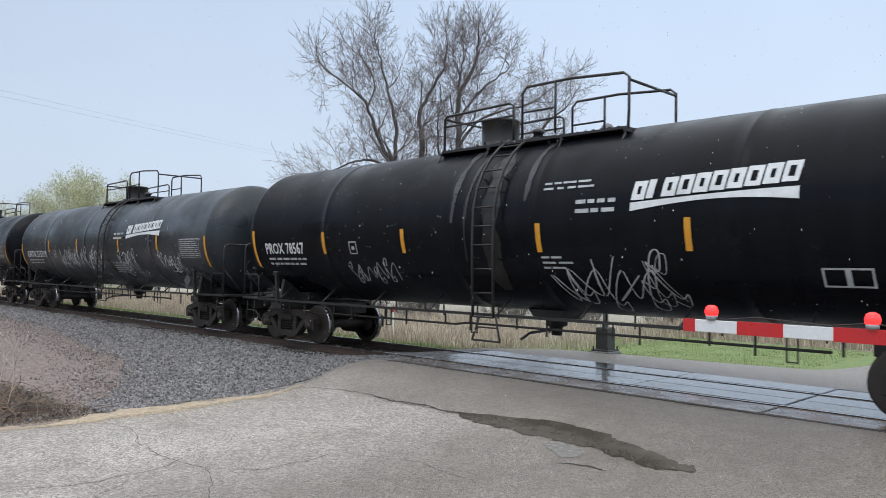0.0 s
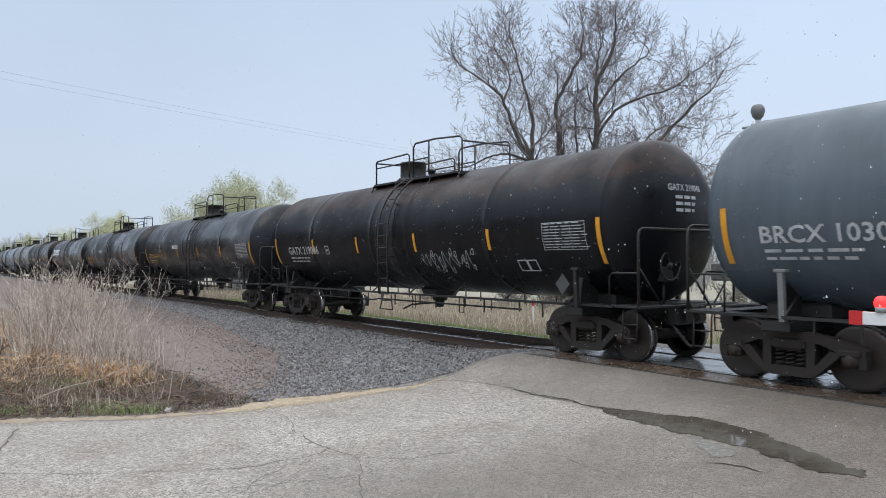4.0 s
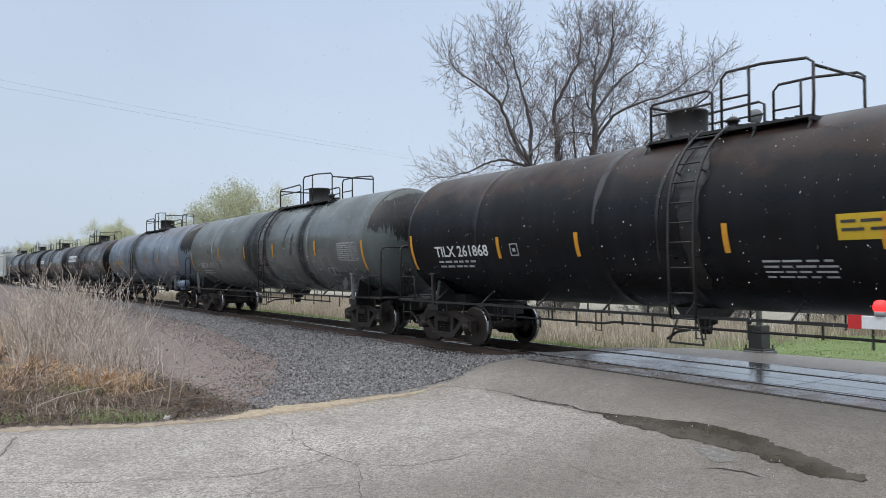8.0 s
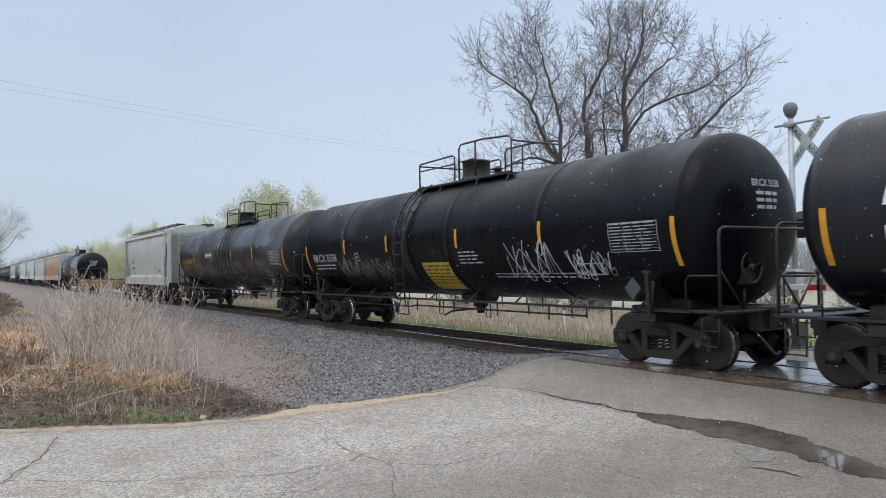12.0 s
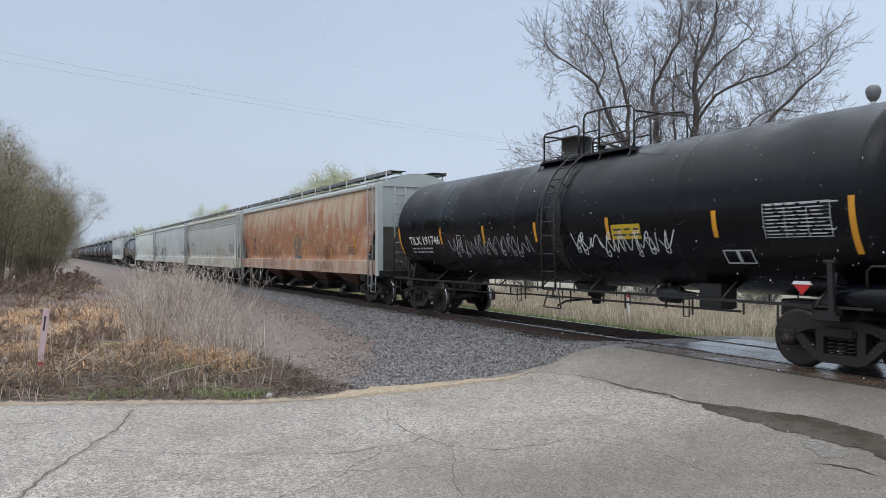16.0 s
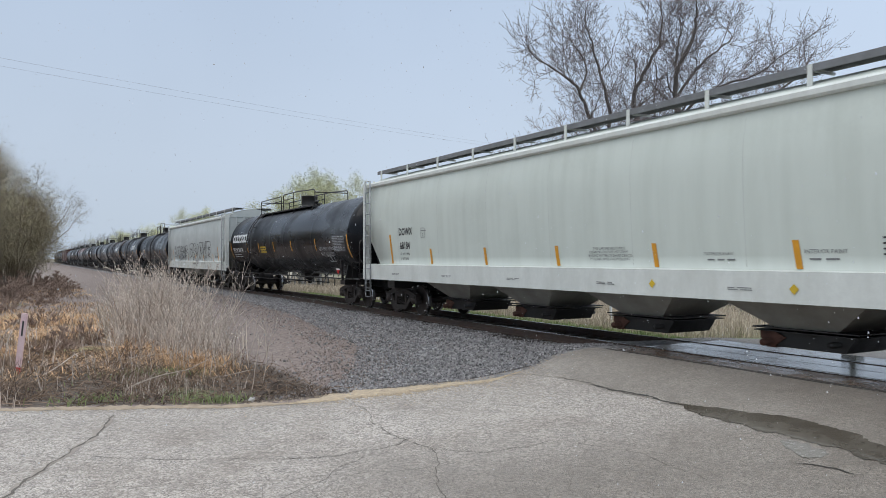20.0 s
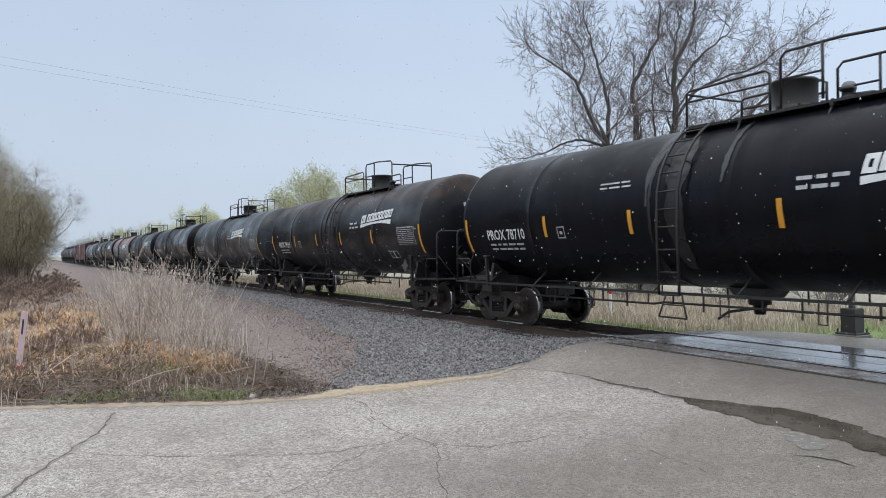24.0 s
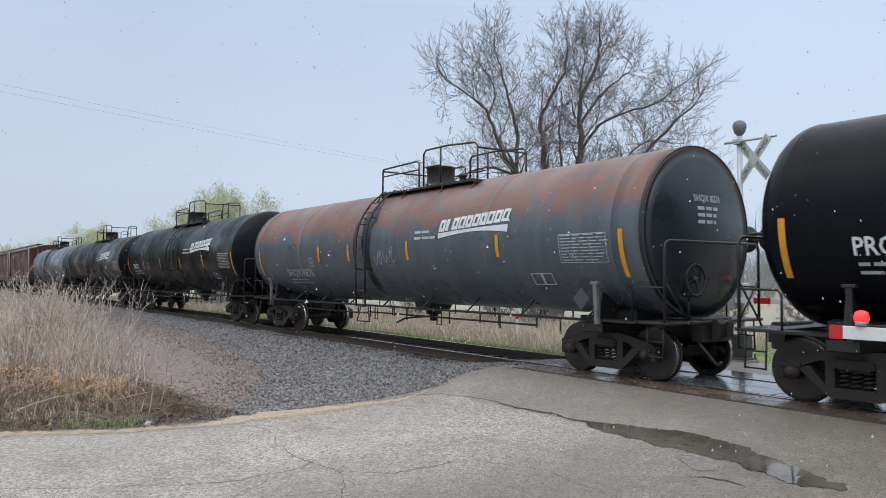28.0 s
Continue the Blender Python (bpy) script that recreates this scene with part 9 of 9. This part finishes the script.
def build_grass():
    n2 = lambda x, y, s: noise.noise((x * s, y * s, 4.0))
    bank = lambda x, y: -14.9 - 1.1 * n2(x, y, 0.45) - 0.55 * max(0.0, y - 1.0)
    blades(30000, 1, in_box(-32, -14.6, -8.0, 3.0, lambda x, y, r: x < bank(x, y) - 0.4 + r.gauss(0, 0.5) and n2(x, y, 0.5) > -0.25), 0.20, "dry_grass", "matted orange-tan dead grass", lean=2.6, width=0.010)
    blades(1500, 12, lambda r: (r.gauss(-15.7, 0.7), r.gauss(2.9, 0.35)), 0.32, "dry_grass", "tuft of orange-tan dead grass under the stalks", lean=1.1, width=0.009)
    blades(2600, 11, in_box(-16.5, -12.2, -7.5, 3.2, lambda x, y, r: n2(x, y, 0.8) > 0.05), 0.34, "stalk", "thin bleached stems on the bank", lean=0.5, width=0.005)
    blades(15000, 2, in_box(-18.0, -13.2, -7.5, 3.4, lambda x, y, r: r.random() < 0.25 + 0.9 * (n2(x, y, 0.7) + 0.4) and r.random() < 2.4 * (road_edge(y) - 0.3 - x)), 0.22, "dead_brown", "brown weed litter on the bank", lean=1.5, width=0.007)
    blades(15000, 17, in_box(-15.0, -11.0, -7.5, 4.3, lambda x, y, r: r.random() < 0.35 + 0.9 * n2(x, y, 1.1) and r.random() < 4 * (road_edge(y) - 0.30 - x)), 0.13, "dead_dark", "dark rotten litter at the foot of the bank", lean=2.4, width=0.007)
    blades(9000, 13, in_box(-21.0, -15.5, -8, 1.5, lambda x, y, r: n2(x, y, 0.6) > 0.0), 0.42, "dead_brown", "brown brush over the matted grass", lean=0.5, width=0.006)
    blades(6500, 6, in_box(-62, -27, -9, 3.4, lambda x, y, r: n2(x, y, 0.22) > -0.2), 0.24, "dry_grass", "dead grass along the verge", lean=1.9, width=0.016)
    blades(4200, 16, in_box(-62, -25, -9, 3.0, lambda x, y, r: n2(x, y, 0.3) < 0.1), 0.36, "dead_brown", "brown weeds along the verge", lean=1.2, width=0.010)
    blades(1500, 3, in_box(-40, -11.4, -6, 3.6, lambda x, y, r: n2(x, y, 0.9) > 0.30), 0.12, "green_grass", "small tufts of fresh grass", lean=0.6, width=0.010)
    for k, (x, y, n, spread) in enumerate(((-14.85, 2.3, 700, 0.30), (-12.35, 0.9, 160, 0.22), (-11.6, 2.15, 120, 0.16), (-11.3, 2.6, 120, 0.14))):
        blades(n, 70 + k, lambda r: (r.gauss(x, spread), r.gauss(y, spread * 1.4)), 0.17, "green_grass", "tuft of fresh grass at the bank's foot", lean=0.7, width=0.006)
    blades(42000, 4, lambda r: (r.uniform(-75, -13.2), 15.5 + 12.0 * r.random() ** 1.3), 0.55, "straw", "tall pale dead grass behind the track", lean=0.45, width=0.011)
    blades(20000, 5, lambda r: (r.uniform(-16, -7.0), r.uniform(15.2, 29)), 0.055, "green_grass", "short green lawn behind the track", lean=0.5, width=0.014)
    blades(13000, 18, lambda r: (r.uniform(-44, -13.2), r.uniform(14.2, 17.6)), 0.17, "green_grass", "green strip beside the track", lean=0.5, width=0.014)
    blades(12000, 7, lambda r: (r.uniform(-16, 12), r.uniform(27, 34)), 0.8, "straw", "tall pale dead grass behind the lawn", lean=0.35, width=0.02)
    blades(9000, 8, lambda r: (r.uniform(9.8, 16), r.uniform(15.2, 29)), 0.12, "green_grass", "short green lawn beside the road", lean=0.5, width=0.02)


build_big_tree()
build_woods()
build_far_woods()
build_stalk_clump()
build_grass()


# ---------------------------------------------------------------- crossing signals, gates and small things
def build_far_signal():
    sig = tagged(new("crossing_signal"), "crossing signal mast with bell, crossbuck, red lamps and gate", "crossing signal")
    sig.matrix_basis = Matrix.Translation((-9.9, 15.5, -0.12))
    part("foundation", Geo().box(-0.26, 0.26, -0.26, 0.26, -0.15, 0.06, 0.02), "brace_grey", sig)
    g = Geo().box(-0.16, 0.16, -0.16, 0.16, 0.06, 0.62, 0.02).box(-0.24, 0.24, -0.24, 0.24, 0.06, 0.10, 0.01)
    for a, b in ((-1, -1), (-1, 1), (1, -1), (1, 1)):
        g.tube([(a * 0.2, b * 0.2, 0.1), (a * 0.2, b * 0.2, 0.18)], 0.02, 6)
    part("mast_base", g, "hatch_dark", sig)
    part("mast", Geo().lathe([(0.6, 0.068), (5.14, 0.064), (5.16, 0.0)], "z", 16), "mast", sig)
    g = Geo().lathe([(5.14, 0.05), (5.20, 0.10), (5.22, 0.12), (5.26, 0.13), (5.34, 0.155), (5.42, 0.145), (5.48, 0.10), (5.51, 0.0)], "z", 18)
    part("bell", g, "brace_grey", sig)
    part("cross_bar", Geo().tube([(-0.32, -0.1, 5.0), (0.95, -0.1, 5.0)], 0.03, 8).box(-0.09, 0.09, -0.12, 0.09, 4.94, 5.06, 0.01), "mast", sig)
    for ang, words_on, mat_at in ((45, (("RAIL", -0.60), ("ROAD", 0.13)), -0.125), (-45, (("CROSSING", -0.57),), -0.105)):
        g = Geo().box(-0.62, 0.62, -0.006, 0.006, -0.115, 0.115, 0.003)
        m = pose(0.42, mat_at, 4.55, 0, ang, -16)
        arm = part("crossbuck_board", g, "sign_white", sig, m)
        for text, x in words_on:
            g = Geo()
            vs, fs = lettering(text, 0.15, None, 0, 0.002)
            wid = max(v[0] for v in vs)
            want = 0.47 if len(text) == 4 else 1.12
            g.add([(x + a * want / wid, -0.0105, -0.06 + b) for a, b, _ in vs], fs)
            part("sign_lettering", g, "letter_black", arm)
    g = Geo().tube([(-0.62, -0.12, 2.88), (0.62, -0.12, 2.88)], 0.03, 8).box(-0.1, 0.1, -0.16, 0.1, 2.80, 2.96, 0.02)
    part("lamp_arm", g, "pipe", sig)
    for x, y, turn, lit in ((-0.66, -0.22, -8, True), (0.06, -0.34, -8, False), (0.64, 0.12, 172, False), (0.0, 0.26, 172, False)):
        m = pose(x, y, 2.86 if y < 0 else 2.78, 0, 0, turn)
        lamp = part("signal_lamp", Geo().lathe([(0.0, 0.0), (0.0, 0.30), (-0.015, 0.305), (-0.03, 0.30), (-0.03, 0.12), (-0.10, 0.11), (-0.10, 0)][::-1], "y", 24).lathe([(0.16, 0.0), (0.16, 0.09), (0.0, 0.13)][::-1], "y", 16), "pipe", sig, m)
        part("lens", Geo().lathe([(-0.105, 0.0), (-0.104, 0.05), (-0.101, 0.098), (-0.098, 0.0)][::-1], "y", 18), "red_lamp" if lit else "red_lens", lamp, label="lit red lens" if lit else "dark red lens")
        hood, vs = Geo(), []
        for yy in (-0.10, -0.34):
            for rr in (0.125, 0.115):
                for k in range(13):
                    a = math.pi * (-0.08 + 1.16 * k / 12)
                    vs.append((rr * math.cos(a), yy, rr * math.sin(a) + (0.0 if yy > -0.2 else -0.02)))
        fs = []
        for k in range(12):
            fs += [(k, k + 1, k + 27, k + 26), (k + 14, k + 13, k + 39, k + 40), (k + 26, k + 27, k + 40, k + 39)]
        hood.add(vs, fs)
        part("hood", hood, "pipe", lamp)
    g = Geo().box(-0.44, -0.15, -0.28, 0.12, 1.42, 1.86, 0.03).box(-0.52, -0.10, -0.22, 0.10, 1.20, 1.42, 0.02).box(-0.15, 0.12, -0.14, 0.14, 1.40, 1.78, 0.02)
    g.lathe([(-0.31, 0.0), (-0.31, 0.13), (-0.285, 0.14)], "y", 18, (-0.30, 0, 1.65))
    part("gate_mechanism", g, "mast", sig)
    for k in range(6):
        a = k * math.pi / 3
        part("bolt", shared("sbolt", lambda: Geo().lathe([(-0.33, 0.0), (-0.33, 0.016), (-0.308, 0.018)], "y", 8).mesh("bolt", "hatch_dark")), None, sig, (-0.30 + 0.085 * math.cos(a), 0, 1.65 + 0.085 * math.sin(a)))
    g = Geo().box(-1.00, -0.52, -0.36, -0.10, 1.50, 1.92, 0.03)
    for x in (-0.84, -0.68):
        g.box(x - 0.015, x + 0.015, -0.372, -0.355, 1.66, 1.84)
    part("counterweight", g.box(-0.54, -0.40, -0.30, -0.24, 1.62, 1.74), "brace_grey", sig)
    arm = part("gate_arm", Geo().box(0.05, 7.6, -0.32, -0.29, 1.34, 1.46, 0.006), "white", sig, label="lowered red and white striped gate arm")
    for i in range(9):
        part("red_stripe", Geo().box(0.5 + i * 0.82, 0.9 + i * 0.82, -0.324, -0.286, 1.337, 1.463), "red", arm)
    for x in (2.4, 4.9, 7.3):
        part("arm_lamp", Geo().lathe([(1.46, 0.0), (1.46, 0.05), (1.50, 0.075), (1.56, 0.07), (1.61, 0.03), (1.615, 0)], "z", 12, (x, -0.305, 0)), "red_lamp", arm)


def build_near_gate():
    gate = tagged(new("crossing_gate"), "lowered red and white crossing gate arm with red lamps", "crossing gate")
    gate.matrix_basis = pose(3.4, 6.8, -0.27)
    part("mast", Geo().lathe([(0.0, 0.18), (0.1, 0.18), (0.12, 0.07), (4.0, 0.065), (4.02, 0)], "z", 14), "mast", gate)
    part("gate_mechanism", Geo().box(-0.18, 0.18, -0.25, 0.25, 1.15, 1.75, 0.03), "mast", gate)
    x0 = -6.86
    arm = part("gate_arm", Geo().box(x0, -0.1, -0.018, 0.018, 1.525, 1.640, 0.005), "white", gate)
    edges = [(x0 - 0.002, x0 + 0.115)] + [(x0 + 0.52 + i * 0.82, x0 + 0.93 + i * 0.82) for i in range(8)]
    for a, b in edges:
        part("red_stripe", Geo().box(a, b, -0.022, 0.022, 1.522, 1.643), "red", arm)
    for x in (x0 + 0.27, x0 + 1.63, x0 + 3.6):
        lamp = part("arm_lamp", Geo().lathe([(1.645, 0.0), (1.645, 0.05), (1.685, 0.055)], "z", 14, (x, 0, 0)), "steel_grey", arm)
        part("lens", Geo().lathe([(1.675, 0.045), (1.69, 0.058), (1.725, 0.064), (1.765, 0.05), (1.78, 0.025), (1.783, 0)], "z", 16, (x, 0, 0)), "red_lamp", lamp, label="lit red lens")
    part("lamp_cable", Geo().tube([(x0 + 0.3, -0.01, 1.665)] + [(x0 + 0.4 + i * 0.3, -0.01, 1.652 + 0.018 * ((i * 5) % 3)) for i in range(20)], 0.007, 5), "pipe", arm)


def build_small_things():
    st = tagged(new("marker_stake"), "leaning pink-white marker stake with a red foot", "marker stake")
    st.matrix_basis = pose(-15.95, -0.17, -0.36, 0, 7, 62)
    part("post", Geo().box(-0.055, 0.055, -0.012, 0.012, 0.15, 1.16, 0.006), "stake_pink", st)
    part("foot", Geo().box(-0.06, 0.06, -0.018, 0.018, -0.1, 0.16, 0.006), "red", st, label="faded red foot")
    part("label_strip", Geo().box(-0.018, 0.014, -0.0165, -0.0125, 0.74, 1.02), "letter_black", st)
    for x, y in ((-19.7, 17.4),):
        po = tagged(new("marker_post"), "thin white marker post with a red cap in the grass", "marker post")
        po.matrix_basis = pose(x, y, -0.62)
        part("post", Geo().box(-0.045, 0.045, -0.02, 0.02, 0.0, 1.05, 0.008), "post_white", po)
        part("cap", Geo().box(-0.048, 0.048, -0.023, 0.023, 0.93, 1.06, 0.008), "red", po, label="red reflective cap")
    si = tagged(new("road_sign"), "small round sign on a post by the woods", "road sign")
    si.matrix_basis = pose(-34.58, 40.0, -0.6, 0, 0, 38)
    part("post", Geo().box(-0.03, 0.03, 0.0, 0.05, 0, 1.6), "steel_grey", si)
    part("plate", Geo().lathe([(-0.01, 0), (-0.01, 0.24), (0.01, 0.24), (0.01, 0)], "y", 20, (0, 0, 1.42)), "sign_white", si)
    rnd = random.Random(3)
    stn = tagged(new("pale_stone"), "pale stone lying at the road's edge", "stone")
    vs, fs = pebble(rnd, 0.07)
    part("stone", Geo().add(vs, fs), "stone_pale", stn)
    stn.matrix_basis = Matrix.Translation((-11.0, 2.86, -0.275)) @ Matrix.Diagonal((0.6, 0.8, 0.5, 1))
    for k, (p, q) in enumerate((((-27.6, -14.0, 9.5), (-47.3, 37.0, 9.9)), ((-27.2, -14.0, 9.05), (-46.6, 37.0, 9.6)))):
        a, b = Vector(p), Vector(q)
        pts = [a.lerp(b, i / 24) - Vector((0, 0, 0.35 * 4 * (i / 24) * (1 - i / 24))) for i in range(25)]
        tagged(part("overhead_wire", Geo().tube(pts, 0.0048, 5), "wire"), "thin overhead wire against the sky", "overhead wire", group="overhead wires")


def build_litter():
    """Sods and fallen sticks at the foot of the bank."""
    rnd = random.Random(61)
    for x, y, r in ((-12.25, 3.62, 0.20), (-12.0, 3.30, 0.13), (-12.6, 3.85, 0.12), (-11.9, 3.55, 0.09), (-12.9, 3.4, 0.12)):
        g = Geo()
        rows = []
        for i in range(6):
            a = math.pi / 2 * i / 5
            for k in range(12):
                b = 6.283 * k / 12
                f = r * (1 + 0.45 * noise.noise((3 * math.cos(b) + x * 9, 3 * math.sin(b), i * 0.7)))
                rows.append((f * math.cos(a) * math.cos(b), 1.3 * f * math.cos(a) * math.sin(b), 0.75 * f * math.sin(a) - 0.02))
        g.add(rows, [(i * 12 + k, i * 12 + (k + 1) % 12, i * 12 + 12 + (k + 1) % 12, i * 12 + 12 + k) for i in range(5) for k in range(12)])
        roots = []
        for _ in range(9):
            a = rnd.uniform(0, 6.283)
            p = wander(rnd, (0, 0, r * 0.5), (math.cos(a), math.sin(a), rnd.uniform(0.0, 0.7)), r * rnd.uniform(1.2, 2.4), 3, 0.2, -0.05)
            roots.append(Geo().tube(p, [0.006, 0.005, 0.004, 0.003], 3, caps=False))
        sod = tagged(part("sod", g, "clod"), "dark overturned sod with dead roots", "sod", group="sods at the bank's foot")
        for root in roots:
            part("root", root, "dead_brown", sod, label="thin dead root")
        sod.matrix_basis = Matrix.Translation((x, y, ground_z(x, y)))
    for x, y, a, ln in ((-16.6, 1.5, 70, 1.5), (-14.4, 2.3, 100, 1.0), (-14.0, 2.9, 40, 0.9), (-15.3, 0.2, 120, 1.2), (-13.4, 1.4, 75, 1.1), (-15.0, 3.2, 20, 1.2)):
        d = (math.cos(radians(a)), math.sin(radians(a)), 0.28)
        p = wander(rnd, (0, 0, 0), d, ln, 5, 0.08, 0.0)
        st = tagged(part("fallen_stick", Geo().tube(p, [0.013, 0.012, 0.010, 0.009, 0.007, 0.004], 5), "stalk"), "pale dead stick fallen on the bank", "stick", group="fallen sticks")
        st.matrix_basis = Matrix.Translation((x, y, ground_z(x, y) + 0.02))


def build_snow():
    """Loose falling flakes in the air between the eye and the train: two layers that sink at different speeds."""
    layers = []
    for seed, count, way, size in ((51, 22000, (0.30, -0.10, -1.5), 0.0050), (52, 19000, (0.75, -0.25, -2.1), 0.0044)):
        rnd = random.Random(seed)
        g = Geo()
        top = 7 - way[2] * 28
        for _ in range(count):
            p = Vector((rnd.uniform(-17, 2.0) - way[0] * 14, rnd.uniform(0.6, 10.0) - way[1] * 14, rnd.uniform(-0.4, top)))
            ax, ay = p.x, p.y
            near = min(math.hypot(ax + way[0] * t, ay + way[1] * t) for t in range(0, 29, 1))
            if near < 2.4:
                continue
            r = size * rnd.uniform(0.5, 1.6)
            g.add([p + Vector(v) * r for v in ((1, 0.3, -0.6), (-0.8, 0.7, -0.6), (0, -1, -0.6), (0, 0, 1.2))], [(0, 1, 3), (1, 2, 3), (2, 0, 3), (1, 0, 2)])
        ob = tagged(part("falling_snow", g, "snow"), "small wet snowflakes falling through the air", "snow", kind="stuff")
        layers.append((ob, way))
    return layers


SNOW = build_snow()
build_far_signal()
build_near_gate()
build_small_things()
build_litter()


# ---------------------------------------------------------------- motion
def motions():
    """The whole train runs along the straight track, slowing very slightly."""
    times = [0, 2, 4, 6, 8, 10, 12, 14, 16, 18, 20, 22, 24, 26, 28]
    for wagon, centre in MOVING:
        walk(wagon, [(t, pose(centre + travelled(t), DC, 0)) for t in times])
    for flakes, way in SNOW:
        walk(flakes, [(t, pose(way[0] * t, way[1] * t, way[2] * t)) for t in times])


motions()
